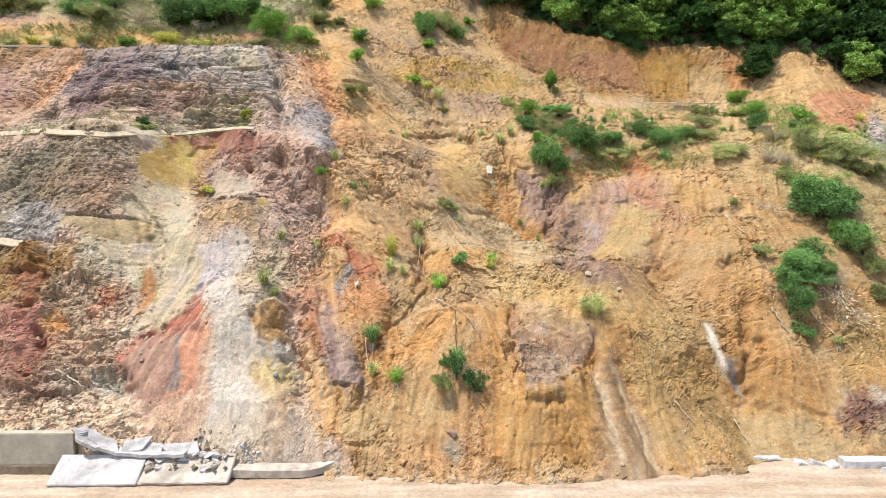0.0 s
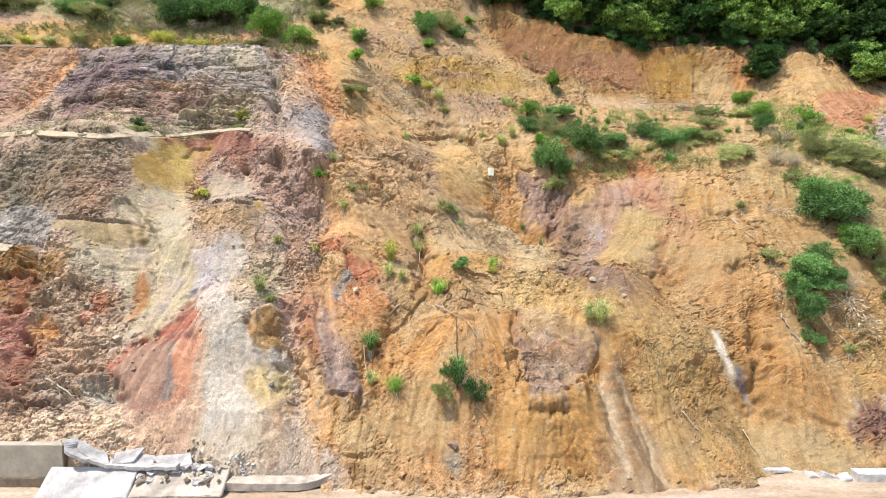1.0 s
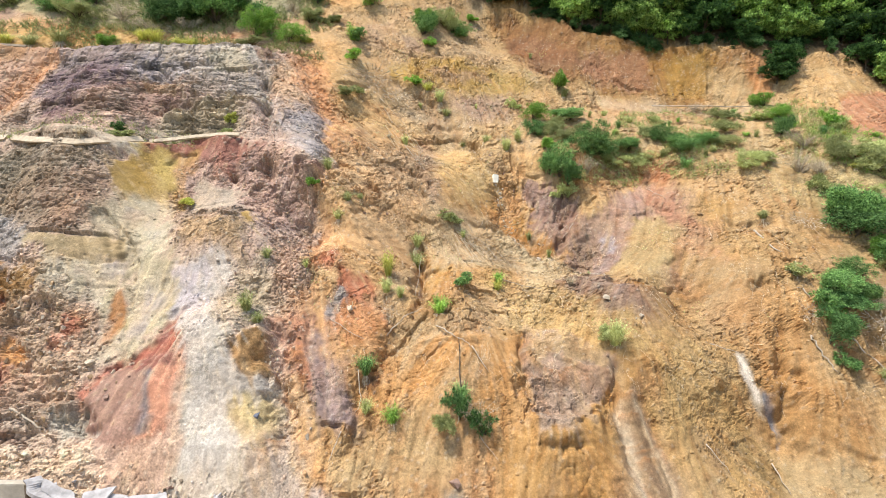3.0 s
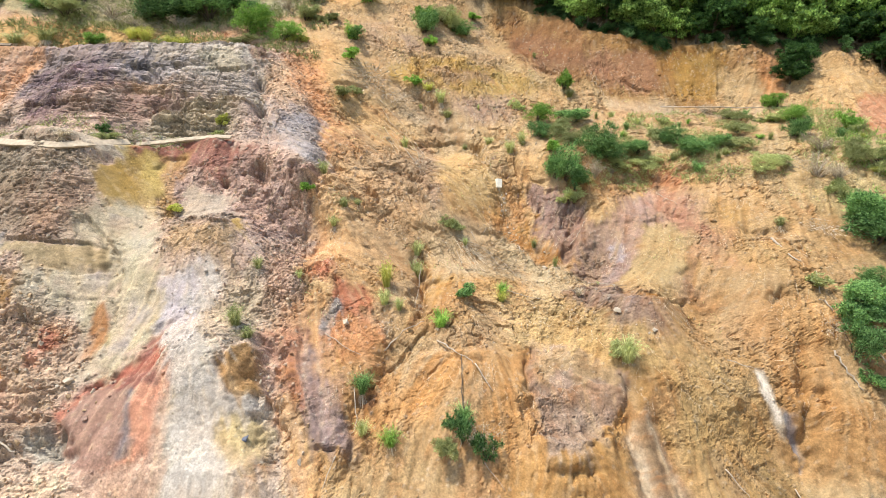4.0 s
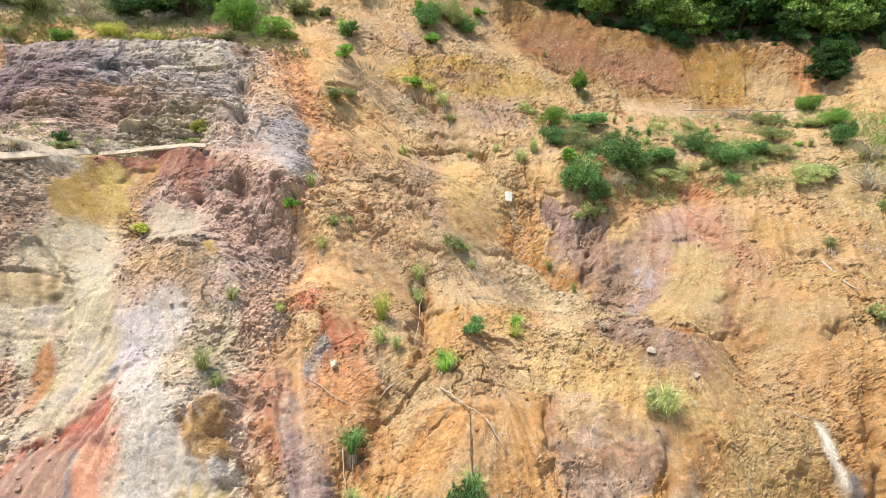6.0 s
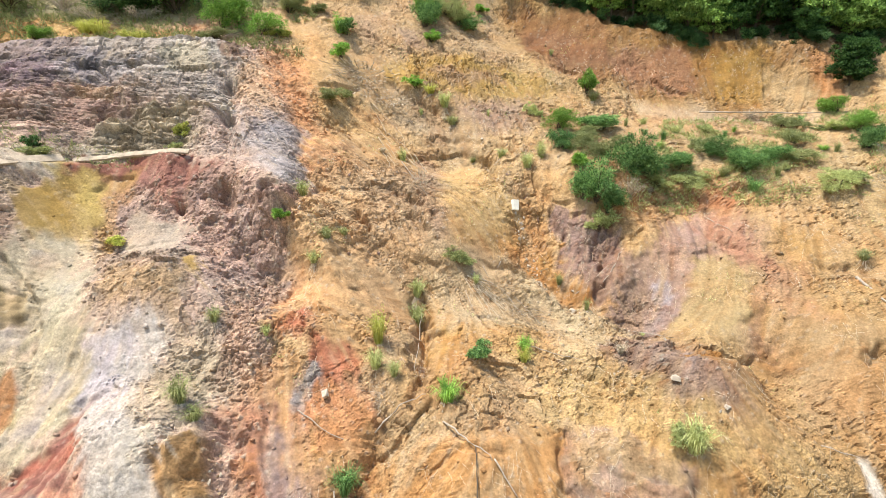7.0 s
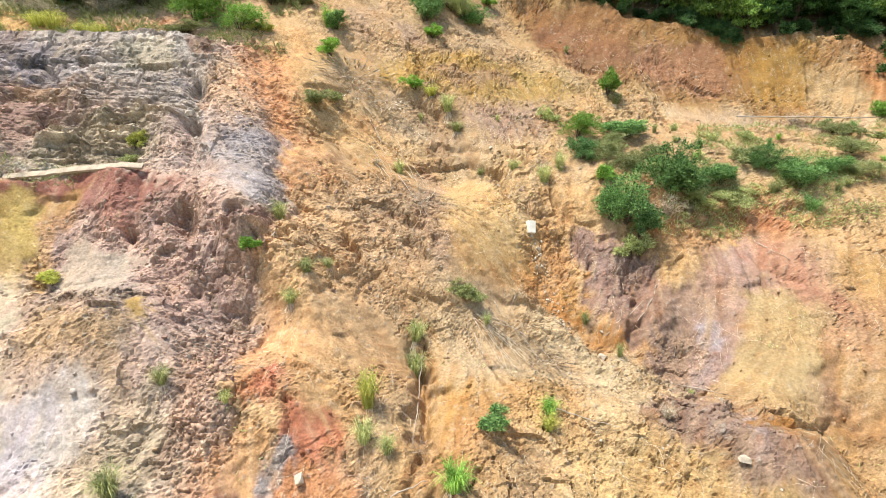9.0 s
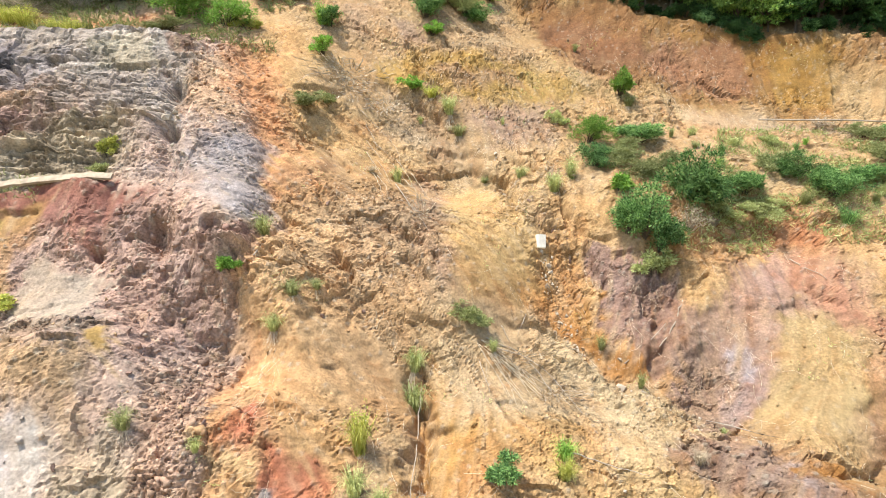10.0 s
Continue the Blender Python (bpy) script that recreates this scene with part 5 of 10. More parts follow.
lay(tone(176, 108, 88), [(14.3, 27.9), (15.7, 27.1), (16.4, 25.3), (15.9, 22.7), (14.7, 22.7), (14.3, 24.3), (14.3, 26.1)], 0.4, 0.6)
lay(tone(172, 132, 118), [(14.6, 24.2), (16.4, 22.7), (16.3, 21.0), (14.7, 21.0), (12.8, 22.9)], 0.5, 0.5)
# top of the red face, deepened for the shade under the drain lip
lay(tone(128, 80, 64), [(-18.7, 24.0), (-13.9, 24.9), (-13.6, 24.7), (-13.7, 23.8), (-15.3, 23.9), (-17.3, 23.8)], 0.12, 0.9, grit=0.8, rubble=0.3)
lay(tone(182, 132, 114), [(-15.9, 23.8), (-13.7, 23.9), (-13.8, 22.8), (-15.2, 22.5), (-15.8, 23.3)], 0.3, 0.85)
lay(tone(184, 148, 84), [(-19.0, 23.6), (-18.0, 23.9), (-16.2, 23.8), (-16.2, 22.8), (-17.4, 22.2), (-18.3, 21.4)], 0.25, 0.9, grit=0.4, rubble=0.05)
lay(tone(120, 106, 88), [(-16.4, 18.8), (-15.6, 19.7), (-13.1, 19.5), (-12.0, 18.0), (-13.8, 17.7)], 0.25, 0.75, grit=1.2, rubble=0.7)
lay(tone(190, 138, 104), [(-15.3, 17.8), (-12.9, 17.3), (-12.5, 16.5), (-13.6, 16.1), (-14.9, 16.5)], 0.4, 0.75, rubble=0.5)
lay(tone(214, 192, 172), [(-13.2, 15.8), (-12.0, 16.0), (-11.7, 14.6), (-12.1, 13.6), (-12.9, 14.1)], 0.4, 0.7, grit=0.5, rubble=0.15)
lay(tone(174, 142, 120), [(-10.3, 17.4), (-8.5, 18.2), (-7.9, 15.8), (-7.2, 14.1), (-8.4, 13.5), (-8.9, 12.3), (-9.9, 13.2), (-9.1, 15.0)], 0.35, 0.75, grit=1.4, rubble=1.1)
lay(tone(182, 112, 78), [(-6.2, 15.3), (-4.8, 14.6), (-4.0, 13.7), (-3.9, 12.5), (-4.9, 12.1), (-5.4, 13.6)], 0.25, 0.8)
lay(tone(180, 100, 72), [(-7.4, 14.9), (-7.0, 15.6), (-6.3, 16.2), (-6.4, 15.3), (-7.2, 14.8)], 0.15, 0.8)
lay(tone(204, 160, 104), [(-7.3, 14.6), (-6.2, 15.0), (-5.7, 13.7), (-6.2, 12.8), (-7.1, 13.3)], 0.3, 0.7)
lay(tone(152, 138, 132), [(-6.1, 13.3), (-5.1, 14.0), (-5.0, 13.3), (-5.7, 12.6), (-6.2, 12.7)], 0.2, 0.85, rubble=0.3)
lay(tone(172, 158, 156), [(-11.1, 29.2), (-9.1, 29.1), (-8.2, 25.7), (-8.8, 23.9), (-10.3, 25.5)], 0.25, 0.6)
lay(tone(130, 98, 78), [(-14.9, 35.7), (-14.0, 37.9), (-13.3, 34.9), (-14.2, 34.6)], 0.06, 0.9, wander=0.2, grit=0.5)
lay(tone(120, 104, 104), [(-24.9, 35.4), (-22.3, 35.0), (-20.8, 34.2), (-20.3, 31.2), (-22.8, 31.4)], 0.4, 0.6)
lay(tone(206, 142, 92), [(-11.9, 35.7), (-9.8, 35.5), (-8.5, 31.1), (-8.8, 29.2), (-10.2, 31.7)], 0.3, 0.7)
# the maroon wedge and its neighbours
lay(tone(134, 86, 74), [(-14.1, 12.5), (-14.4, 9.9), (-16.2, 8.8), (-17.1, 7.6), (-16.6, 5.1), (-15.4, 4.9), (-13.5, 5.4), (-12.9, 6.9), (-12.9, 8.3), (-13.8, 9.8)], 0.12, 0.85, wander=0.35, grit=0.6, rills=1.2)
lay(tone(136, 104, 94), [(-17.0, 7.4), (-15.9, 8.4), (-14.3, 8.2), (-13.6, 5.8), (-15.2, 5.4), (-16.5, 5.0)], 0.2, 0.85, wander=0.5)
lay(tone(176, 128, 106), [(-13.9, 8.1), (-13.1, 8.7), (-12.7, 6.6), (-13.4, 5.2), (-15.1, 4.8), (-13.8, 5.8)], 0.2, 0.8, wander=0.5)
lay(tone(206, 168, 142), [(-15.3, 4.6), (-13.2, 5.4), (-12.6, 6.9), (-11.9, 4.4), (-12.7, 3.1), (-15.2, 3.1)], 0.35, 0.8)
lay(tone(118, 92, 84), [(-15.0, 8.1), (-14.3, 8.1), (-13.8, 6.0), (-14.2, 5.8)], 0.15, 0.6)
lay(tone(168, 126, 82), [(-10.6, 9.7), (-9.2, 10.4), (-8.8, 8.8), (-9.9, 8.1), (-10.3, 8.7)], 0.12, 0.8, wander=0.3)
lay(tone(192, 168, 118), [(-10.0, 7.2), (-8.5, 7.6), (-8.2, 6.2), (-8.6, 5.2), (-9.7, 5.8)], 0.2, 0.7)
band(tone(212, 164, 112), [(-7.8, 8.5), (-7.3, 7.1), (-6.6, 5.5), (-5.9, 4.5)], 0.5, 0.15, 0.8)
lay(tone(132, 108, 102), [(-7.1, 9.6), (-6.1, 9.5), (-4.5, 7.2), (-4.6, 5.8), (-5.8, 5.7), (-6.7, 7.1)], 0.15, 0.8, wander=0.5, rills=1.4)
lay(tone(204, 146, 80), [(-3.1, 6.8), (-1.2, 9.5), (0.4, 10.0), (3.5, 10.4), (3.7, 7.2), (2.3, 5.8), (-0.7, 7.6)], 0.35, 0.7, grit=0.9)
lay(tone(168, 140, 100), [(-0.4, 8.9), (2.1, 8.9), (2.3, 7.3), (0.2, 7.0)], 0.3, 0.5)
# a reddish hole, darkened in colour for the shade inside
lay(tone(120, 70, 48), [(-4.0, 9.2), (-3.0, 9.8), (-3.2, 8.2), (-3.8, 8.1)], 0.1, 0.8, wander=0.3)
band(tone(150, 118, 88), [(12.8, 6.2), (12.6, 4.4)], 0.5, 0.2, 0.6)
band(tone(206, 172, 126), [(13.9, 6.0), (14.8, 3.7)], 0.3, 0.15, 0.6)
band(tone(132, 104, 64), [(14.6, 5.5), (15.1, 3.8)], 0.5, 0.2, 0.6)
band(tone(136, 106, 62), [(15.5, 4.5), (16.0, 2.6)], 0.6, 0.25, 0.6)
lay(tone(140, 98, 88), [(21.4, 5.2), (24.2, 6.4), (22.9, 3.5), (22.2, 3.8)], 0.2, 0.8)

lay(tone(198, 154, 102), [(-6.8, 21.3), (-2.1, 20.8), (-2.3, 16.8), (-4.8, 16.1), (-6.8, 17.7)], 0.5, 0.65, grit=1.1)
lay(tone(200, 156, 108), [(-7.6, 20.9), (-8.4, 19.0), (-7.5, 14.3), (-7.4, 12.8), (-5.9, 12.9), (-6.3, 15.8), (-6.8, 19.5), (-6.6, 21.0)], 0.25, 0.85, grit=1.0, rubble=0.25)
lay(tone(196, 134, 88), [(-7.8, 19.6), (-7.3, 19.8), (-7.4, 17.9), (-7.5, 16.1), (-8.2, 18.3)], 0.2, 0.6)
lay(tone(204, 172, 118), [(13.3, 22.3), (14.9, 22.0), (15.8, 20.4), (14.3, 17.3), (11.7, 16.0), (11.2, 17.4), (11.7, 19.4)], 0.2, 0.8, grit=0.7, rubble=0.1)
lay(tone(184, 150, 132), [(10.4, 20.3), (12.0, 20.2), (11.2, 17.4), (9.8, 17.1), (9.7, 18.4)], 0.2, 0.8)
lay(tone(168, 132, 112), [(8.4, 17.1), (10.8, 16.6), (11.5, 14.8), (10.3, 13.0), (8.9, 13.6), (8.0, 14.8)], 0.35, 0.6, grit=1.3)
lay(tone(212, 182, 140), [(5.0, 20.7), (6.9, 19.5), (8.8, 17.9), (7.2, 15.6), (5.3, 16.9), (3.3, 17.9)], 0.4, 0.7, grit=1.2)
lay(tone(184, 148, 112), [(8.5, 8.4), (9.4, 8.0), (10.4, 5.7), (11.1, 2.4), (10.3, 1.8), (8.2, 1.7), (8.2, 4.9)], 0.2, 0.85, wander=0.5, grit=0.3)
band(tone(236, 206, 170), [(8.8, 8.5), (8.7, 6.2), (8.9, 4.3), (8.8, 2.0)], 0.42, 0.12, 0.9, wander=0.4, grit=0.2)
band(tone(230, 200, 162), [(9.6, 7.3), (10.1, 5.1), (10.5, 3.2), (10.7, 1.9)], 0.3, 0.12, 0.9, wander=0.4, grit=0.2)
band(tone(124, 96, 72), [(9.3, 6.7), (9.5, 4.7), (9.7, 2.3)], 0.6, 0.14, 0.85, wander=0.5, grit=0.3)
band(tone(150, 114, 82), [(7.8, 3.9), (8.0, 2.5)], 0.5, 0.15, 0.7, wander=0.5)

# the rocky end close by: smoother beds with a run of loose clods between them
lay(None, [(-17.1, 22.3), (-12.1, 23.2), (-10.3, 19.9), (-10.1, 17.7), (-9.7, 15.1), (-9.3, 13.6), (-12.7, 13.4)], 0.6, rubble=0.2, grit=0.8)
lay(None, [(-14.1, 26.1), (-8.7, 26.4), (-8.0, 20.0), (-10.1, 19.0), (-12.3, 20.4)], 0.6, rubble=0.45, grit=1.1)
lay(tone(196, 160, 142), [(-13.3, 23.3), (-8.5, 23.5), (-8.1, 20.0), (-8.5, 18.6), (-10.4, 17.8), (-12.1, 19.8)], 0.6, 0.45)
lay(tone(194, 176, 158), [(-15.3, 21.9), (-13.9, 21.9), (-13.0, 21.4), (-13.5, 20.8), (-12.4, 19.7), (-14.8, 19.8), (-14.9, 20.5), (-13.9, 21.1)], 0.15, 0.85, grit=0.4, rubble=0.05)
lay(tone(140, 122, 96), [(-15.2, 19.6), (-13.5, 19.5), (-12.4, 18.9), (-12.2, 17.9), (-13.4, 17.9), (-15.4, 18.8)], 0.25, 0.8, rubble=0.8, grit=1.3)
lay(tone(172, 140, 80), [(-12.2, 18.4), (-11.6, 18.2), (-11.4, 17.6), (-11.7, 17.6)], 0.08, 0.9, wander=0.3, grit=0.3, rubble=0)
lay(tone(204, 156, 116), [(-13.6, 16.9), (-12.8, 17.4), (-12.5, 16.5), (-13.5, 16.0)], 0.25, 0.8)
lay(tone(204, 192, 178), [(-11.9, 16.9), (-11.6, 17.2), (-11.4, 16.5), (-11.8, 16.3)], 0.2, 0.85, grit=0.4)
lay(tone(206, 192, 178), [(-13.4, 15.7), (-12.1, 15.8), (-12.0, 14.7), (-11.9, 13.4), (-12.7, 13.4)], 0.3, 0.85, grit=0.5)
lay(tone(194, 168, 138), [(-12.1, 16.1), (-11.4, 16.2), (-10.4, 15.1), (-10.2, 14.0), (-11.4, 14.0), (-12.0, 15.0)], 0.35, 0.7)
lay(tone(178, 144, 122), [(-10.3, 17.6), (-8.4, 18.6), (-7.8, 16.3), (-7.9, 14.7), (-8.1, 13.5), (-9.2, 13.6), (-9.4, 15.1), (-10.2, 16.6)], 0.3, 0.8, rubble=1.15, grit=1.2)
lay(tone(198, 168, 152), [(-10.9, 22.3), (-9.9, 22.1), (-9.7, 20.5), (-10.4, 20.7)], 0.12, 0.8, grit=0.4, rubble=0.05)
lay(tone(200, 162, 142), [(-9.7, 22.7), (-8.2, 23.2), (-8.0, 21.4), (-9.2, 21.1)], 0.2, 0.7, grit=0.5, rubble=0.1)
lay(tone(190, 152, 98), [(-9.4, 20.9), (-8.4, 20.9), (-8.5, 20.3), (-9.4, 20.5)], 0.2, 0.6)
scar([(-14.1, 22.5), (-13.2, 22.6)], 0.4, 0.3)
scar([(-12.8, 23.0), (-12.2, 23.0)], 0.35, 0.3)
scar([(-11.9, 23.8), (-11.0, 23.5)], 0.45, 0.3)
scar([(-11.1, 21.6), (-10.6, 21.4)], 0.4, 0.25)
scar([(-11.5, 22.6), (-10.8, 22.0)], 0.3, 0.2)
scar([(-12.6, 21.0), (-11.8, 20.8)], 0.4, 0.3)
scar([(-10.3, 19.9), (-9.9, 19.9)], 0.45, 0.3)
scar([(-10.5, 18.1), (-10.1, 18.4)], 0.4, 0.3)
scar([(-9.4, 19.2), (-8.4, 19.4)], 0.35, 0.3)
scar([(-8.7, 18.8), (-8.4, 18.9)], 0.35, 0.25)
scar([(-9.6, 20.6), (-9.8, 21.3), (-9.5, 21.7)], -0.3, 0.3)
scar([(-12.5, 21.4), (-11.9, 21.3), (-11.5, 21.8)], 0.35, 0.3)
scar([(-9.8, 23.0), (-9.2, 23.3), (-8.5, 23.4)], 0.4, 0.35)
scar([(-12.4, 17.6), (-11.8, 17.6)], 0.35, 0.3)
scar([(-15.2, 22.1), (-14.0, 22.1)], 0.25, 0.3)
scar([(-11.5, 16.5), (-11.2, 16.0)], -0.3, 0.3)
scar([(-11.1, 16.3), (-10.8, 16.3)], 0.3, 0.25)
scar([(-8.2, 16.0), (-8.2, 16.6)], 0.3, 0.25)
scar([(-8.8, 14.1), (-8.3, 14.0)], 0.3, 0.25)
scar([(-16.3, 21.5), (-15.8, 21.4)], 0.3, 0.3)
lay(tone(196, 160, 140), [(-16.7, 23.0), (-13.7, 23.0), (-12.3, 24.1), (-10.7, 20.8), (-12.6, 18.9), (-16.0, 20.8)], 0.25, 0.8, grit=1.1, rubble=0.5)
lay(tone(176, 142, 78), [(-20.9, 20.7), (-20.3, 22.4), (-17.9, 23.9), (-17.4, 23.2), (-17.4, 20.7), (-18.7, 19.6), (-19.9, 19.6)], 0.3, 0.75, grit=0.4, rubble=0.05)
lay(tone(190, 150, 116), [(-15.1, 17.0), (-11.9, 17.1), (-11.2, 15.8), (-13.1, 14.8), (-14.5, 15.5)], 0.5, 0.5)
# hollows and ribs of the pale fan, and the dark ground beside it
lay(tone(128, 116, 98), [(-31.1, 24.3), (-25.2, 22.1), (-23.0, 18.6), (-23.3, 15.0), (-27.0, 15.3)], 0.5, 0.65, rubble=0.5, grit=1.2)
lay(tone(122, 88, 56), [(-25.9, 14.1), (-24.2, 14.4), (-22.1, 12.7), (-21.6, 10.0), (-22.7, 9.6), (-24.5, 10.6)], 0.25, 0.75, rubble=0.4)
lay(tone(126, 78, 60), [(-23.9, 9.4), (-22.2, 9.4), (-21.3, 7.5), (-21.4, 5.6), (-22.3, 5.4)], 0.3, 0.6)
# tan hollow with its shading put into the tone
lay(tone(170, 144, 108), [(-22.7, 16.5), (-21.1, 17.0), (-18.6, 16.6), (-17.9, 15.3), (-19.7, 14.5), (-21.5, 14.8)], 0.2, 0.75, grit=0.5, rubble=0.1)
lay(tone(186, 170, 142), [(-20.6, 18.4), (-18.5, 20.1), (-15.8, 16.4), (-14.0, 13.2), (-13.4, 10.4), (-15.6, 12.6), (-18.1, 15.2), (-19.2, 16.9)], 0.3, 0.5, grit=0.5, rubble=0.1)
lay(tone(206, 192, 184), [(-14.7, 14.0), (-13.5, 14.7), (-11.9, 11.0), (-12.3, 9.4), (-13.4, 10.4)], 0.2, 0.7, grit=0.5)
lay(None, [(3.1, 5.6), (8.1, 5.9), (7.5, 1.7), (2.6, 1.6)], 0.5, grit=0.5, rubble=0.1)
# shade of the hollow under the torn lip, as a darker patch
lay(tone(146, 112, 70), [(4.3, 5.1), (5.9, 5.0), (5.7, 4.4), (4.5, 4.3)], 0.15, 0.7)
lay(tone(196, 146, 82), [(3.1, 5.0), (7.7, 5.0), (7.3, 1.9), (2.9, 1.9)], 0.5, 0.5)
scar([(-20.1, 18.4), (-18.3, 16.8), (-17.1, 14.9), (-17.0, 13.4)], 0.5, 0.7)
scar([(-16.6, 15.3), (-16.7, 11.9), (-17.1, 10.2)], 0.22, 0.4)
scar([(-15.0, 13.8), (-15.2, 10.9), (-16.3, 8.9)], 0.22, 0.4)
scar([(-13.9, 13.5), (-13.9, 11.5), (-13.2, 8.9)], 0.2, 0.4)
scar([(-21.4, 15.1), (-19.6, 14.6), (-18.1, 15.2)], -0.3, 0.4)
scar([(-20.1, 13.3), (-18.8, 13.2), (-17.6, 13.4)], 0.25, 0.3)
scar([(-22.1, 14.2), (-20.7, 13.9), (-20.1, 13.2)], 0.3, 0.3)
scar([(-12.3, 11.0), (-11.5, 8.2), (-10.5, 6.2)], 0.2, 0.4)
scar([(-12.7, 13.6), (-10.9, 10.3)], 0.25, 0.4)
lay(tone(182, 142, 118), [(-22.2, 13.0), (-19.4, 13.2), (-17.7, 10.3), (-17.6, 7.6), (-19.7, 7.2), (-21.6, 9.5)], 0.4, 0.55, rubble=0.7)
lay(tone(150, 112, 88), [(-19.0, 7.5), (-17.6, 7.6), (-16.9, 5.9), (-18.4, 5.8)], 0.3, 0.6)
lay(tone(196, 134, 86), [(-20.1, 11.6), (-18.8, 11.2), (-19.3, 9.8), (-19.8, 10.1)], 0.15, 0.6)
lay(tone(142, 120, 100), [(-27.4, 23.7), (-20.7, 22.6), (-19.8, 20.7), (-20.0, 16.1), (-23.6, 15.8)], 0.5, 0.5)
lay(tone(168, 132, 108), [(-23.8, 19.7), (-21.4, 20.2), (-20.4, 18.3), (-22.3, 17.2)], 0.4, 0.5)
# the forest's shade over the scarp, put into the earth colour
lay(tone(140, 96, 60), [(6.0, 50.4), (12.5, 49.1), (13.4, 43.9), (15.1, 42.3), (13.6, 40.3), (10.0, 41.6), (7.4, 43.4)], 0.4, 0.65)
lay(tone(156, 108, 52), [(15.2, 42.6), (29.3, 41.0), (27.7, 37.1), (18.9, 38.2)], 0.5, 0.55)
lay(tone(198, 158, 112), [(-6.8, 27.8), (-3.0, 28.1), (-1.2, 23.2), (-2.1, 20.1), (-5.6, 19.0), (-7.1, 21.2)], 0.7, 0.5, grit=1.1)
lay(tone(214, 174, 126), [(-9.7, 23.6), (-5.7, 26.7), (-4.3, 23.7), (-5.0, 21.1), (-8.3, 20.2)], 0.6, 0.45)
lay(tone(216, 184, 140), [(-0.4, 21.8), (2.5, 22.4), (4.6, 20.7), (3.9, 18.4), (-0.2, 18.0)], 0.5, 0.5)
# the seam and the brick-red point
lay(tone(208, 160, 102), [(-7.1, 18.6), (-5.4, 18.5), (-4.7, 16.9), (-4.5, 15.2), (-5.4, 15.2), (-6.2, 16.2)], 0.4, 0.7)
lay(tone(206, 170, 118), [(-7.8, 14.7), (-6.5, 15.0), (-6.1, 13.6), (-7.6, 13.6)], 0.25, 0.8)
lay(tone(190, 114, 84), [(-7.6, 14.9), (-7.2, 15.8), (-6.6, 16.8), (-6.2, 15.9), (-6.5, 15.3), (-7.3, 14.7)], 0.12, 0.9, wander=0.4, rubble=0.1)
lay(tone(190, 116, 82), [(-6.2, 15.4), (-5.4, 15.1), (-4.4, 15.1), (-3.9, 14.1), (-3.6, 13.8), (-6.1, 13.6), (-6.2, 14.5)], 0.15, 0.9, wander=0.5, rubble=0.1, grit=0.8)
lay(tone(150, 138, 134), [(-6.3, 12.9), (-5.3, 13.7), (-5.1, 13.1), (-5.3, 12.5), (-6.1, 12.2)], 0.14, 0.85)
lay(tone(152, 130, 120), [(-7.3, 11.2), (-6.5, 11.8), (-5.7, 10.8), (-5.8, 10.2), (-7.3, 10.2)], 0.25, 0.7)
scar([(-5.3, 19.0), (-4.8, 18.3), (-4.0, 18.5)], 0.35, 0.4)
scar([(-1.3, 18.4), (-1.2, 16.4), (-1.1, 14.0)], 0.5, 0.5)
scar([(-6.3, 15.3), (-6.1, 15.3), (-6.0, 14.9)], 0.4, 0.35)
scar([(-4.7, 17.4), (-4.3, 17.3), (-3.8, 17.3)], 0.2, 0.3)
scar([(-7.8, 17.2), (-7.6, 18.2), (-6.1, 17.0)], 0.15, 0.3)
scar([(-3.0, 26.2), (-2.2, 25.2), (-1.1, 24.7)], 0.4, 0.4)
scar([(-1.3, 23.9), (-0.5, 23.7)], 0.45, 0.4)
scar([(-2.6, 23.9), (-1.6, 23.6)], 0.3, 0.3)
scar([(-5.2, 24.3), (-4.7, 23.5), (-4.0, 22.7)], 0.4, 0.4)
lay(tone(202, 146, 74), [(-1.2, 18.1), (-0.3, 18.3), (0.3, 16.3), (-0.3, 14.4), (-1.1, 14.5)], 0.25, 0.8)
# brow, orange wall, lilac and yellow beds beyond the gully
lay(tone(222, 192, 146), [(4.6, 21.5), (5.8, 20.3), (7.2, 18.4), (8.9, 17.3), (8.1, 15.8), (6.3, 16.0), (4.8, 17.3), (3.2, 18.9)], 0.25, 0.75, grit=1.0, rubble=0.4)
lay(tone(196, 134, 68), [(4.3, 22.3), (5.4, 22.4), (6.4, 20.8), (6.1, 19.9), (6.7, 19.5), (7.5, 19.8), (6.8, 21.0), (6.3, 20.2), (5.4, 20.8)], 0.15, 0.9, grit=0.7)
lay(tone(204, 152, 96), [(6.9, 18.5), (8.3, 20.0), (8.6, 19.3), (7.7, 18.6)], 0.15, 0.8)
lay(tone(168, 138, 120), [(8.2, 21.1), (10.1, 21.1), (9.8, 19.5), (8.4, 19.7)], 0.25, 0.8, grit=1.2)
lay(tone(198, 158, 134), [(11.9, 23.4), (13.4, 23.2), (12.0, 19.5), (10.8, 19.8)], 0.3, 0.75, grit=0.8)
lay(tone(194, 162, 150), [(10.7, 19.8), (11.8, 19.6), (10.9, 17.4), (10.3, 16.9), (9.2, 17.6), (9.8, 18.8)], 0.2, 0.85, grit=0.6)
lay(tone(214, 198, 198), [(10.5, 19.9), (11.1, 19.8), (10.9, 19.2), (10.4, 19.4)], 0.15, 0.8)
lay(tone(156, 126, 122), [(10.7, 19.2), (11.3, 19.0), (11.1, 18.5), (10.5, 18.6)], 0.2, 0.7)
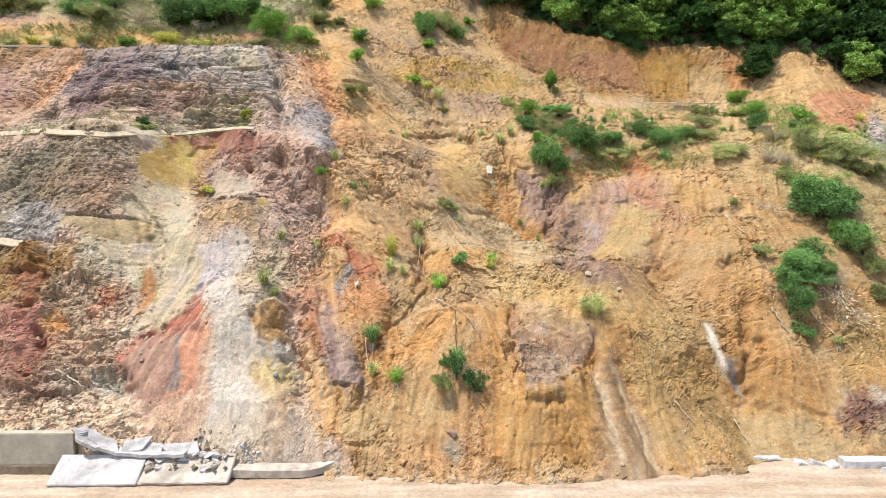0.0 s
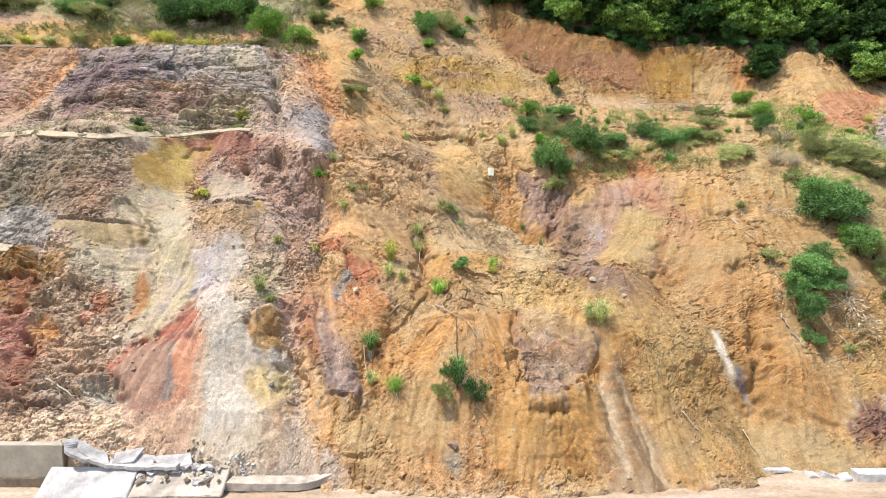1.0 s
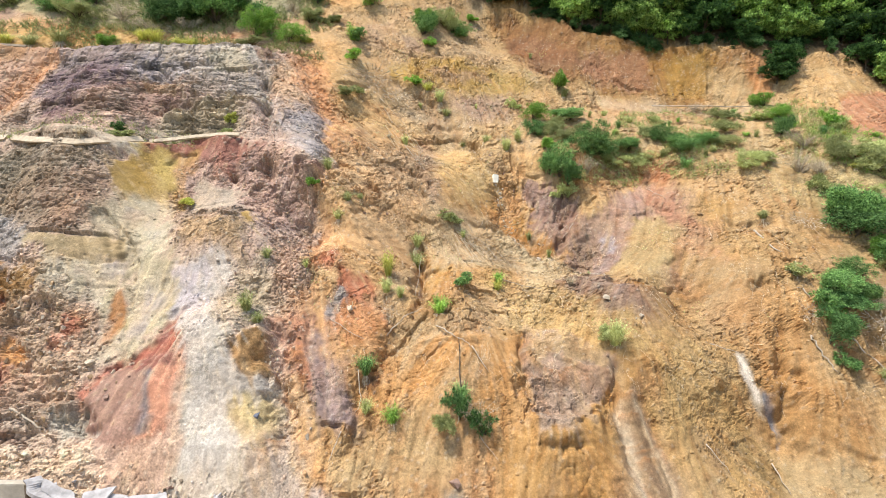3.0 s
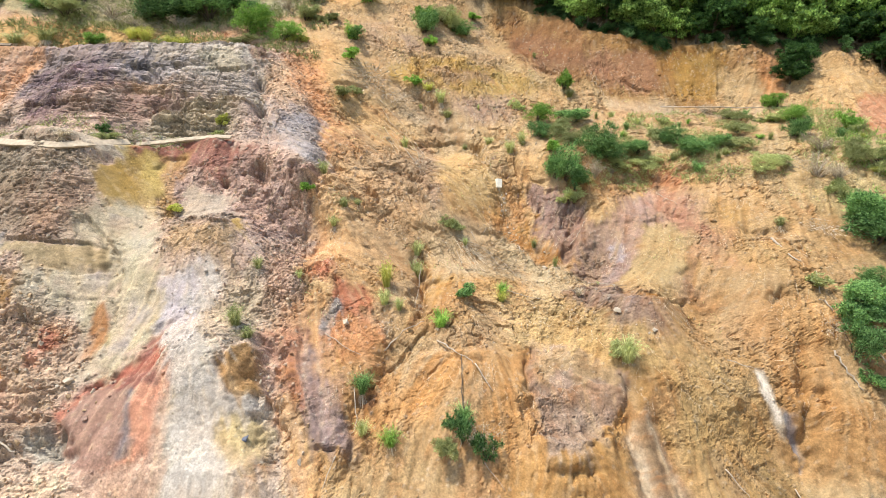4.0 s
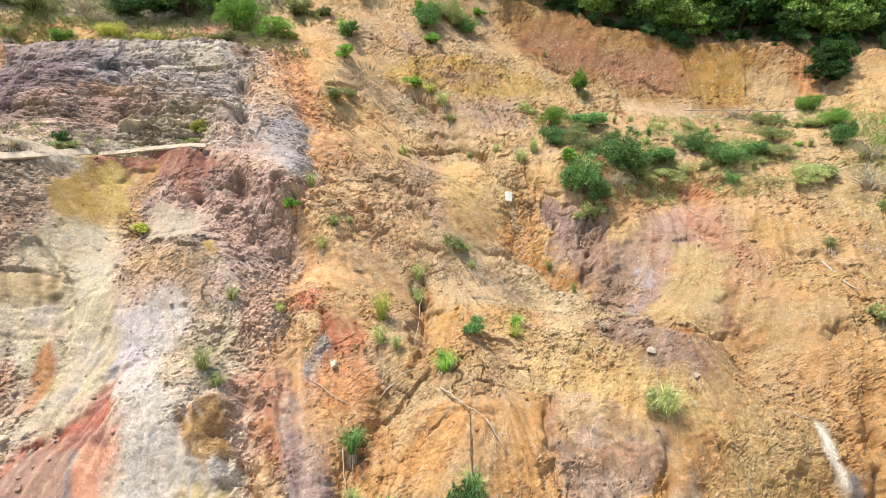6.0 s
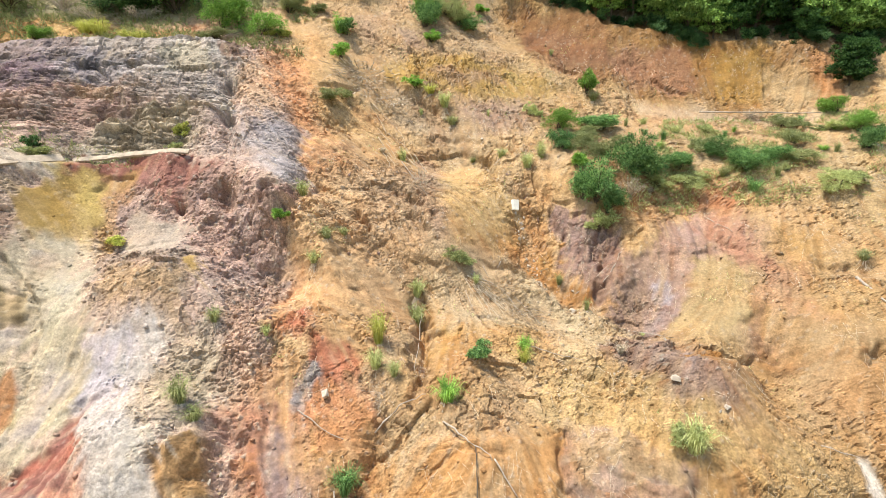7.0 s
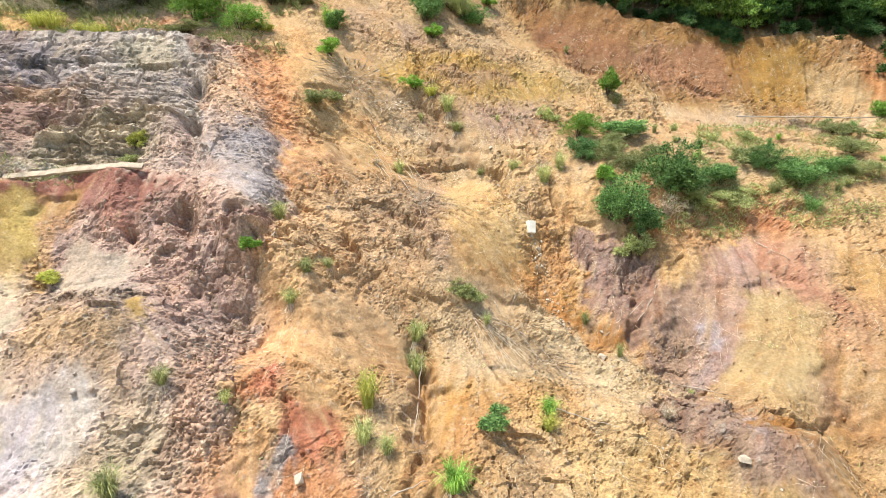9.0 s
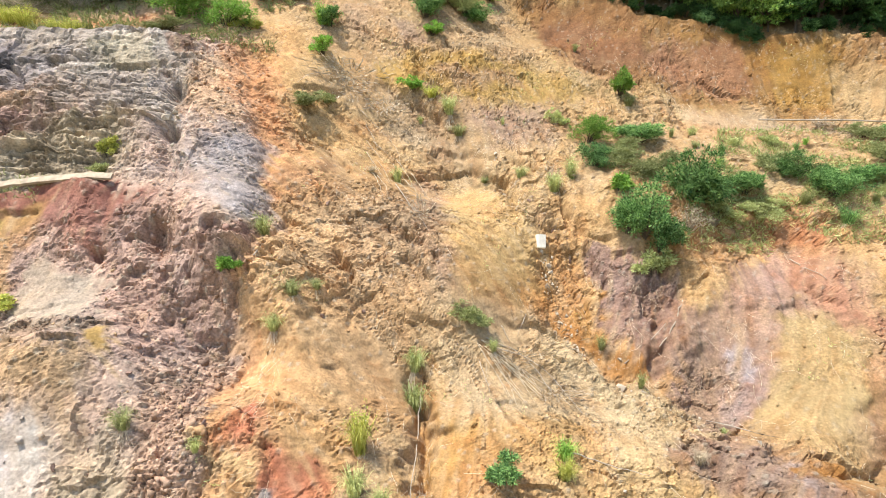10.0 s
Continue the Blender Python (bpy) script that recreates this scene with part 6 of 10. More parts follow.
lay(tone(208, 170, 116), [(13.0, 22.0), (14.1, 22.2), (14.6, 20.9), (14.6, 20.2), (13.8, 17.8), (12.6, 16.2), (9.9, 15.9), (11.0, 17.2), (11.9, 18.1), (12.0, 19.5)], 0.25, 0.7, wander=0.6, grit=0.6, rubble=0.1)
lay(tone(184, 140, 126), [(13.8, 25.6), (15.3, 25.4), (14.4, 23.0), (13.0, 23.0)], 0.25, 0.75)
band(tone(170, 108, 92), [(14.7, 24.3), (14.8, 23.0), (15.6, 22.2), (16.0, 21.0)], 0.5, 0.25, 0.75)
lay(tone(176, 148, 132), [(7.0, 16.1), (9.2, 16.1), (10.6, 15.2), (10.0, 14.0), (9.3, 13.7), (8.2, 14.3), (7.3, 15.1)], 0.3, 0.7, grit=1.4)
lay(tone(206, 198, 204), [(9.8, 14.7), (10.7, 14.9), (10.0, 14.0), (9.3, 13.9)], 0.15, 0.7)
lay(tone(176, 118, 50), [(11.1, 15.1), (11.9, 15.3), (12.0, 14.7), (11.7, 13.6), (10.7, 13.7), (10.6, 14.4)], 0.12, 0.9)
lay(tone(166, 134, 120), [(6.5, 25.4), (7.9, 25.2), (8.6, 24.3), (8.5, 22.8), (6.2, 22.7), (6.1, 24.7)], 0.15, 0.85)
scar([(8.8, 16.2), (10.2, 16.9), (10.7, 16.6)], 0.4, 0.3)
scar([(10.8, 15.2), (11.8, 15.4), (12.6, 15.0), (12.6, 14.1)], 0.3, 0.5)
scar([(7.6, 15.2), (8.4, 15.1)], 0.3, 0.3)
scar([(7.6, 14.6), (8.7, 14.4)], 0.3, 0.3)
scar([(9.4, 15.4), (10.6, 15.6)], 0.3, 0.3)
scar([(14.6, 24.0), (14.9, 23.1), (15.6, 22.4)], 0.25, 0.3)
scar([(14.9, 21.4), (15.6, 21.2)], 0.3, 0.3)
scar([(14.7, 20.0), (15.3, 19.8)], 0.25, 0.3)
scar([(9.9, 25.4), (11.5, 25.1), (13.8, 25.6)], 0.2, 0.3)
scar([(11.1, 26.0), (12.9, 26.0)], 0.2, 0.3)
scar([(12.9, 22.0), (14.0, 22.3), (14.5, 21.1)], 0.3, 0.4)
scar([(7.5, 19.9), (8.2, 20.5), (8.7, 21.0)], 0.35, 0.3)
scar([(10.1, 20.8), (10.0, 19.8)], 0.3, 0.3)
scar([(2.3, 31.2), (3.4, 29.6), (4.5, 29.9)], 0.35, 0.4)
scar([(4.7, 28.8), (5.3, 28.0), (5.7, 26.9)], 0.3, 0.3)
scar([(1.2, 28.4), (2.6, 28.9)], 0.2, 0.3)
scar([(6.0, 26.0), (7.5, 25.7)], 0.3, 0.3)
scar([(6.5, 24.7), (6.7, 24.0)], 0.3, 0.3)
scar([(0.9, 17.7), (1.8, 17.9), (3.0, 17.6)], 0.3, 0.35)
scar([(-0.3, 16.5), (0.6, 16.5)], 0.25, 0.3)
scar([(5.8, 17.0), (6.6, 16.6)], 0.25, 0.25)
scar([(6.8, 16.0), (7.4, 16.1)], 0.25, 0.25)
scar([(7.9, 21.1), (8.5, 20.5)], 0.3, 0.3)

# mauve rubble under the shelf, with a pale flat bed and darker bands in it
lay(tone(172, 138, 122), [(-13.8, 22.5), (-13.3, 23.9), (-12.6, 24.7), (-10.8, 24.8), (-9.7, 23.2), (-8.0, 23.8), (-7.5, 20.8), (-8.5, 19.1), (-11.1, 17.8), (-12.2, 19.9)], 0.3, 0.75, grit=1.3, rubble=0.8)
lay(tone(182, 150, 136), [(-17.1, 22.5), (-13.7, 22.6), (-12.7, 20.8), (-11.1, 17.8), (-14.4, 17.5), (-16.1, 20.2)], 0.3, 0.6, grit=1.2, rubble=0.6)
lay(tone(180, 160, 138), [(-15.4, 21.7), (-13.9, 22.3), (-12.7, 20.8), (-12.2, 19.3), (-13.9, 19.1), (-15.4, 19.9)], 0.15, 0.85, grit=0.4, rubble=0.1)
lay(tone(164, 132, 70), [(-17.4, 20.9), (-16.7, 20.7), (-15.9, 19.7), (-16.7, 19.3)], 0.2, 0.8)
lay(tone(138, 114, 92), [(-16.0, 19.8), (-12.0, 19.0), (-11.9, 18.4), (-15.5, 18.8)], 0.15, 0.75, rubble=0.9)
lay(tone(176, 140, 74), [(-12.2, 18.5), (-11.7, 18.6), (-11.4, 18.0), (-11.6, 17.6), (-11.8, 17.8)], 0.06, 0.9, wander=0.3, grit=0.3, rubble=0)
lay(tone(150, 98, 84), [(-17.7, 24.5), (-13.2, 25.0), (-13.3, 23.9), (-13.8, 22.7), (-15.2, 22.8), (-16.4, 24.1), (-17.6, 23.9)], 0.2, 0.6)
lay(tone(164, 122, 104), [(-9.8, 23.1), (-8.0, 23.5), (-7.9, 22.5), (-9.2, 22.0)], 0.15, 0.7)
lay(tone(186, 172, 166), [(-11.1, 27.3), (-8.6, 29.2), (-8.0, 25.3), (-8.6, 23.5), (-9.8, 24.0)], 0.2, 0.6)
scar([(-9.8, 23.3), (-8.5, 22.3), (-8.0, 23.8)], 0.4, 0.35)
scar([(-14.0, 22.5), (-13.3, 22.5)], 0.5, 0.25)
scar([(-11.9, 23.8), (-11.1, 23.4)], 0.5, 0.25)
scar([(-11.2, 21.7), (-10.7, 20.9)], -0.45, 0.25)
scar([(-10.4, 19.8), (-9.9, 19.7)], 0.5, 0.25)
scar([(-10.0, 21.7), (-9.7, 21.0)], -0.4, 0.25)
scar([(-12.4, 21.5), (-11.6, 21.4)], 0.35, 0.3)
scar([(-17.7, 24.1), (-17.6, 23.9)], 0.4, 0.2)
scar([(-12.5, 19.9), (-11.6, 19.7)], 0.3, 0.25)
# the bedded block: slate, brown cover, open clefts
lay(tone(150, 138, 136), [(-25.0, 35.5), (-18.9, 33.8), (-18.8, 31.9), (-22.5, 30.9)], 0.2, 0.6)
lay(tone(142, 114, 86), [(-22.5, 30.8), (-18.9, 31.0), (-18.0, 29.9), (-22.1, 30.0)], 0.15, 0.7)
lay(tone(176, 162, 132), [(-18.7, 35.3), (-14.9, 35.3), (-14.4, 33.6), (-17.4, 32.7)], 0.25, 0.6)
lay(tone(146, 112, 100), [(-22.1, 30.0), (-17.9, 29.6), (-18.2, 28.7), (-21.2, 28.0)], 0.3, 0.6)
lay(tone(152, 134, 108), [(-18.2, 29.1), (-16.0, 28.9), (-15.7, 26.9), (-18.3, 27.2)], 0.3, 0.5)
lay(tone(172, 146, 134), [(-14.6, 28.8), (-12.5, 29.4), (-10.8, 25.7), (-14.1, 25.4)], 0.3, 0.5)
scar([(-21.9, 33.7), (-20.9, 32.5), (-20.4, 31.7)], 0.7, 0.2)
scar([(-18.9, 31.7), (-18.3, 31.1)], 0.7, 0.2)
scar([(-19.1, 33.5), (-18.8, 32.7)], 0.7, 0.2)
scar([(-18.1, 32.4), (-17.3, 31.0)], 0.7, 0.2)
scar([(-13.7, 32.4), (-13.3, 32.7)], 0.7, 0.2)
scar([(-12.9, 29.4), (-12.7, 29.1), (-12.3, 28.8)], 0.7, 0.2)
scar([(-21.7, 31.7), (-20.8, 31.6)], 0.7, 0.2)
scar([(-19.6, 28.3), (-18.6, 28.4)], 0.7, 0.2)
scar([(-17.8, 27.7), (-17.2, 28.0)], 0.7, 0.2)
scar([(-16.7, 33.1), (-14.6, 33.4)], 0.7, 0.2)
scar([(-18.4, 33.7), (-18.1, 32.9)], 0.7, 0.2)
scar([(-15.4, 26.5), (-14.6, 26.4)], 0.7, 0.2)
scar([(-20.6, 33.5), (-20.1, 32.6)], 0.7, 0.2)
scar([(-21.4, 28.4), (-21.1, 28.0)], 0.7, 0.2)
# about the hanging roots and the brow
lay(tone(196, 154, 106), [(-7.7, 19.2), (-6.1, 19.0), (-4.3, 16.5), (-5.1, 15.7), (-7.0, 17.1)], 0.4, 0.85, grit=0.8)
lay(tone(150, 136, 132), [(-6.1, 13.5), (-5.5, 13.7), (-5.2, 13.4), (-5.2, 12.9), (-6.1, 12.9)], 0.1, 0.9, grit=0.8, rubble=0.3)
lay(tone(208, 164, 112), [(-7.3, 14.8), (-6.4, 15.0), (-6.3, 14.0), (-7.2, 13.8)], 0.2, 0.7)
lay(tone(214, 184, 138), [(-1.1, 20.3), (4.8, 21.4), (4.2, 17.7), (-0.4, 17.1)], 0.4, 0.55)
lay(tone(206, 160, 92), [(-1.1, 17.5), (3.9, 17.1), (3.5, 14.9), (-0.8, 15.2)], 0.4, 0.45)
lay(tone(192, 134, 80), [(9.6, 27.0), (16.6, 27.8), (15.9, 26.1), (11.5, 24.3), (9.5, 24.7)], 0.3, 0.65, grit=1.2)
lay(tone(206, 168, 112), [(-0.3, 33.7), (3.7, 32.8), (3.8, 27.2), (1.2, 24.0), (-0.9, 24.6)], 0.5, 0.5)
lay(tone(156, 128, 112), [(7.4, 16.4), (10.0, 15.7), (10.9, 14.0), (10.9, 12.1), (9.5, 12.2), (8.6, 13.3), (6.6, 15.1)], 0.25, 0.6, grit=1.4, rubble=0.6)

# the scarp under the forest: maroon, gold and pale runs
lay(tone(164, 112, 82), [(12.8, 44.0), (19.0, 43.5), (19.1, 39.1), (13.8, 39.9)], 0.3, 0.65)
lay(tone(178, 132, 58), [(20.4, 42.5), (24.9, 44.0), (24.5, 38.4), (20.5, 38.5)], 0.3, 0.7)
lay(tone(204, 168, 116), [(24.7, 41.6), (27.4, 41.4), (26.8, 36.6), (23.5, 37.3)], 0.3, 0.65)
lay(tone(190, 128, 76), [(27.8, 41.4), (30.2, 42.1), (28.2, 37.0), (26.9, 36.9)], 0.25, 0.7)
lay(tone(204, 160, 104), [(32.1, 40.9), (37.6, 41.7), (33.2, 35.5), (28.8, 34.4)], 0.3, 0.6)
lay(tone(192, 132, 94), [(33.0, 35.0), (38.2, 35.8), (32.9, 28.3), (29.8, 28.9)], 0.3, 0.8)
lay(tone(202, 156, 104), [(11.1, 36.9), (29.5, 33.2), (29.6, 28.4), (26.1, 23.2), (9.2, 25.2)], 0.6, 0.45)
scar([(24.5, 41.8), (23.9, 38.0)], -0.3, 0.5)
scar([(19.6, 42.6), (20.3, 38.5)], -0.3, 0.5)
scar([(29.5, 41.4), (26.8, 36.9)], 0.3, 0.5)
scar([(15.5, 40.7), (18.3, 39.1)], 0.35, 0.4)
# the purple block runs down to its broken lip
lay(tone(206, 150, 88), [(2.9, 11.3), (4.3, 11.4), (4.1, 9.1), (4.5, 6.2), (5.0, 5.3), (4.1, 5.1), (2.8, 6.8)], 0.15, 0.8)
lay(tone(204, 152, 88), [(9.0, 10.6), (9.9, 9.2), (9.0, 6.7), (6.6, 5.1), (6.2, 5.5), (7.9, 7.3), (8.8, 8.8)], 0.15, 0.8)
lay(tone(178, 146, 122), [(4.3, 11.7), (6.7, 10.8), (8.9, 9.6), (8.3, 8.0), (7.6, 6.8), (6.1, 5.5), (4.9, 5.4), (4.4, 6.9), (4.0, 9.3)], 0.1, 0.85, wander=0.4, grit=0.9)
lay(tone(186, 160, 140), [(4.3, 6.7), (5.9, 5.6), (6.7, 5.9), (6.2, 5.1), (4.6, 5.0), (4.2, 5.7)], 0.1, 0.7)
scar([(6.2, 5.4), (7.0, 6.1), (7.9, 6.7)], 0.4, 0.3)
scar([(3.9, 9.0), (4.3, 6.9)], -0.15, 0.3)
# a thin slate tail below the white vein, tan earth about it
lay(tone(202, 150, 90), [(16.3, 9.4), (18.3, 9.4), (18.0, 6.9), (17.0, 6.0), (16.1, 6.7), (16.8, 7.8)], 0.15, 0.85)
lay(tone(200, 152, 92), [(14.5, 9.1), (15.6, 9.0), (16.3, 7.5), (16.6, 6.5), (15.5, 6.6)], 0.2, 0.7)
lay(tone(204, 152, 92), [(16.9, 9.0), (18.4, 9.2), (18.3, 6.3), (17.0, 5.6), (16.9, 6.4), (17.5, 6.6), (17.2, 7.6)], 0.12, 0.95, wander=0.3, grit=0.8)
lay(tone(204, 152, 92), [(16.2, 7.5), (16.7, 7.6), (17.3, 6.6), (17.0, 5.7), (16.0, 6.2)], 0.12, 0.9, wander=0.3, grit=0.8)
band(tone(150, 146, 148), [(16.6, 8.4), (16.9, 7.6), (17.4, 6.6)], 0.36, 0.06, 0.9, wander=0.2, grit=0.6, rubble=0.1)
# the purple ridge beside the gully, its brick flank and the pale rib
lay(tone(168, 112, 82), [(-8.2, 12.2), (-7.3, 12.7), (-6.8, 10.1), (-5.5, 7.2), (-6.6, 7.4), (-7.8, 9.4)], 0.15, 0.8, grit=0.8)
lay(tone(206, 164, 122), [(-8.2, 9.1), (-7.5, 8.8), (-6.3, 5.4), (-5.7, 4.3), (-6.4, 4.4), (-7.7, 7.2)], 0.12, 0.8, grit=0.5)
lay(tone(144, 120, 112), [(-7.4, 12.1), (-6.5, 10.8), (-5.4, 8.7), (-4.4, 7.2), (-4.4, 6.2), (-5.3, 5.7), (-6.0, 7.2), (-7.0, 9.7)], 0.12, 0.85, wander=0.5, grit=0.8)
lay(tone(208, 150, 88), [(-4.6, 13.0), (-2.6, 11.4), (-3.1, 8.8), (-4.2, 7.5), (-5.5, 9.1), (-6.3, 10.9)], 0.3, 0.5)
lay(tone(176, 146, 136), [(-6.5, 8.1), (-5.2, 7.1), (-4.6, 6.2), (-5.4, 6.0)], 0.15, 0.6)
scar([(-7.5, 12.3), (-6.9, 9.7), (-5.4, 6.0)], -0.25, 0.4)
scar([(-8.2, 8.9), (-6.5, 4.6)], 0.2, 0.3)
scar([(-5.4, 5.5), (-5.0, 4.2)], 0.2, 0.3)

# crags and benches of the rocky end, low down
lay(tone(162, 152, 148), [(-28.2, 17.9), (-23.8, 17.1), (-23.3, 14.7), (-26.5, 14.8)], 0.2, 0.65, rubble=0.5)
lay(tone(166, 144, 106), [(-23.9, 16.4), (-20.2, 16.7), (-18.6, 16.8), (-18.0, 15.4), (-20.1, 15.4), (-23.6, 15.6)], 0.12, 0.8, wander=0.6, grit=0.5, rubble=0.1)
lay(tone(196, 178, 150), [(-21.7, 14.8), (-17.9, 14.9), (-17.9, 13.4), (-21.1, 12.0)], 0.25, 0.6)
lay(tone(136, 98, 52), [(-25.9, 14.1), (-25.5, 15.1), (-22.5, 14.2), (-21.4, 12.7), (-23.1, 12.8), (-23.6, 12.3), (-25.2, 12.4)], 0.15, 0.8, wander=0.6, grit=0.9, rubble=0.2)
lay(tone(150, 124, 100), [(-23.2, 12.6), (-20.3, 12.4), (-19.5, 11.1), (-19.7, 9.1), (-21.7, 9.1)], 0.3, 0.6, grit=1.4, rubble=1.1)
lay(tone(158, 98, 72), [(-25.2, 12.2), (-23.1, 12.2), (-22.5, 10.3), (-24.4, 10.4)], 0.2, 0.7)
lay(tone(184, 118, 106), [(-24.4, 10.3), (-22.1, 10.0), (-22.1, 8.8), (-23.7, 8.6)], 0.2, 0.65)
lay(tone(172, 104, 84), [(-20.1, 11.1), (-19.1, 11.1), (-19.1, 10.0), (-19.7, 10.1)], 0.12, 0.8)
lay(tone(180, 150, 120), [(-16.1, 18.8), (-11.7, 17.4), (-11.4, 15.4), (-14.7, 15.5)], 0.3, 0.75, rubble=0.5)
scar([(-25.9, 14.2), (-24.5, 14.0)], 0.7, 0.3)
scar([(-25.6, 15.2), (-22.5, 14.3), (-22.0, 13.8)], 0.4, 0.3)
scar([(-23.9, 16.5), (-20.2, 16.7), (-18.5, 16.7)], 0.4, 0.35)
scar([(-24.2, 12.8), (-23.1, 12.8)], 0.5, 0.3)
scar([(-21.3, 12.3), (-20.7, 12.2)], 0.6, 0.25)
scar([(-23.5, 12.3), (-22.7, 10.6)], -0.45, 0.3)
scar([(-25.2, 12.3), (-23.7, 12.2)], 0.5, 0.35)
scar([(-22.3, 10.9), (-20.9, 10.6)], 0.45, 0.3)
scar([(-20.2, 9.9), (-19.3, 9.9)], 0.45, 0.3)
scar([(-22.1, 13.8), (-21.3, 13.9)], 0.4, 0.25)
scar([(-24.4, 10.4), (-22.8, 10.5)], 0.45, 0.3)
scar([(-21.8, 9.5), (-20.5, 9.4)], 0.4, 0.3)
# the maroon wedge: red edge, grey-brown core, pink foot
lay(tone(188, 158, 132), [(-22.2, 9.8), (-18.3, 10.3), (-17.7, 7.4), (-19.4, 6.4), (-21.4, 7.5)], 0.3, 0.5, grit=1.4, rubble=0.9)
lay(tone(200, 136, 72), [(-22.0, 9.4), (-21.5, 9.8), (-21.0, 8.5), (-21.6, 8.4)], 0.12, 0.8)
lay(tone(176, 110, 98), [(-24.2, 9.9), (-22.2, 9.8), (-21.8, 7.8), (-23.0, 7.0)], 0.3, 0.5)
lay(tone(134, 108, 90), [(-22.7, 6.3), (-19.6, 6.2), (-20.1, 5.3), (-22.2, 4.8)], 0.2, 0.7, grit=1.2)
lay(tone(188, 178, 162), [(-18.4, 6.3), (-17.5, 6.9), (-16.6, 5.0), (-18.0, 5.2)], 0.2, 0.75, rubble=0.4)
lay(tone(212, 172, 148), [(-16.4, 4.8), (-13.9, 5.2), (-12.6, 6.4), (-12.1, 4.1), (-14.7, 3.2)], 0.25, 0.75, grit=0.6, rubble=0.2)
lay(tone(204, 140, 110), [(-14.3, 8.3), (-12.8, 8.8), (-12.7, 6.8), (-13.9, 5.3)], 0.15, 0.75, grit=0.5)
lay(tone(154, 118, 102), [(-17.4, 7.7), (-16.1, 8.3), (-14.2, 7.9), (-13.8, 5.5), (-15.6, 5.0), (-16.4, 4.8)], 0.12, 0.8, grit=0.5)
band(tone(116, 106, 108), [(-14.4, 8.0), (-14.1, 7.0), (-14.1, 5.6)], 0.35, 0.12, 0.8, wander=0.4)
band(tone(164, 88, 68), [(-13.3, 9.7), (-15.1, 9.3), (-16.7, 8.4), (-17.3, 7.4)], 0.5, 0.15, 0.75, wander=0.4)
scar([(-22.6, 6.3), (-19.6, 6.2), (-18.4, 5.5)], 0.5, 0.4)
scar([(-22.8, 8.8), (-21.9, 8.6)], 0.5, 0.3)
scar([(-20.9, 7.8), (-19.8, 7.7)], 0.45, 0.3)
scar([(-19.5, 8.8), (-18.6, 8.6)], 0.4, 0.3)
scar([(-17.3, 6.7), (-16.5, 4.9)], -0.4, 0.4)
scar([(-20.6, 9.5), (-19.8, 9.3)], 0.4, 0.25)
scar([(-22.4, 8.0), (-21.4, 7.2)], -0.4, 0.3)
# the yellow bed and the brown ground by it
lay(tone(164, 130, 66), [(-20.8, 21.1), (-20.0, 22.8), (-18.9, 23.7), (-18.0, 20.7), (-19.6, 20.0), (-20.3, 20.0)], 0.1, 0.7, wander=0.5, grit=0.3, rubble=0)
lay(tone(192, 160, 88), [(-18.9, 23.7), (-18.1, 24.3), (-17.3, 21.2), (-18.0, 20.6)], 0.1, 0.75, wander=0.5, grit=0.3, rubble=0)
lay(tone(176, 130, 84), [(-17.7, 23.8), (-15.7, 24.1), (-15.9, 22.2), (-16.6, 21.1)], 0.15, 0.7)
lay(tone(170, 140, 104), [(-15.9, 18.9), (-11.7, 17.9), (-11.7, 16.3), (-14.8, 16.2)], 0.2, 0.8, grit=1.2)
lay(tone(148, 126, 92), [(-23.1, 16.5), (-21.1, 16.7), (-18.7, 16.8), (-18.1, 15.4), (-19.7, 15.4), (-22.5, 15.1)], 0.15, 0.6, wander=0.6, grit=0.6)
lay(tone(196, 158, 110), [(4.4, 11.1), (9.0, 10.3), (8.1, 8.9), (6.2, 9.2), (4.5, 9.1)], 0.15, 0.8, grit=1.2, rubble=0.3)

# mauve and rust beds beyond the gully, slate by the red point
lay(tone(186, 148, 128), [(12.0, 24.9), (15.1, 25.1), (13.9, 22.9), (11.6, 21.2)], 0.3, 0.7)
lay(tone(192, 138, 106), [(14.9, 25.2), (16.7, 23.9), (16.5, 20.0), (15.4, 21.4), (14.2, 22.8)], 0.25, 0.75)
lay(tone(190, 116, 76), [(14.8, 27.5), (17.1, 26.6), (16.2, 25.2), (14.6, 26.0)], 0.25, 0.7)
lay(tone(206, 152, 118), [(15.1, 19.9), (17.7, 20.4), (16.9, 17.1), (15.0, 17.7)], 0.4, 0.55, grit=0.6)
lay(tone(200, 150, 80), [(17.9, 23.1), (19.9, 23.2), (19.4, 20.9), (17.6, 20.7)], 0.4, 0.55, grit=0.6)
lay(tone(204, 152, 98), [(-7.4, 13.8), (-6.3, 13.7), (-6.1, 11.7), (-6.9, 11.7)], 0.2, 0.85)
lay(tone(204, 138, 92), [(-5.9, 12.5), (-4.6, 12.8), (-4.4, 11.3), (-5.8, 11.3)], 0.3, 0.7)
lay(tone(158, 144, 134), [(-6.1, 13.5), (-5.4, 13.7), (-5.2, 13.1), (-5.5, 12.5), (-6.0, 12.6)], 0.08, 0.9, grit=1.2, rubble=0.5)
lay(tone(196, 176, 176), [(-14.7, 14.1), (-13.5, 14.0), (-12.6, 12.2), (-14.0, 12.2)], 0.3, 0.6, grit=0.9)
lay(tone(176, 144, 96), [(-15.2, 13.0), (-14.4, 12.8), (-14.1, 11.7), (-14.3, 11.6)], 0.2, 0.6)

# paler runs of the middle slope
lay(tone(218, 174, 108), [(-0.6, 29.6), (2.3, 30.0), (3.4, 26.4), (3.8, 23.6), (1.2, 23.0), (-0.2, 24.8)], 0.35, 0.6, grit=0.6)
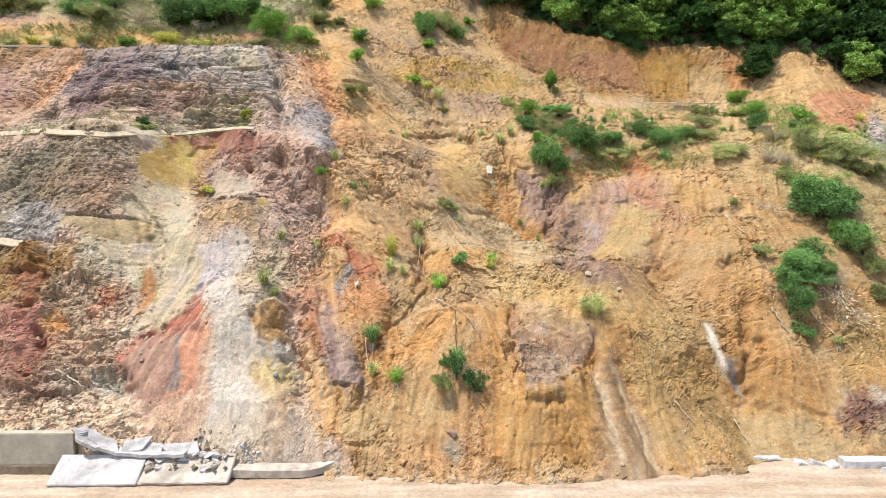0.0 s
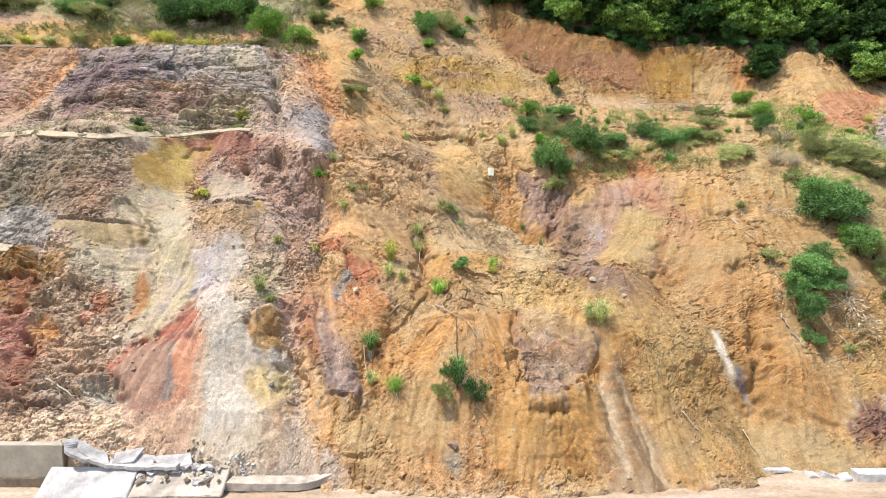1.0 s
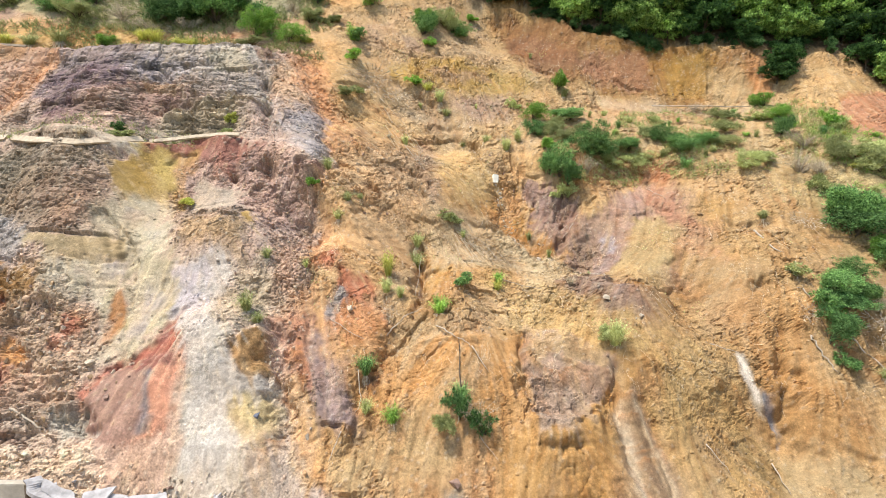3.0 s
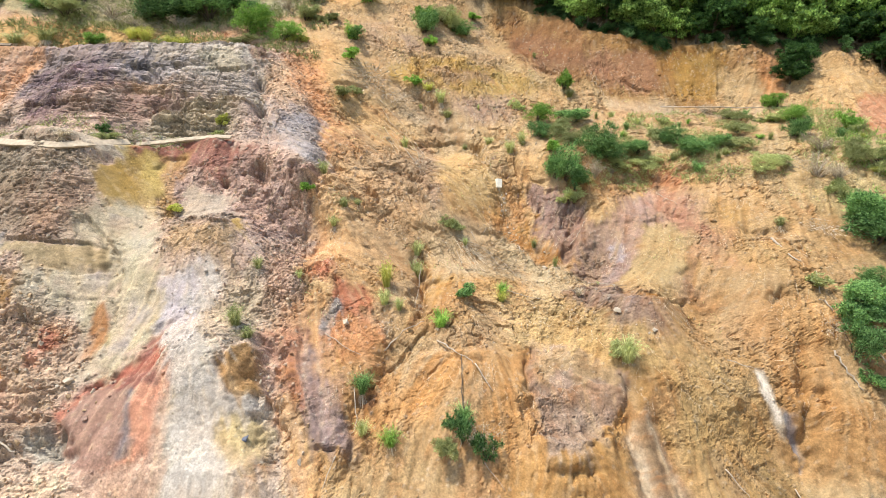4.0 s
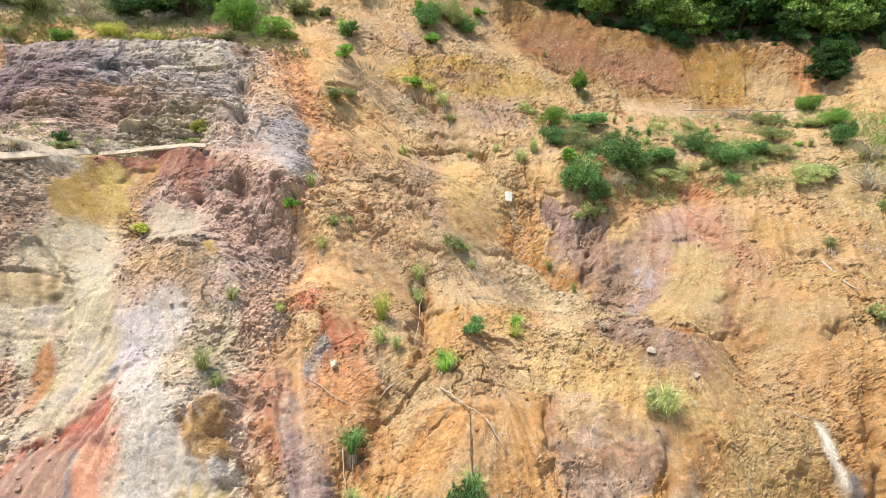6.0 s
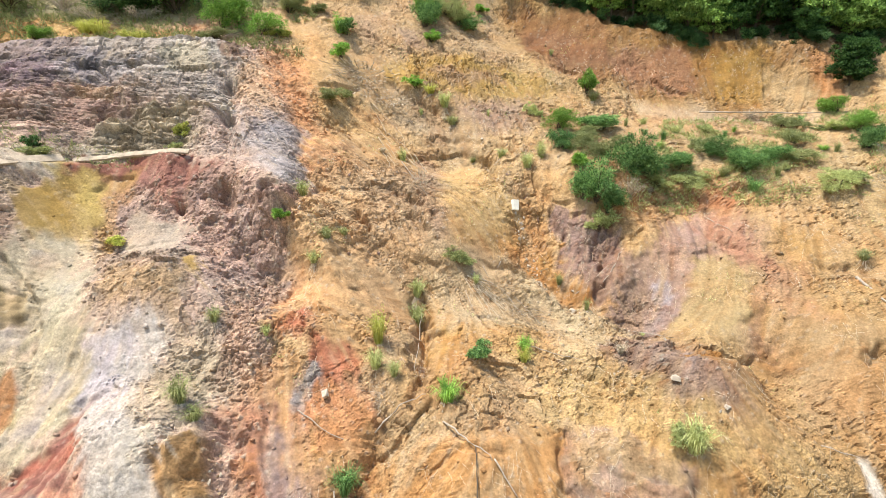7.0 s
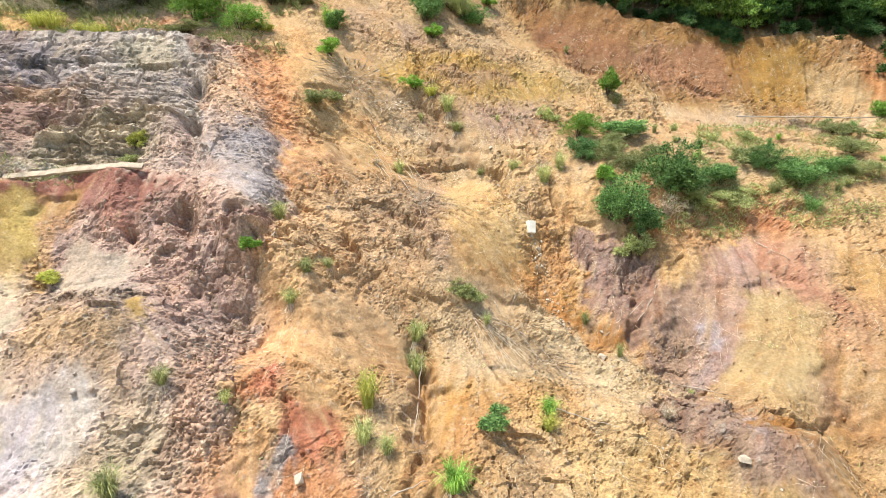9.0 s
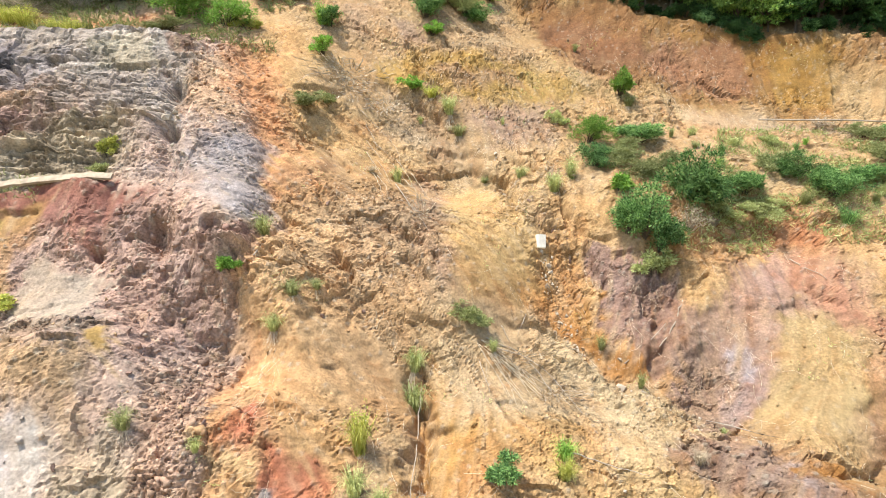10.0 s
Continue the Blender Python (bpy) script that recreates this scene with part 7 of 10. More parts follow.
lay(tone(214, 168, 116), [(-7.0, 24.0), (-3.0, 24.5), (-0.8, 22.8), (-1.6, 16.8), (-4.4, 16.0), (-6.8, 18.0)], 0.5, 0.4)
lay(tone(212, 172, 122), [(-1.0, 21.6), (2.0, 22.2), (4.4, 20.8), (3.6, 18.0), (-0.8, 17.6)], 0.4, 0.4)

# relief from metres down to a hand's width; some ground lies smooth, some is torn
GRIT *= 1 - 0.3 * np.clip(STRATA, 0, 1)
STRATA *= np.clip(0.75 + 0.9 * fbm(X, S, 2.4, 3, 5), 0.25, 1.1)
GRIT *= np.clip(0.72 + 0.75 * fbm(X, S, 5.0, 3, 0), 0.35, 1.35)
N += 0.26 * fbm(X, S, 3.6, 3, 2) * np.clip(GRIT, 0.5, 1.3)
lumps = fbm(X, S, 1.25, 4, 5)
N += GRIT * 0.10 * lumps * (1 - 0.7 * np.clip(STRATA, 0, 1))
ROCK = np.clip(RUBBLE * 0.8 + STRATA * 0.9, 0, 1.3)
bx, bs = X + 0.25 * fbm(X, S, 0.9, 3, 2), S + 0.25 * fbm(X, S, 0.9, 3, 3)
LOOSE = np.clip(RUBBLE - 0.15, 0, 1) * np.clip(1 - 0.5 * STRATA, 0, 1)
for size, soft_amp, clod_amp, seed in ((1.3, 0.055, 0.04, 2), (0.62, 0.034, 0.045, 4), (0.3, 0.02, 0.04, 6), (0.17, 0.011, 0.03, 1)):
    face, ident = facets(bx, bs, size, seed, 1.4)
    N += (soft_amp * np.clip(1.4 * GRIT - 0.3, 0.15, 1.4) + clod_amp * np.clip(RUBBLE, 0, 1.2)) * (1 - 0.6 * np.clip(STRATA, 0, 1)) * face
    COL *= (1 + (0.05 + 0.10 * np.clip(ROCK, 0, 1)) * ident)[..., None]
patchy = np.clip(0.55 + 1.1 * fbm(X, S, 2.2, 3, 3), 0, 1)
for size, push, seed in ((0.42, 0.05, 3), (0.27, 0.06, 5), (0.17, 0.05, 1)):
    face, ident = facets(bx, bs, size, seed, 1.25)
    N += LOOSE * patchy * push * face
    COL *= (1 + 0.22 * LOOSE * ident)[..., None]
beds_x, beds_s = X + 0.3 * fbm(X, S, 1.3, 3, 1), S + (LEAN_C / LEAN_S) * (BODY - 1.5) + 0.10 * fbm(X, S, 4.0, 3, 6) + 0.05 * fbm(X, S, 0.6, 3, 2)
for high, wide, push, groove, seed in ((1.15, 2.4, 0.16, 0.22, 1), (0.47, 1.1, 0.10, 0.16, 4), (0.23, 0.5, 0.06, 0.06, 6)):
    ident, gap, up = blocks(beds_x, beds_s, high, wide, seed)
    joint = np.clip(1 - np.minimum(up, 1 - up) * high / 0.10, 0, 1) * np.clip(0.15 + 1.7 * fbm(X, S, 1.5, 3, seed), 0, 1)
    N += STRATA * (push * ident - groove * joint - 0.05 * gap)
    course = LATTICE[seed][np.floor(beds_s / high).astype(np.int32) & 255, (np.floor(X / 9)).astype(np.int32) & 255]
    # shade in the grooves is also put into the colour, darker along each joint
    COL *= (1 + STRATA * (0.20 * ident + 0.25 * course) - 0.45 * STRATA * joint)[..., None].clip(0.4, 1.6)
pits = np.clip((fbm(X, 1.5 * S, 0.75, 3, 5) - 0.55) / 0.12, 0, 1) * np.clip(0.4 + 1.2 * fbm(X, S, 3.0, 2, 4), 0, 1)
N -= np.clip(ROCK, 0, 1) * 0.24 * pits
crease = np.abs(fbm(X, S, 1.7, 4, 7))
N -= GRIT * 0.26 * np.clip(1 - crease / 0.09, 0, 1) * np.clip(0.1 + 1.2 * fbm(X, S, 4.0, 2, 1), 0, 1)
fine_crease = np.abs(fbm(X, S, 0.75, 3, 2))
N -= np.clip(GRIT, 0.3, 1.2) * 0.11 * np.clip(1 - fine_crease / 0.08, 0, 1) * np.clip(0.3 + 1.6 * fbm(X, S, 2.5, 3, 4), 0, 1)
w = window([(4.1, 10.7), (8.8, 5.8)], 0.5)
knead = fbm(X[w], S[w], 2.2, 2, 4)
inside = np.clip(0.5 - within([(4.3, 8.9), (5.0, 10.0), (8.5, 9.7), (8.9, 8.9), (7.9, 6.9), (6.1, 5.7), (4.3, 7.0)], w) / 0.4, 0, 1)
swirl = np.sin(9 * knead + 3 * X[w]) + 0.5 * np.sin(21 * knead)
N[w] += 0.028 * inside * swirl
split = np.abs(fbm(0.5 * X, 1.35 * S, 0.9, 3, 3))
N -= np.clip(ROCK, 0, 1) * 0.30 * np.clip(1 - split / 0.10, 0, 1) * np.clip(0.1 + 1.6 * fbm(X, S, 1.8, 3, 2), 0, 1)
slump = (S + 0.25 * X + 1.3 * fbm(X, S, 3.2, 4, 4)) / 1.5
torn = np.clip(1.5 * fbm(X, S, 2.6, 3, 6), 0, 1) * np.clip((26 - S) / 8, 0.35, 1)
phase = slump - np.floor(slump)
N += np.clip(GRIT, 0.4, 1.2) * 0.32 * torn * (1 - 0.85 * np.clip(STRATA + 0.6 * RUBBLE, 0, 1)) * (phase ** 2.2 - 0.3)
fine_slump = (S - 0.3 * X + 0.8 * fbm(X, S, 1.6, 4, 2)) / 0.7
fine_phase = fine_slump - np.floor(fine_slump)
ragged = np.clip(1.6 * fbm(X, S, 2.0, 3, 1), 0, 1) * (X > -9 + 0.08 * S) * (1 - 0.6 * np.clip((X - 11) / 3, 0, 1))
N += np.clip(GRIT, 0.4, 1.2) * 0.15 * ragged * (fine_phase ** 2.2 - 0.3)
# a deeper orange on the faces below the broken lips
STEP_FACES = (torn * np.clip(phase * 2.2 - 1.1, 0, 1) * 0.6 + ragged * np.clip(fine_phase * 2.2 - 1.1, 0, 1) * 0.45) * (X > -9 + 0.08 * S)
COL += (tone(180, 116, 58) - COL) * np.clip(STEP_FACES, 0, 0.6)[..., None]
FLOW, WIDE_FLOW = [f * np.clip((44 - S) / 9, 0.15, 1) for f in (combed(0.3, 2.0, 3, 26), combed(0.5, 3.4, 5, 28))]
SOFT = np.clip(1.25 - ROCK, 0, 1)
N += SOFT * (0.32 + 0.36 * np.clip(RILLS, 0, 1.3) ** 2) * (0.022 * FLOW + 0.04 * WIDE_FLOW)
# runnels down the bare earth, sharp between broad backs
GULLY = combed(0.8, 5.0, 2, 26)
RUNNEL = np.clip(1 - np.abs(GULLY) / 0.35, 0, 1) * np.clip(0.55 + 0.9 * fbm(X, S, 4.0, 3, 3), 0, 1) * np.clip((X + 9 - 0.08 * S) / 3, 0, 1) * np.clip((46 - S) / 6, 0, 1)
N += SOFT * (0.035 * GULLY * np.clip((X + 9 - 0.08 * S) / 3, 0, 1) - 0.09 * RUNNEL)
# the runnels' shade and their lighter backs are drawn into the colour too
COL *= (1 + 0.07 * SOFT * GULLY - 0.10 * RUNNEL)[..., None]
# every bed is drawn down over the one below it
reach = SOFT * np.clip((RUBBLE + GRIT) * 4 - 1.8, 0, 1) * np.clip(0.2 + 0.55 * WIDE_FLOW + 0.45 * FLOW, 0, 1.0)
i, j = nearest(X - DOWN_X * reach, S - DOWN_S * reach)
COL += (COL[i, j] - COL) * 0.6
# dust from above lies over all of it
veil = np.clip(0.04 + 0.10 * fbm(X, S, 1.1, 4, 2) + 0.07 * WIDE_FLOW + 0.05 * FLOW, 0, 0.4)[..., None]
side = np.clip((X + 9 - 0.08 * S) / 5, 0, 1)[..., None]
COL += (tone(192, 164, 130) * (1 - side) + tone(198, 158, 110) * side - COL) * veil
# kneaded swirls in the purple block
w = window([(4.1, 10.7), (8.8, 5.8)], 0.5)
COL[w] *= (1 + 0.2 * inside * swirl)[..., None]
# mottling, downhill streaks, pale crumbs
torn_up = np.clip(0.25 + 0.6 * GRIT + 0.4 * RUBBLE, 0.4, 1)
COL *= (1 + torn_up * (0.08 * fbm(X, S, 1.6, 4, 4) + 0.10 * fbm(X, S, 0.6, 2, 6) + 0.09 * fbm(X, S, 0.34, 1, 2)) + SOFT * (0.045 + 0.05 * RILLS) * (FLOW + WIDE_FLOW))[..., None].clip(0.45, 1.7)
# thin darker veins in the earth, and a pale dry crust in runs
height = fbm(X, S, 0.9, 3, 3)
COL *= (1 - 0.14 * torn_up * np.clip(1 - np.abs(height) / 0.10, 0, 1) * np.clip(0.3 + 1.3 * fbm(X, S, 2.2, 3, 6), 0, 1))[..., None]
COL += (tone(214, 184, 142) - COL) * (0.28 * np.clip(0.9 * FLOW + 1.2 * fbm(X, S, 0.6, 2, 1) - 0.6, 0, 1))[..., None]
warm = fbm(X, S, 2.2, 4, 5)[..., None]
COL *= 1 + warm * np.array([0.05, -0.01, -0.07], np.float32)
d, ident, _, _ = cells(X, S, 0.33, 6)
crumbs = ((d < 0.22) & (ident > 0.62)).astype(np.float32) * np.clip(0.25 + RUBBLE, 0, 0.8)
N += crumbs * 0.06
COL += (np.array([0.46, 0.40, 0.31], np.float32) - COL) * (crumbs * 0.5)[..., None]
COL *= 1 + side * np.array([-0.13, -0.105, -0.10], np.float32) + (1 - side) * (1 - 0.6 * np.clip((S[..., None] - 8) / 4, 0, 1)) * np.array([0.13, 0.145, 0.11], np.float32)
# runs of paler and of browner earth down the face
COL += (tone(206, 172, 126) - COL) * side * (np.clip(WIDE_FLOW * 0.2 + FLOW * 0.08, 0, 0.25) * SOFT)[..., None]
COL += (tone(178, 122, 70) - COL) * side * (np.clip(-WIDE_FLOW * 0.2 - FLOW * 0.08, 0, 0.25) * SOFT)[..., None]
COL *= 1 - (0.07 + 0.12 * np.clip((X - 4) / 5, 0, 1) + 0.03 * np.clip((X - 13) / 3, 0, 1))[..., None] * side * np.clip((24 - S) / 4, 0, 1)[..., None]
# the rocky end is warmer, the earth a little paler
low_earth = np.clip((30 - S) / 10, 0, 1)[..., None] * np.clip((X - 2) / 5, 0, 1)[..., None]
COL *= (1 - side) * np.array([1.0, 1.0, 0.96], np.float32) + side * (np.array([0.98, 1.0, 1.02], np.float32) + low_earth * np.array([0.025, 0, -0.07], np.float32))
FINE = np.clip((0.55 + 0.45 * GRIT + 0.3 * ROCK) * (0.85 + 0.4 * fbm(X, S, 2.7, 3, 7)), 0.45, 1).astype(np.float32)
COL /= 0.80 + 0.80 * COL.mean(-1, keepdims=True)
COL = np.clip(COL, 0.02, 0.52)
far = np.clip((np.abs(X) - 46) / 20, 0, 1)[..., None]
COL += (HUMUS - COL) * far
# the white vein stays clean
lay(np.array([0.60, 0.50, 0.38]), [(15.7, 10.3), (16.0, 10.2), (16.1, 9.2), (16.5, 8.4), (16.5, 7.6), (16.3, 7.8), (16.0, 8.5), (15.6, 9.1)], 0.08, 0.85, wander=0.3)
w = window([(15.5, 10.4), (16.9, 7.5)], 0.3)
FINE[w] = np.where(COL[w][..., 2] > 0.42, 0.25, FINE[w])

WORLD = np.stack([X, TOE + S * LEAN_C - N * LEAN_S, S * LEAN_S + N * LEAN_C], -1)
# the foot is cut back behind the wall and the kerb
foot = np.interp(X, (-18.3, -18.1, -16, -13, -7, -6, -4.5), (27.45, 27.35, 27.35, 28.25, 28.2, 27.6, 22))
drop = np.interp(X, (-17, -13.5, -6.5, -5), (4, 1.15, 1.15, 3))
WORLD[..., 2] -= np.clip(foot + 0.15 * lumps - WORLD[..., 1], 0, 3) * drop
nx, ns = X.shape
at = np.arange(nx * ns, dtype=np.int32).reshape(nx, ns)
slope_mesh = mesh_from("slope", WORLD.reshape(-1, 3), np.stack([at[:-1, :-1], at[1:, :-1], at[1:, 1:], at[:-1, 1:]], -1).reshape(-1, 4))
slope_mesh.polygons.foreach_set("use_smooth", (GRIT[:-1, :-1] + ROCK[:-1, :-1] < 0.8).ravel())
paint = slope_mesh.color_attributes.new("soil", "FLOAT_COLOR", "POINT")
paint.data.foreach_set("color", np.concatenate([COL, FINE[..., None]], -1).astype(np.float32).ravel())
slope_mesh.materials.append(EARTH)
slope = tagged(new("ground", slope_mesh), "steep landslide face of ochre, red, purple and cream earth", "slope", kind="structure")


def spot(x, s, lift=0.0):
    """The place on the slope at (x, up-slope), lifted straight up."""
    i = min(max(np.searchsorted(xs, x) - 1, 0), nx - 2)
    j = min(max(np.searchsorted(ss, s) - 1, 0), ns - 2)
    u, v = (x - xs[i]) / (xs[i + 1] - xs[i]), (s - ss[j]) / (ss[j + 1] - ss[j])
    p = (WORLD[i, j] * (1 - u) + WORLD[i + 1, j] * u) * (1 - v) + (WORLD[i, j + 1] * (1 - u) + WORLD[i + 1, j + 1] * u) * v
    return Vector((float(p[0]), float(p[1]), float(p[2]) + lift))


# ---- road and the land in front ----
def road_sheet():
    rx, ry = steps((-150, -40, 5), (-40, 40, 0.2), (40, 151, 5)), steps((-8, 20, 2), (20, 32, 0.12))
    gx, gy = np.meshgrid(rx, ry, indexing="ij")
    gz = 0.035 * fbm(gx, gy, 2.5, 4, 2) + 0.03 * fbm(gx, gy, 0.5, 3, 5) + 0.05 * np.exp(-((gy - 25.6 - 0.3 * wave(gx * 0.2, gy * 0, 3)) / 0.5) ** 2)
    k = np.arange(gx.size, dtype=np.int32).reshape(gx.shape)
    me = smooth(mesh_from("road", np.stack([gx, gy, gz], -1).reshape(-1, 3), np.stack([k[:-1, :-1], k[1:, :-1], k[1:, 1:], k[:-1, 1:]], -1).reshape(-1, 4)))
    me.materials.append(ROAD_DIRT)
    return tagged(new("road", me), "pale dusty earth road at the foot of the slope", "road", kind="structure")


road_sheet()
land = mesh_from("ground", [(-3000, -3000, -0.4), (3000, -3000, -0.4), (3000, 3000, -0.4), (-3000, 3000, -0.4)], [(0, 1, 2, 3)])
land.materials.append(GRASSLAND)
tagged(new("ground", land), "green and brown open land in the valley", "ground", kind="structure")


# ---- broken concrete at the foot ----
def slab_mesh(name, length, depth, thick, chips=0.05, seed=1, cuts=14):
    """A cast slab with slightly broken, rounded edges; x along it, z up, origin at its middle bottom."""
    bm = bmesh.new()
    bmesh.ops.create_cube(bm, size=1)
    bmesh.ops.scale(bm, vec=(length, depth, thick), verts=bm.verts)
    bmesh.ops.translate(bm, vec=(0, 0, thick / 2), verts=bm.verts)
    bmesh.ops.bevel(bm, geom=bm.edges[:], offset=min(0.03, thick * 0.2), segments=2, affect="EDGES")
    long_edges = [e for e in bm.edges if abs(e.verts[0].co.x - e.verts[1].co.x) > length * 0.5]
    bmesh.ops.subdivide_edges(bm, edges=long_edges, cuts=cuts)
    for v in bm.verts:
        p = v.co * 2.3 + Vector((seed * 7.1, 0, 0))
        v.co += Vector((0, noise.noise(p), 0.5 * noise.noise(p + Vector((5, 2, 1))))) * chips
    me = bpy.data.meshes.new(name)
    bm.to_mesh(me)
    bm.free()
    return me


def retaining_wall():
    """The standing stretch of wall, with its footing and coping."""
    wall = new("retaining_wall")
    wall.matrix_world = pose(-18.2, 27.3, 0)
    body = part("wall_body", slab_mesh("wall_body", 30, 0.45, 1.62, 0.015, 1, 40), CONCRETE, wall)
    body.location = (-15, 0, 0.46)
    foot = part("footing", slab_mesh("footing", 30, 0.62, 0.5, 0.05, 2, 60), CONCRETE_DARK, wall, "dark footing")
    foot.location = (-15, 0, -0.04)
    # a dark strip stands for the gap at the wall's end
    joint = part("end_joint", slab_mesh("end_joint", 0.16, 0.5, 1.75, 0.02, 3, 4), CONCRETE_DARK, wall)
    joint.location = (-0.02, 0.03, 0.3)
    tagged(wall, "grey cast concrete retaining wall with a dark footing", "wall", kind="structure")


def sweep(points, wide, tall, name, wobble=0.02, taper=1.0, roll=0.0):
    """A beam of rectangular section along a line of points."""
    bm = bmesh.new()
    pts = [Vector(p) for p in points]
    rings = []
    for i, p in enumerate(pts):
        t = (pts[min(i + 1, len(pts) - 1)] - pts[max(i - 1, 0)]).normalized()
        side = t.cross(Vector((0, 0, 1))).normalized()
        up = side.cross(t)
        side, up = side * math.cos(roll) - up * math.sin(roll), up * math.cos(roll) + side * math.sin(roll)
        k = 1 - (1 - taper) * i / (len(pts) - 1)
        rings.append([bm.verts.new(p + (side * a * wide + up * b * tall) * 0.5 * k + Vector([noise.noise(p * 3 + Vector((j, 0, 0))) for j in (1, 5, 9)]) * wobble)
                      for a, b in ((-1, -0.9), (-0.9, -1), (0.9, -1), (1, -0.9), (1, 0.9), (0.9, 1), (-0.9, 1), (-1, 0.9))])
    for r, q in zip(rings, rings[1:]):
        for j in range(8):
            bm.faces.new((r[j], r[(j + 1) % 8], q[(j + 1) % 8], q[j]))
    bm.faces.new(rings[0][::-1])
    bm.faces.new(rings[-1])
    bmesh.ops.recalc_face_normals(bm, faces=bm.faces)
    me = bpy.data.meshes.new(name)
    bm.to_mesh(me)
    bm.free()
    return me


def bend(a, points, n=6):
    """Points on a smooth line through the given ones."""
    p = [Vector(q) for q in points]
    p = [p[0] * 2 - p[1]] + p + [p[-1] * 2 - p[-2]]
    out = []
    for i in range(1, len(p) - 2):
        for k in range(n):
            t = k / n
            out.append(0.5 * ((2 * p[i]) + (p[i + 1] - p[i - 1]) * t + (2 * p[i - 1] - 5 * p[i] + 4 * p[i + 1] - p[i + 2]) * t * t
                              + (3 * p[i] - p[i - 1] - 3 * p[i + 1] + p[i + 2]) * t ** 3))
    return out + [p[-2]]


def fallen_panels():
    """Wall panels that lie on the road, and the torn drain lip above them."""
    first = tagged(new("fallen_slab", slab_mesh("fallen_slab", 4.2, 1.6, 0.24, 0.03, 4, 20)), "white fallen concrete wall panel lying on the road", "slab", "fallen slabs")
    first.data.materials.append(WHITEWASH)
    first.matrix_world = pose(-16.6, 26.45, 0.42, 34, 0, 1)
    second = tagged(new("fallen_slab", slab_mesh("fallen_slab", 4.4, 1.6, 0.24, 0.07, 5, 24)), "broken fallen concrete panel half covered with debris", "slab", "fallen slabs")
    second.data.materials.append(DUSTY)
    second.matrix_world = pose(-12.4, 26.6, 0.34, 28, -1, 1)
    line = bend(0, [(-17.9, 27.2, 2.3), (-17.6, 26.95, 1.85), (-16.8, 27.0, 1.45), (-15.4, 27.05, 1.12), (-14.0, 27.05, 1.05), (-12.6, 27.0, 1.1)])
    lip = tagged(new("drain_lip", sweep(line, 0.62, 0.18, "drain_lip", 0.09)), "bent and torn pale concrete drain lip", "drain")
    lip.data.materials.append(WHITEWASH)
    line = bend(0, [(-10.7, 26.95, 0.26), (-9, 26.9, 0.24), (-7.1, 26.9, 0.22), (-6.2, 27.1, 0.24), (-5.4, 27.5, 0.42), (-4.7, 27.9, 0.6)])
    kerb = tagged(new("kerb", sweep(line, 0.9, 0.46, "kerb", 0.03, 0.7)), "low dusty concrete kerb bent at its end", "kerb")
    kerb.data.materials.append(DUSTY)


def chunk_mesh(name, seed, flat=0.6, fineness=2):
    """An angular broken block, about a metre across."""
    r = random.Random(seed)
    bm = bmesh.new()
    for _ in range(6 + 2 * fineness):
        v = Vector([r.uniform(-1, 1) for _ in range(3)])
        v *= 0.5 / max(abs(v.x) ** 0.7, abs(v.y) ** 0.7, abs(v.z) ** 0.7)
        bm.verts.new(v * r.uniform(0.6, 1.0))
    hull = bmesh.ops.convex_hull(bm, input=bm.verts[:])
    bmesh.ops.delete(bm, geom=[v for v in bm.verts if not v.link_faces], context="VERTS")
    bmesh.ops.scale(bm, vec=(1, 1, flat), verts=bm.verts)
    me = bpy.data.meshes.new(name)
    bm.to_mesh(me)
    bm.free()
    return me


def chunk(label, material, place, size, seed, turn=(0, 0, 0), flat=0.6, group="broken concrete"):
    ob = tagged(new("concrete_chunk", chunk_mesh("concrete_chunk", seed, flat)), label, "concrete chunk", group)
    ob.data.materials.append(material)
    ob.matrix_world = Matrix.Translation(place) @ Euler([radians(t) for t in turn]).to_matrix().to_4x4() @ Matrix.Diagonal((*size, 1))
    return ob


retaining_wall()
fallen_panels()
WHITE_CHUNK = "white broken concrete lump in the debris"


def ground_at(x, y):
    """The height of the slope over a place at its foot."""
    i = nearest(np.array([x]), np.array([0.0]))[0][0]
    j = int(np.argmin(np.abs(WORLD[i, :120, 1] - y)))
    return float(WORLD[i, j, 2])


def plate(x, y, z, size, turn, seed, mat, label):
    """A piece of snapped concrete sheet, its ends cut askew."""
    me = slab_mesh("concrete_plate", *size, 0.07, seed, 8)
    r = random.Random(seed)
    a, c = r.choice((-1, 1)) * r.uniform(0.5, 0.9), r.choice((-1, 1)) * r.uniform(0.3, 0.6)
    for v in me.vertices:
        v.co.x += a * v.co.y + c * v.co.y * v.co.x
        v.co.z += 0.10 * v.co.x * v.co.x
    me.materials.append(mat)
    ob = tagged(new("concrete_plate", me), label, "concrete plate", "broken concrete")
    ob.matrix_world = pose(x, y, z, *turn)


SHEET = "white snapped concrete sheet in the debris"
plate(-16.75, 27.15, 1.62, (1.7, 0.5, 0.09), (48, 24, -6), 51, WHITEWASH, SHEET)
plate(-15.2, 27.25, 1.38, (1.2, 0.6, 0.12), (46, -6, 10), 52, WHITEWASH, SHEET)
plate(-14.5, 27.25, 1.2, (1.3, 0.6, 0.1), (46, 10, -8), 53, WHITEWASH, SHEET)
plate(-12.9, 27.25, 1.1, (1.6, 0.7, 0.16), (40, -4, 6), 54, WHITEWASH, SHEET)
heap = random.Random(18)
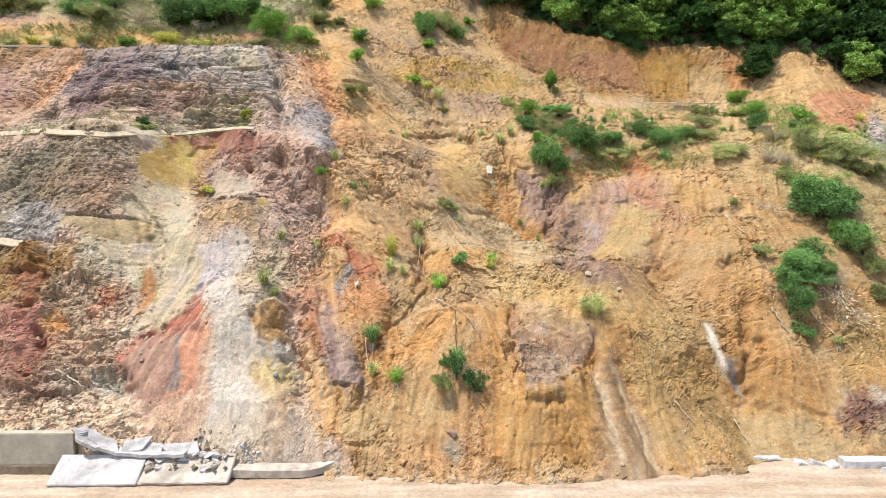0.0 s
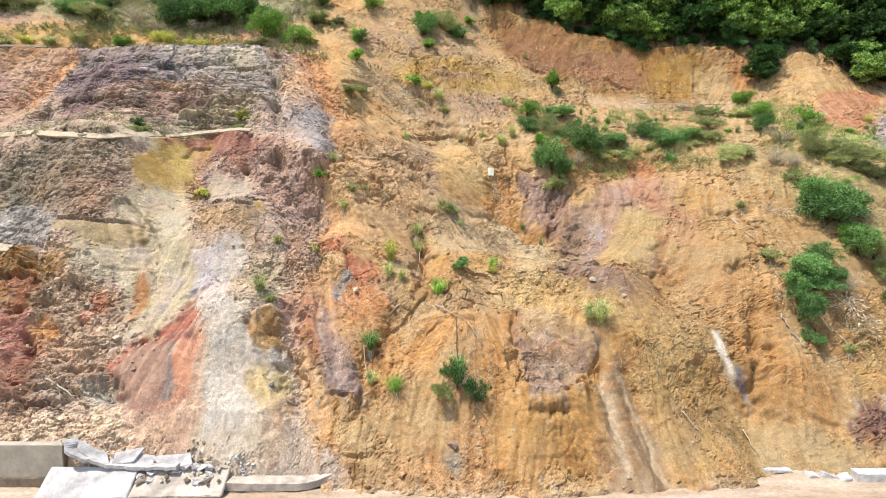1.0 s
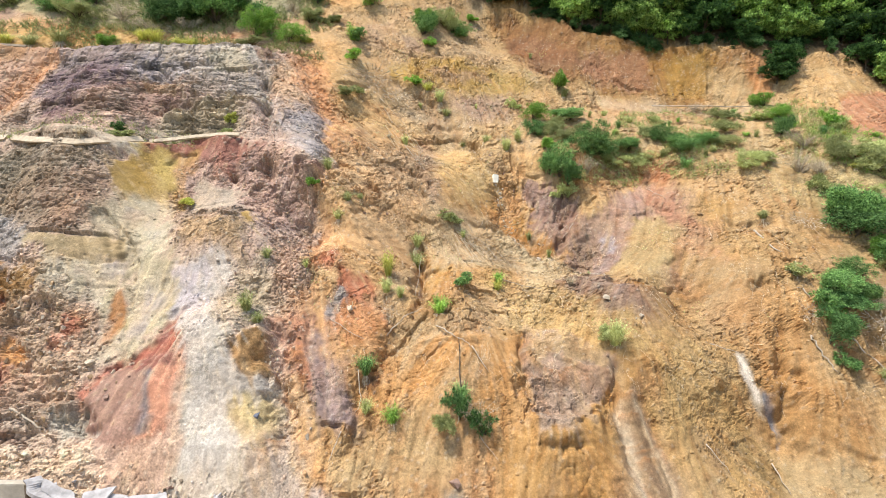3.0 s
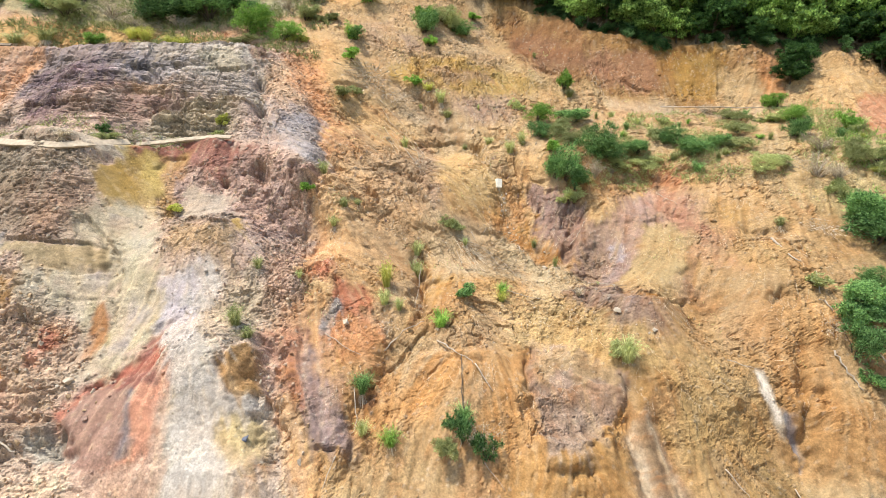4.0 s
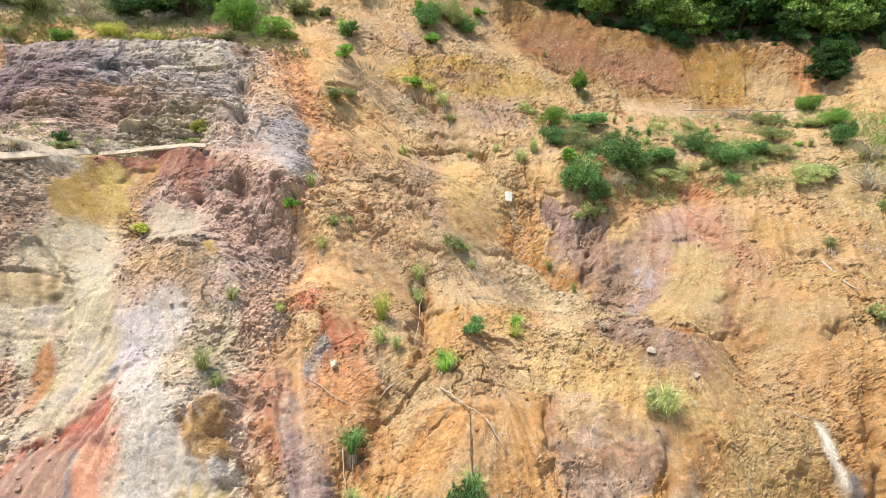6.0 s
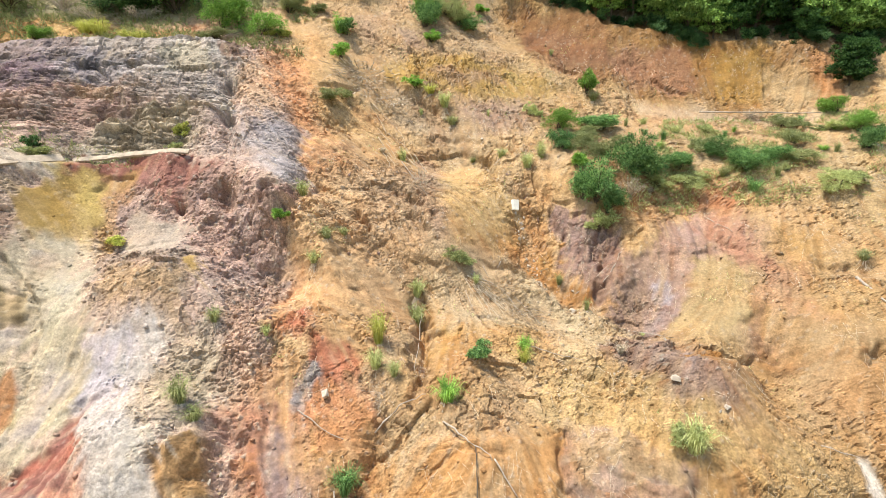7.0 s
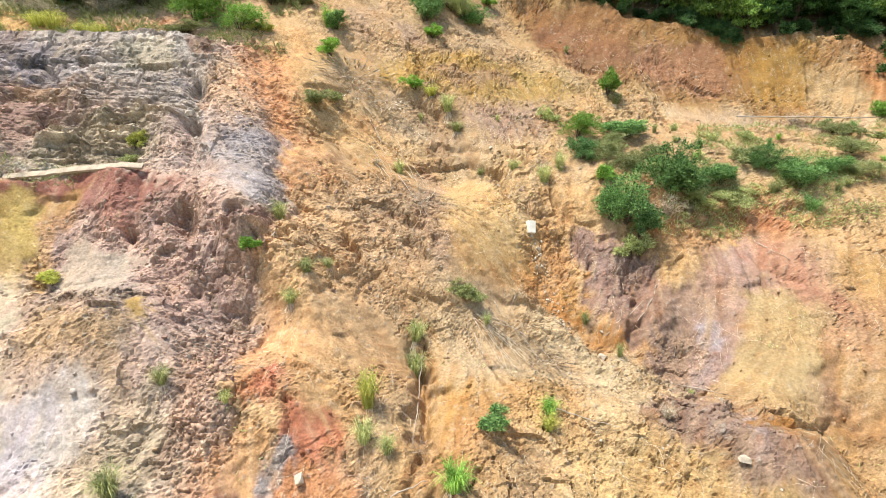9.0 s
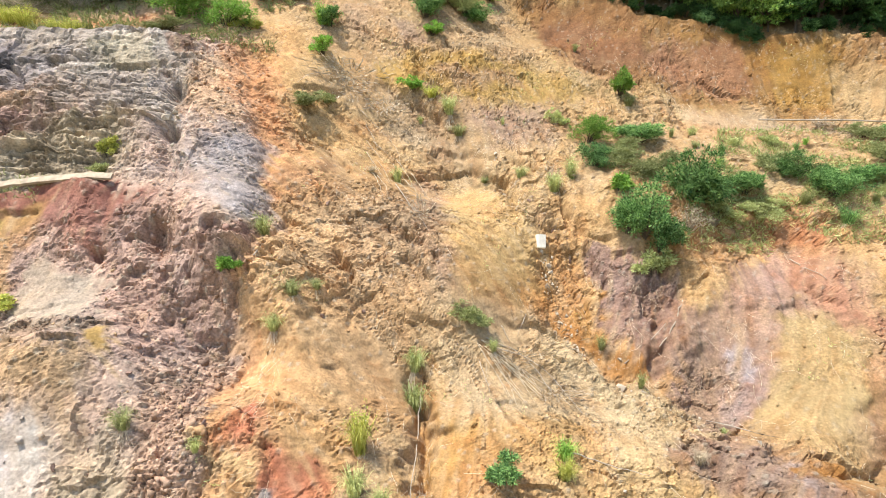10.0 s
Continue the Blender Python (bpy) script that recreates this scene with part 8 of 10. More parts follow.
for i in range(70):
    x, y = heap.gauss(-9.9, 0.5), heap.uniform(26.95, 27.4)
    big = heap.uniform(0.12, 0.36)
    chunk("white and grey concrete crumb in the debris heap", (WHITEWASH, WHITEWASH, DUSTY)[i % 3], (x, y, ground_at(x, y) + 0.05), (big, big * 0.8, big * heap.uniform(0.4, 0.8)), 80 + i % 9,
          [heap.uniform(0, 180) for _ in range(3)], 0.9)
for i in range(30):
    x, y = heap.gauss(-12.2, 0.5), heap.uniform(27.1, 27.8)
    big = heap.uniform(0.15, 0.5)
    chunk("grey broken concrete crumb in the debris heap", (CONCRETE_DARK, DUSTY, STONE_BROWN)[i % 3], (x, y, max(ground_at(x, y), 0.9) + 0.05), (big, big * 0.8, big * 0.6), 90 + i % 7,
          [heap.uniform(0, 180) for _ in range(3)], 0.9)

lumps_at = random.Random(44)
for i in range(11):
    x = -14.4 + 0.33 * i + lumps_at.uniform(-0.1, 0.1)
    chunk(WHITE_CHUNK, WHITEWASH, (x, 26.98, 0.98 + lumps_at.uniform(-0.06, 0.1)), (lumps_at.uniform(0.4, 0.8), lumps_at.uniform(0.3, 0.5), lumps_at.uniform(0.25, 0.5)), 130 + i, (lumps_at.uniform(-20, 20), lumps_at.uniform(-20, 20), lumps_at.uniform(0, 180)), 0.8)
litter = random.Random(31)
for i in range(44):
    x = litter.uniform(-14.3, -10.4)
    k = litter.random()
    chunk(("crumbled earth and plaster on the fallen panel", "white plaster crumb on the fallen panel")[i % 2], (DUSTY, WHITEWASH, STONE_PALE, CONCRETE_DARK)[i % 4], (x, 26.3 + 1.0 * k, 0.55 + 0.55 * k),
          (litter.uniform(0.25, 0.8), litter.uniform(0.2, 0.5), litter.uniform(0.12, 0.3)), 40 + i, (25, litter.uniform(-10, 10), litter.uniform(0, 180)), 0.5)


def kerb_piece(place, size, turn, seed):
    """A snapped length of cast kerb."""
    ob = tagged(new("kerb_block", slab_mesh("kerb_block", *size, 0.06, seed, 6)), "snapped white kerb block half sunk in dirt", "kerb block", "broken kerb")
    ob.data.materials.append(KERB)
    ob.matrix_world = pose(*place, *turn)


kerb_piece((16.9, 28.3, 0.06), (1.5, 0.3, 0.14), (4, 3, 4), 21)
kerb_piece((18.35, 28.0, -0.48), (0.62, 0.5, 0.62), (8, 14, 12), 22)
kerb_piece((19.3, 27.9, -0.3), (0.9, 0.45, 0.4), (-6, 22, -8), 23)
kerb_piece((20.0, 27.75, -0.5), (0.55, 0.5, 0.66), (10, -12, 6), 24)
kerb_piece((22.6, 26.9, -0.2), (1.3, 0.6, 0.4), (0, 6, 12), 25)
barrier_line = bend(0, [(20.4, 27.7, 0.1), (21.5, 27.6, 0.12), (23.0, 27.6, 0.12), (26.0, 27.5, 0.12), (34.0, 27.4, 0.12)])
barrier = tagged(new("kerb", sweep(barrier_line, 0.6, 0.62, "kerb", 0.05)), "pale bluish white concrete kerb along the road", "kerb")
barrier.data.materials.append(KERB)


def shelf_drain(line, label, wide=0.35, tall=0.16, lift=0.12, straight=2):
    """A thin concrete channel edge along a shelf of the cut."""
    at = np.linspace(0, len(line) - 1, 25)
    pts = [spot(np.interp(k, range(len(line)), [p[0] for p in line]), np.interp(k, range(len(line)), [p[1] for p in line]), lift) for k in at]
    ys, zs = np.array([p.y for p in pts]), np.array([p.z for p in pts])
    fit_y, fit_z = np.polyval(np.polyfit(at, ys, straight), at), np.polyval(np.polyfit(at, zs, straight), at)
    pts = [Vector((p.x, 0.85 * y + 0.15 * p.y, 0.85 * z + 0.15 * p.z)) for p, y, z in zip(pts, fit_y, fit_z)]
    ob = tagged(new("drain_channel", sweep(pts, wide, tall, "drain_channel", 0.04, 1.0, 0.75)), label, "drain", "drains on the shelves")
    # dark concrete gives the upper edge its shadow line by colour
    ob.data.materials.append(CONCRETE_DARK if "dark" in label else DRAIN)


shelf_drain([(-34.4, 24.7), (-31.2, 24.8), (-28.6, 24.5)], "pale dusty concrete drain edge on a shelf", 0.5, 0.13, 0.06)
shelf_drain([(-28.6, 24.5), (-22.5, 21.9), (-19.7, 24.1)], "pale dusty concrete drain edge on a shelf", 0.5, 0.13, 0.07)
shelf_drain([(-19.5, 24.2), (-17.0, 25.3), (-13.6, 24.7)], "pale dusty concrete drain edge on a shelf", 0.32, 0.12, 0.2, 1)
shelf_drain([(-44.3, 35.7), (-37.6, 36.1), (-33.2, 36.4)], "thin drain edge on the upper shelf, dark for its shadow line", 0.3, 0.1)
shelf_drain([(-32.0, 14.4), (-28.2, 14.4), (-25.1, 13.9)], "pale broken drain edge on the lowest shelf", 0.5, 0.16)


# ---- plants ----
def leaf_cloud(name, spots, ways, length, width, jitter, seed):
    """Folded leaves at the given spots, pointing along the given ways."""
    r = np.random.default_rng(seed)
    n = len(spots)
    ways = ways + r.normal(0, jitter, (n, 3))
    ways /= np.linalg.norm(ways, axis=1, keepdims=True) + 1e-9
    side = np.cross(ways, r.normal(0, 1, (n, 3)))
    side /= np.linalg.norm(side, axis=1, keepdims=True) + 1e-9
    droop = np.cross(side, ways)
    ln = (length * r.uniform(0.6, 1.3, n))[:, None]
    wd = (width * r.uniform(0.7, 1.3, n))[:, None]
    v = np.stack([spots, spots + ways * ln * 0.45 + side * wd * 0.5 + droop * wd * 0.25, spots + ways * ln - droop * ln * 0.12,
                  spots + ways * ln * 0.45 - side * wd * 0.5 + droop * wd * 0.25], 1).reshape(-1, 3)
    k = np.arange(n, dtype=np.int32)[:, None] * 4
    f = np.concatenate([k + np.array([[0, 1, 2]]), k + np.array([[0, 2, 3]])], 0)
    return mesh_from(name, v, f)


def tube(bm, points, r0, r1, sides=5):
    rings = []
    for i, p in enumerate(points):
        t = (points[min(i + 1, len(points) - 1)] - points[max(i - 1, 0)]).normalized()
        a = t.orthogonal().normalized()
        b = t.cross(a)
        k = r0 + (r1 - r0) * i / (len(points) - 1)
        rings.append([bm.verts.new(p + (a * math.cos(2 * math.pi * j / sides) + b * math.sin(2 * math.pi * j / sides)) * k) for j in range(sides)])
    for r, q in zip(rings, rings[1:]):
        for j in range(sides):
            bm.faces.new((r[j], r[(j + 1) % sides], q[(j + 1) % sides], q[j]))
    bm.faces.new(rings[-1])
    bm.faces.new(rings[0][::-1])


def shrub_parts(root, kind, seed, leaves=2000, clumps=40, size=0.105, lobes=4):
    """A loose shrub of unit width and height: bent stems, uneven lobes, and feathery sprays of narrow leaves."""
    r = np.random.default_rng(seed)
    lobe = r.normal(0, 1, (lobes, 3)) * np.array([0.2, 0.2, 0.12]) + np.array([0, 0, 0.42])
    girth = r.uniform(0.14, 0.3, lobes)
    at = r.integers(0, lobes, clumps)
    c = r.normal(0, 1, (clumps, 3))
    c /= np.linalg.norm(c, axis=1, keepdims=True)
    c = lobe[at] + c * girth[at][:, None] * r.uniform(0.5, 1.35, (clumps, 1)) * np.array([1, 1, 0.85])
    c[:, 2] = np.maximum(c[:, 2], 0.08)
    which = (r.random(leaves) ** 1.35 * clumps).astype(int)
    off = r.normal(0, 1, (leaves, 3))
    off /= np.linalg.norm(off, axis=1, keepdims=True)
    spots = c[which] + off * r.uniform(0.0, 0.10, (leaves, 1))
    ways = off * 1.0 + (c[which] - np.array([0, 0, 0.2])) * 0.8 + np.array([0, 0, 0.35])
    dead = kind == "grey"
    if dead:
        spots, ways, size = spots[::5], ways[::5], size * 0.7
    part("foliage", leaf_cloud("foliage", spots, ways, size, size * 0.3, 0.45, seed), LEAVES[kind], root)
    bm = bmesh.new()
    for i in range(min(clumps, 60) if dead else 12):
        tip = Vector(c[i]) * (1.15 if dead else 0.95)
        tube(bm, [Vector((0, 0, -0.12)), Vector((tip.x * 0.45, tip.y * 0.3, tip.z * 0.5)), tip], 0.008 if dead else 0.016, 0.003 if dead else 0.005, 4)
    part("stem", bm, DRY_WOOD if dead else BARK, root)


def thicket_parts(root, kind, seed):
    """A large shrub: the same growth with many more and smaller leaves."""
    shrub_parts(root, kind, seed, 5600, 140, 0.058, 7)


def tuft_parts(root, kind, seed, blades=230):
    """A wispy tuft of unit height: arching blades, leafy stalks, and dry blades hanging below."""
    r = np.random.default_rng(seed)
    for name, mat, n, up in (("blade", LEAVES[kind], blades, 1.0), ("dry_blade", STRAW, blades // 2, -0.9)):
        ang = r.uniform(0, 2 * math.pi, n)
        lean = r.uniform(0.1, 0.75, n)[:, None]
        out = np.stack([np.cos(ang), np.sin(ang), np.zeros(n)], 1)
        base = out * r.uniform(0, 0.22, (n, 1))
        h = r.uniform(0.25, 1.0, n)[:, None] ** 0.8
        side = np.stack([-np.sin(ang), np.cos(ang), np.zeros(n)], 1) * 0.007
        lift = np.array([0, 0, 1.0]) * up
        m1, m2 = base + out * lean * h * 0.3 + lift * h * 0.5, base + out * lean * h * 0.7 + lift * h * 0.8
        tip = base + out * lean * h * 1.2 + lift * h * (0.85 - 0.35 * lean)
        v = np.stack([base - side, base + side, m1 - side, m1 + side, m2 - side * 0.7, m2 + side * 0.7, tip, tip + side * 0.1], 1).reshape(-1, 3)
        k = np.arange(n, dtype=np.int32)[:, None] * 8
        f = np.concatenate([k + np.array([[0, 1, 3, 2]]), k + np.array([[2, 3, 5, 4]]), k + np.array([[4, 5, 7, 6]])], 0)
        part(name, mesh_from(name, v, f), mat, root)
    n = 520
    stalk = r.integers(0, 9, n)
    ang, far = r.uniform(0, 6.28, 9), r.uniform(0.05, 0.42, 9)
    tall = r.uniform(0.5, 1.0, 9)
    k = r.uniform(0.15, 1.0, n)
    spots = np.stack([np.cos(ang[stalk]) * far[stalk] * k, np.sin(ang[stalk]) * far[stalk] * k, tall[stalk] * k], 1) + r.normal(0, 0.045, (n, 3))
    ways = r.normal(0, 1, (n, 3)) + np.array([0, 0, 0.4])
    part("foliage", leaf_cloud("foliage", spots, ways, 0.11, 0.026, 0.3, seed), LEAVES[kind], root)


def twig_parts(root, kind, seed, twigs=64):
    """A low mat of dead strands of unit width, combed down the slope."""
    r = random.Random(seed)
    bm = bmesh.new()
    for i in range(twigs):
        a = Vector((r.gauss(0, 0.2), r.gauss(0, 0.12), r.gauss(0.05, 0.14)))
        d = Vector((r.uniform(-0.9, 0.9), r.uniform(-0.9, 0.1), r.uniform(-0.9, 0.3))).normalized() * r.uniform(0.12, 0.5)
        k = Vector((r.uniform(-1, 1), r.uniform(-1, 0), r.uniform(0, 1))) * 0.05
        tube(bm, [a, a + d * 0.5 + k, a + d], 0.0042, 0.002, 3)
    part("twig", bm, DRY_WOOD, root)
    spots = np.random.default_rng(seed).normal(0, 1, (160, 3)) * np.array([0.24, 0.14, 0.12]) + np.array([0, 0, 0.05])
    tagged(part("dry_leaf", leaf_cloud("dry_leaf", spots, np.tile(np.array([0, -0.2, 0.3]), (160, 1)), 0.10, 0.02, 0.6, seed), STRAW, root), kind="stuff")


PROTOTYPES = {}
WORDS = {"bright": "fresh bright green", "green": "leafy green", "dark": "dense dark green", "olive": "dull olive green", "grey": "withered grey", "yellow": "yellow-green",
         "pale": "pale dusty green", "shade": "shade-darkened green"}
FORMS = {"thicket": (thicket_parts, "shrub", "%s spreading shrub on the bare slope"), "shrub": (shrub_parts, "shrub", "%s shrub rooted in the bare slope"), "tuft": (tuft_parts, "grass_tuft", "%s grass tuft with dry hanging blades"),
         "twigs": (twig_parts, "dead_brush", "%s heap of dead twigs and leaves")}
grown = random.Random(5)


def plant(form, kind, x, s, wide, tall, tilt=12):
    """A plant on the slope, leaning out a little; alike ones share their meshes."""
    if form == "shrub" and wide > 1.9:
        form = "thicket"
    builder, name, words = FORMS[form]
    turn = Euler((radians(tilt + grown.uniform(-6, 6)), radians(grown.uniform(-8, 8)), 0)).to_matrix().to_4x4() @ Matrix.Rotation(grown.uniform(0, 6.28), 4, "Z")
    m = Matrix.Translation(spot(x, s, -0.05 * tall)) @ turn @ Matrix.Diagonal((wide, wide, tall, 1))
    variants = PROTOTYPES.setdefault((form, kind), [])
    if len(variants) < 3:
        root = tagged(new(name), words % WORDS[kind], "grass" if form == "tuft" else "dead brush" if form == "twigs" else "shrub", "plants on the slope")
        builder(root, kind, 11 * len(PROTOTYPES) + len(variants))
        root.matrix_world = m
        variants.append(root)
        return root
    return placed(variants[grown.randrange(3)], m)


def placed(root, m):
    """copy_thing() keeps the model's own scale, so the new one's is given afterwards."""
    made = copy_thing(root, Matrix())
    made.matrix_world = m
    return made


# along the top shelf and the grassy head
plant("shrub", "bright", -16.1, 40.4, 3.77, 3.32)
plant("shrub", "bright", -13.1, 39.7, 2.50, 1.93)
plant("shrub", "yellow", -11.9, 39.5, 1.59, 1.02)
plant("shrub", "dark", -25.6, 43.0, 4.70, 3.06)
plant("shrub", "dark", -22.8, 42.3, 4.67, 3.50)
plant("shrub", "green", -20.0, 42.8, 5.29, 3.88)
plant("shrub", "dark", -22.0, 44.2, 5.38, 3.95)
plant("shrub", "dark", -18.7, 45.0, 4.24, 3.03)
plant("shrub", "green", -34.4, 43.8, 3.55, 2.01)
plant("shrub", "olive", -32.0, 42.5, 3.49, 1.75)
plant("shrub", "green", -31.4, 45.2, 2.65, 1.68)
plant("shrub", "grey", -28.1, 42.6, 4.09, 1.99)
plant("shrub", "grey", -25.0, 40.8, 4.01, 1.49)
plant("shrub", "grey", -22.2, 41.0, 3.45, 1.49)
plant("shrub", "olive", -38.9, 44.6, 3.57, 1.78)
plant("shrub", "olive", -41.5, 44.5, 3.56, 1.78)
plant("shrub", "bright", -28.2, 38.1, 2.10, 1.43)
plant("tuft", "yellow", -25.1, 39.0, 1.68, 1.12)
plant("tuft", "yellow", -24.0, 38.8, 1.89, 1.22)
plant("tuft", "yellow", -21.5, 37.4, 1.85, 1.09)
plant("tuft", "yellow", -20.5, 37.3, 1.63, 0.87)
plant("tuft", "yellow", -35.9, 38.0, 1.98, 0.99)
plant("tuft", "olive", -34.0, 38.0, 1.98, 0.99)
plant("tuft", "olive", -31.6, 38.2, 2.21, 1.10)
plant("tuft", "olive", -37.7, 37.7, 1.97, 0.87)
plant("shrub", "olive", -16.1, 38.4, 2.77, 1.00)
plant("shrub", "green", -7.5, 41.8, 1.66, 1.42)
plant("tuft", "bright", -8.0, 41.8, 1.42, 1.53)
plant("shrub", "bright", -7.6, 38.8, 1.60, 1.14)
plant("shrub", "bright", -6.7, 47.9, 2.53, 1.77)
plant("shrub", "dark", -11.7, 47.2, 2.12, 2.12)
plant("shrub", "olive", -12.0, 43.6, 2.75, 1.68)
plant("shrub", "olive", -10.1, 43.9, 1.57, 1.20)
plant("shrub", "grey", -13.9, 45.6, 2.81, 1.59)
plant("shrub", "green", -1.7, 44.9, 2.86, 2.99)
plant("shrub", "bright", -2.1, 46.1, 2.14, 2.14)
plant("shrub", "pale", 0.0, 47.6, 2.84, 2.32)
plant("shrub", "pale", 1.0, 46.8, 2.18, 1.67)
plant("shrub", "green", 2.1, 46.7, 2.19, 1.55)
plant("shrub", "bright", -1.3, 42.9, 1.58, 1.10)
plant("shrub", "bright", 2.8, 49.5, 1.46, 1.06)
plant("shrub", "bright", -2.3, 37.8, 1.62, 1.04)
plant("tuft", "yellow", -1.3, 37.3, 1.27, 0.81)
plant("tuft", "pale", -0.2, 36.1, 1.14, 1.25)
plant("tuft", "olive", 0.3, 34.6, 1.12, 0.79)
plant("shrub", "olive", -7.7, 33.7, 2.14, 0.86)
plant("shrub", "olive", -6.9, 34.7, 1.42, 0.76)
plant("twigs", "grey", -5.9, 36.8, 3.39, 2.03)
plant("twigs", "grey", -7.2, 37.3, 2.47, 1.46)
plant("twigs", "grey", -4.1, 36.2, 3.40, 1.70)
# the long green patch under the scarp
plant("shrub", "bright", 10.4, 38.9, 1.79, 2.03)
plant("tuft", "olive", 10.8, 38.1, 1.07, 0.83)
plant("shrub", "bright", 7.5, 33.9, 2.12, 1.90)
plant("shrub", "dark", 7.3, 31.1, 2.02, 1.70)
plant("shrub", "green", 10.4, 33.8, 3.34, 1.45)
plant("shrub", "olive", 8.8, 31.7, 2.68, 1.50)
plant("shrub", "olive", 9.8, 29.7, 2.58, 1.55)
plant("shrub", "bright", 7.8, 28.4, 1.82, 1.42)
plant("shrub", "green", 11.4, 28.1, 3.33, 2.82)
plant("shrub", "dark", 11.9, 27.8, 2.02, 1.81)
plant("shrub", "green", 8.5, 25.8, 3.04, 2.74)
plant("shrub", "dark", 9.1, 25.3, 2.14, 1.95)
plant("shrub", "green", 7.8, 26.0, 1.97, 1.97)
plant("shrub", "grey", 10.5, 26.0, 2.26, 1.86)
plant("shrub", "pale", 8.7, 24.3, 1.74, 1.45)
plant("shrub", "pale", 12.2, 27.1, 1.80, 1.10)
plant("shrub", "green", 14.1, 28.7, 2.46, 1.33)
plant("shrub", "pale", 14.6, 27.7, 2.43, 0.91)
plant("shrub", "green", 17.1, 29.8, 2.3, 1.5)
plant("shrub", "green", 17.9, 27.9, 2.7, 1.5)
plant("shrub", "green", 17.7, 28.9, 2.4, 1.4)
plant("shrub", "green", 19.8, 29.0, 2.3, 1.3)
plant("shrub", "olive", 21.2, 29.0, 2.3, 1.0)
plant("shrub", "olive", 15.8, 30.5, 1.89, 1.16)
plant("shrub", "pale", 17.6, 33.4, 1.44, 0.78)
plant("tuft", "green", 17.6, 26.1, 1.18, 0.88)
plant("twigs", "grey", 17.8, 35.7, 1.50, 1.04)
plant("shrub", "grey", 22.1, 36.6, 1.99, 0.82)
plant("twigs", "grey", 22.9, 35.8, 2.89, 1.16)
plant("shrub", "olive", 23.2, 34.3, 2.26, 1.13)
plant("shrub", "olive", 24.4, 33.8, 1.89, 1.11)
plant("shrub", "olive", 22.6, 31.6, 3.21, 1.07)
plant("tuft", "pale", 15.3, 33.1, 0.99, 0.66)
plant("shrub", "pale", 6.0, 35.8, 1.26, 1.15)
plant("tuft", "pale", 5.9, 30.0, 1.04, 1.25)
plant("tuft", "pale", 4.9, 29.1, 1.03, 1.13)
plant("tuft", "olive", 3.4, 30.5, 0.95, 0.74)
# shrubs and fallen growth on the far flank
plant("shrub", "bright", 27.3, 35.4, 2.15, 1.59)
plant("shrub", "green", 25.8, 29.5, 2.25, 2.05)
plant("shrub", "bright", 26.8, 32.3, 2.37, 1.83)
plant("shrub", "pale", 25.8, 32.9, 1.86, 1.09)
plant("shrub", "bright", 29.6, 30.0, 1.64, 1.64)
plant("tuft", "dark", 28.5, 29.0, 1.01, 0.81)
plant("shrub", "olive", 27.5, 26.0, 2.01, 1.92)
plant("shrub", "grey", 26.3, 27.2, 2.94, 1.77)
plant("shrub", "grey", 25.0, 24.7, 3.30, 1.98)
plant("shrub", "grey", 26.1, 24.2, 2.34, 1.87)
plant("shrub", "pale", 22.0, 25.7, 2.13, 1.35)
plant("shrub", "pale", 23.2, 26.3, 1.75, 0.97)
plant("shrub", "olive", 29.2, 25.2, 2.84, 1.70)
plant("shrub", "olive", 30.3, 23.9, 3.24, 1.85)
plant("shrub", "olive", 31.1, 22.7, 2.73, 1.82)
plant("shrub", "pale", 30.8, 26.6, 2.91, 1.16)
plant("shrub", "green", 25.7, 20.1, 3.51, 3.07)
plant("shrub", "green", 26.8, 19.2, 3.63, 3.29)
plant("shrub", "dark", 26.0, 18.8, 3.87, 2.58)
plant("shrub", "dark", 28.0, 19.4, 2.17, 2.43)
plant("shrub", "pale", 25.6, 22.3, 1.82, 1.63)
plant("shrub", "green", 26.7, 15.8, 2.70, 2.70)
plant("shrub", "bright", 26.9, 17.0, 2.09, 1.67)
plant("shrub", "olive", 27.7, 15.6, 2.04, 2.04)
plant("shrub", "green", 24.0, 15.0, 2.24, 1.44)
plant("shrub", "green", 22.3, 13.7, 2.72, 1.71)
plant("shrub", "green", 23.6, 13.2, 2.17, 1.55)
plant("shrub", "dark", 22.4, 12.8, 3.06, 1.30)
plant("shrub", "green", 21.2, 12.4, 1.68, 1.75)
plant("shrub", "dark", 20.8, 10.9, 2.09, 2.31)
plant("shrub", "green", 21.6, 11.5, 1.73, 1.73)
plant("shrub", "green", 21.2, 9.6, 1.39, 1.02)
plant("shrub", "grey", 24.6, 13.0, 1.94, 1.55)
plant("shrub", "olive", 28.2, 14.3, 1.60, 1.84)
plant("shrub", "olive", 27.5, 12.2, 1.39, 1.78)
plant("shrub", "pale", 20.5, 15.2, 1.60, 1.04)
plant("twigs", "grey", 24.3, 12.2, 4.20, 2.29)
plant("twigs", "grey", 24.5, 10.7, 3.00, 1.87)
plant("twigs", "grey", 23.2, 20.0, 2.64, 1.32)
plant("twigs", "grey", 20.1, 12.5, 1.68, 1.53)
plant("tuft", "olive", 20.9, 20.4, 0.98, 0.62)
plant("tuft", "olive", 23.1, 8.9, 0.80, 0.58)
# single plants over the middle
plant("shrub", "bright", -8.3, 21.2, 1.03, 0.85)
plant("tuft", "pale", -7.7, 23.7, 0.81, 1.08)
plant("tuft", "olive", -10.0, 15.4, 0.79, 0.71)
plant("tuft", "olive", -10.3, 11.7, 1.09, 1.24)
plant("tuft", "olive", -9.7, 11.1, 1.08, 0.72)
plant("shrub", "yellow", -14.9, 27.3, 1.04, 1.04)
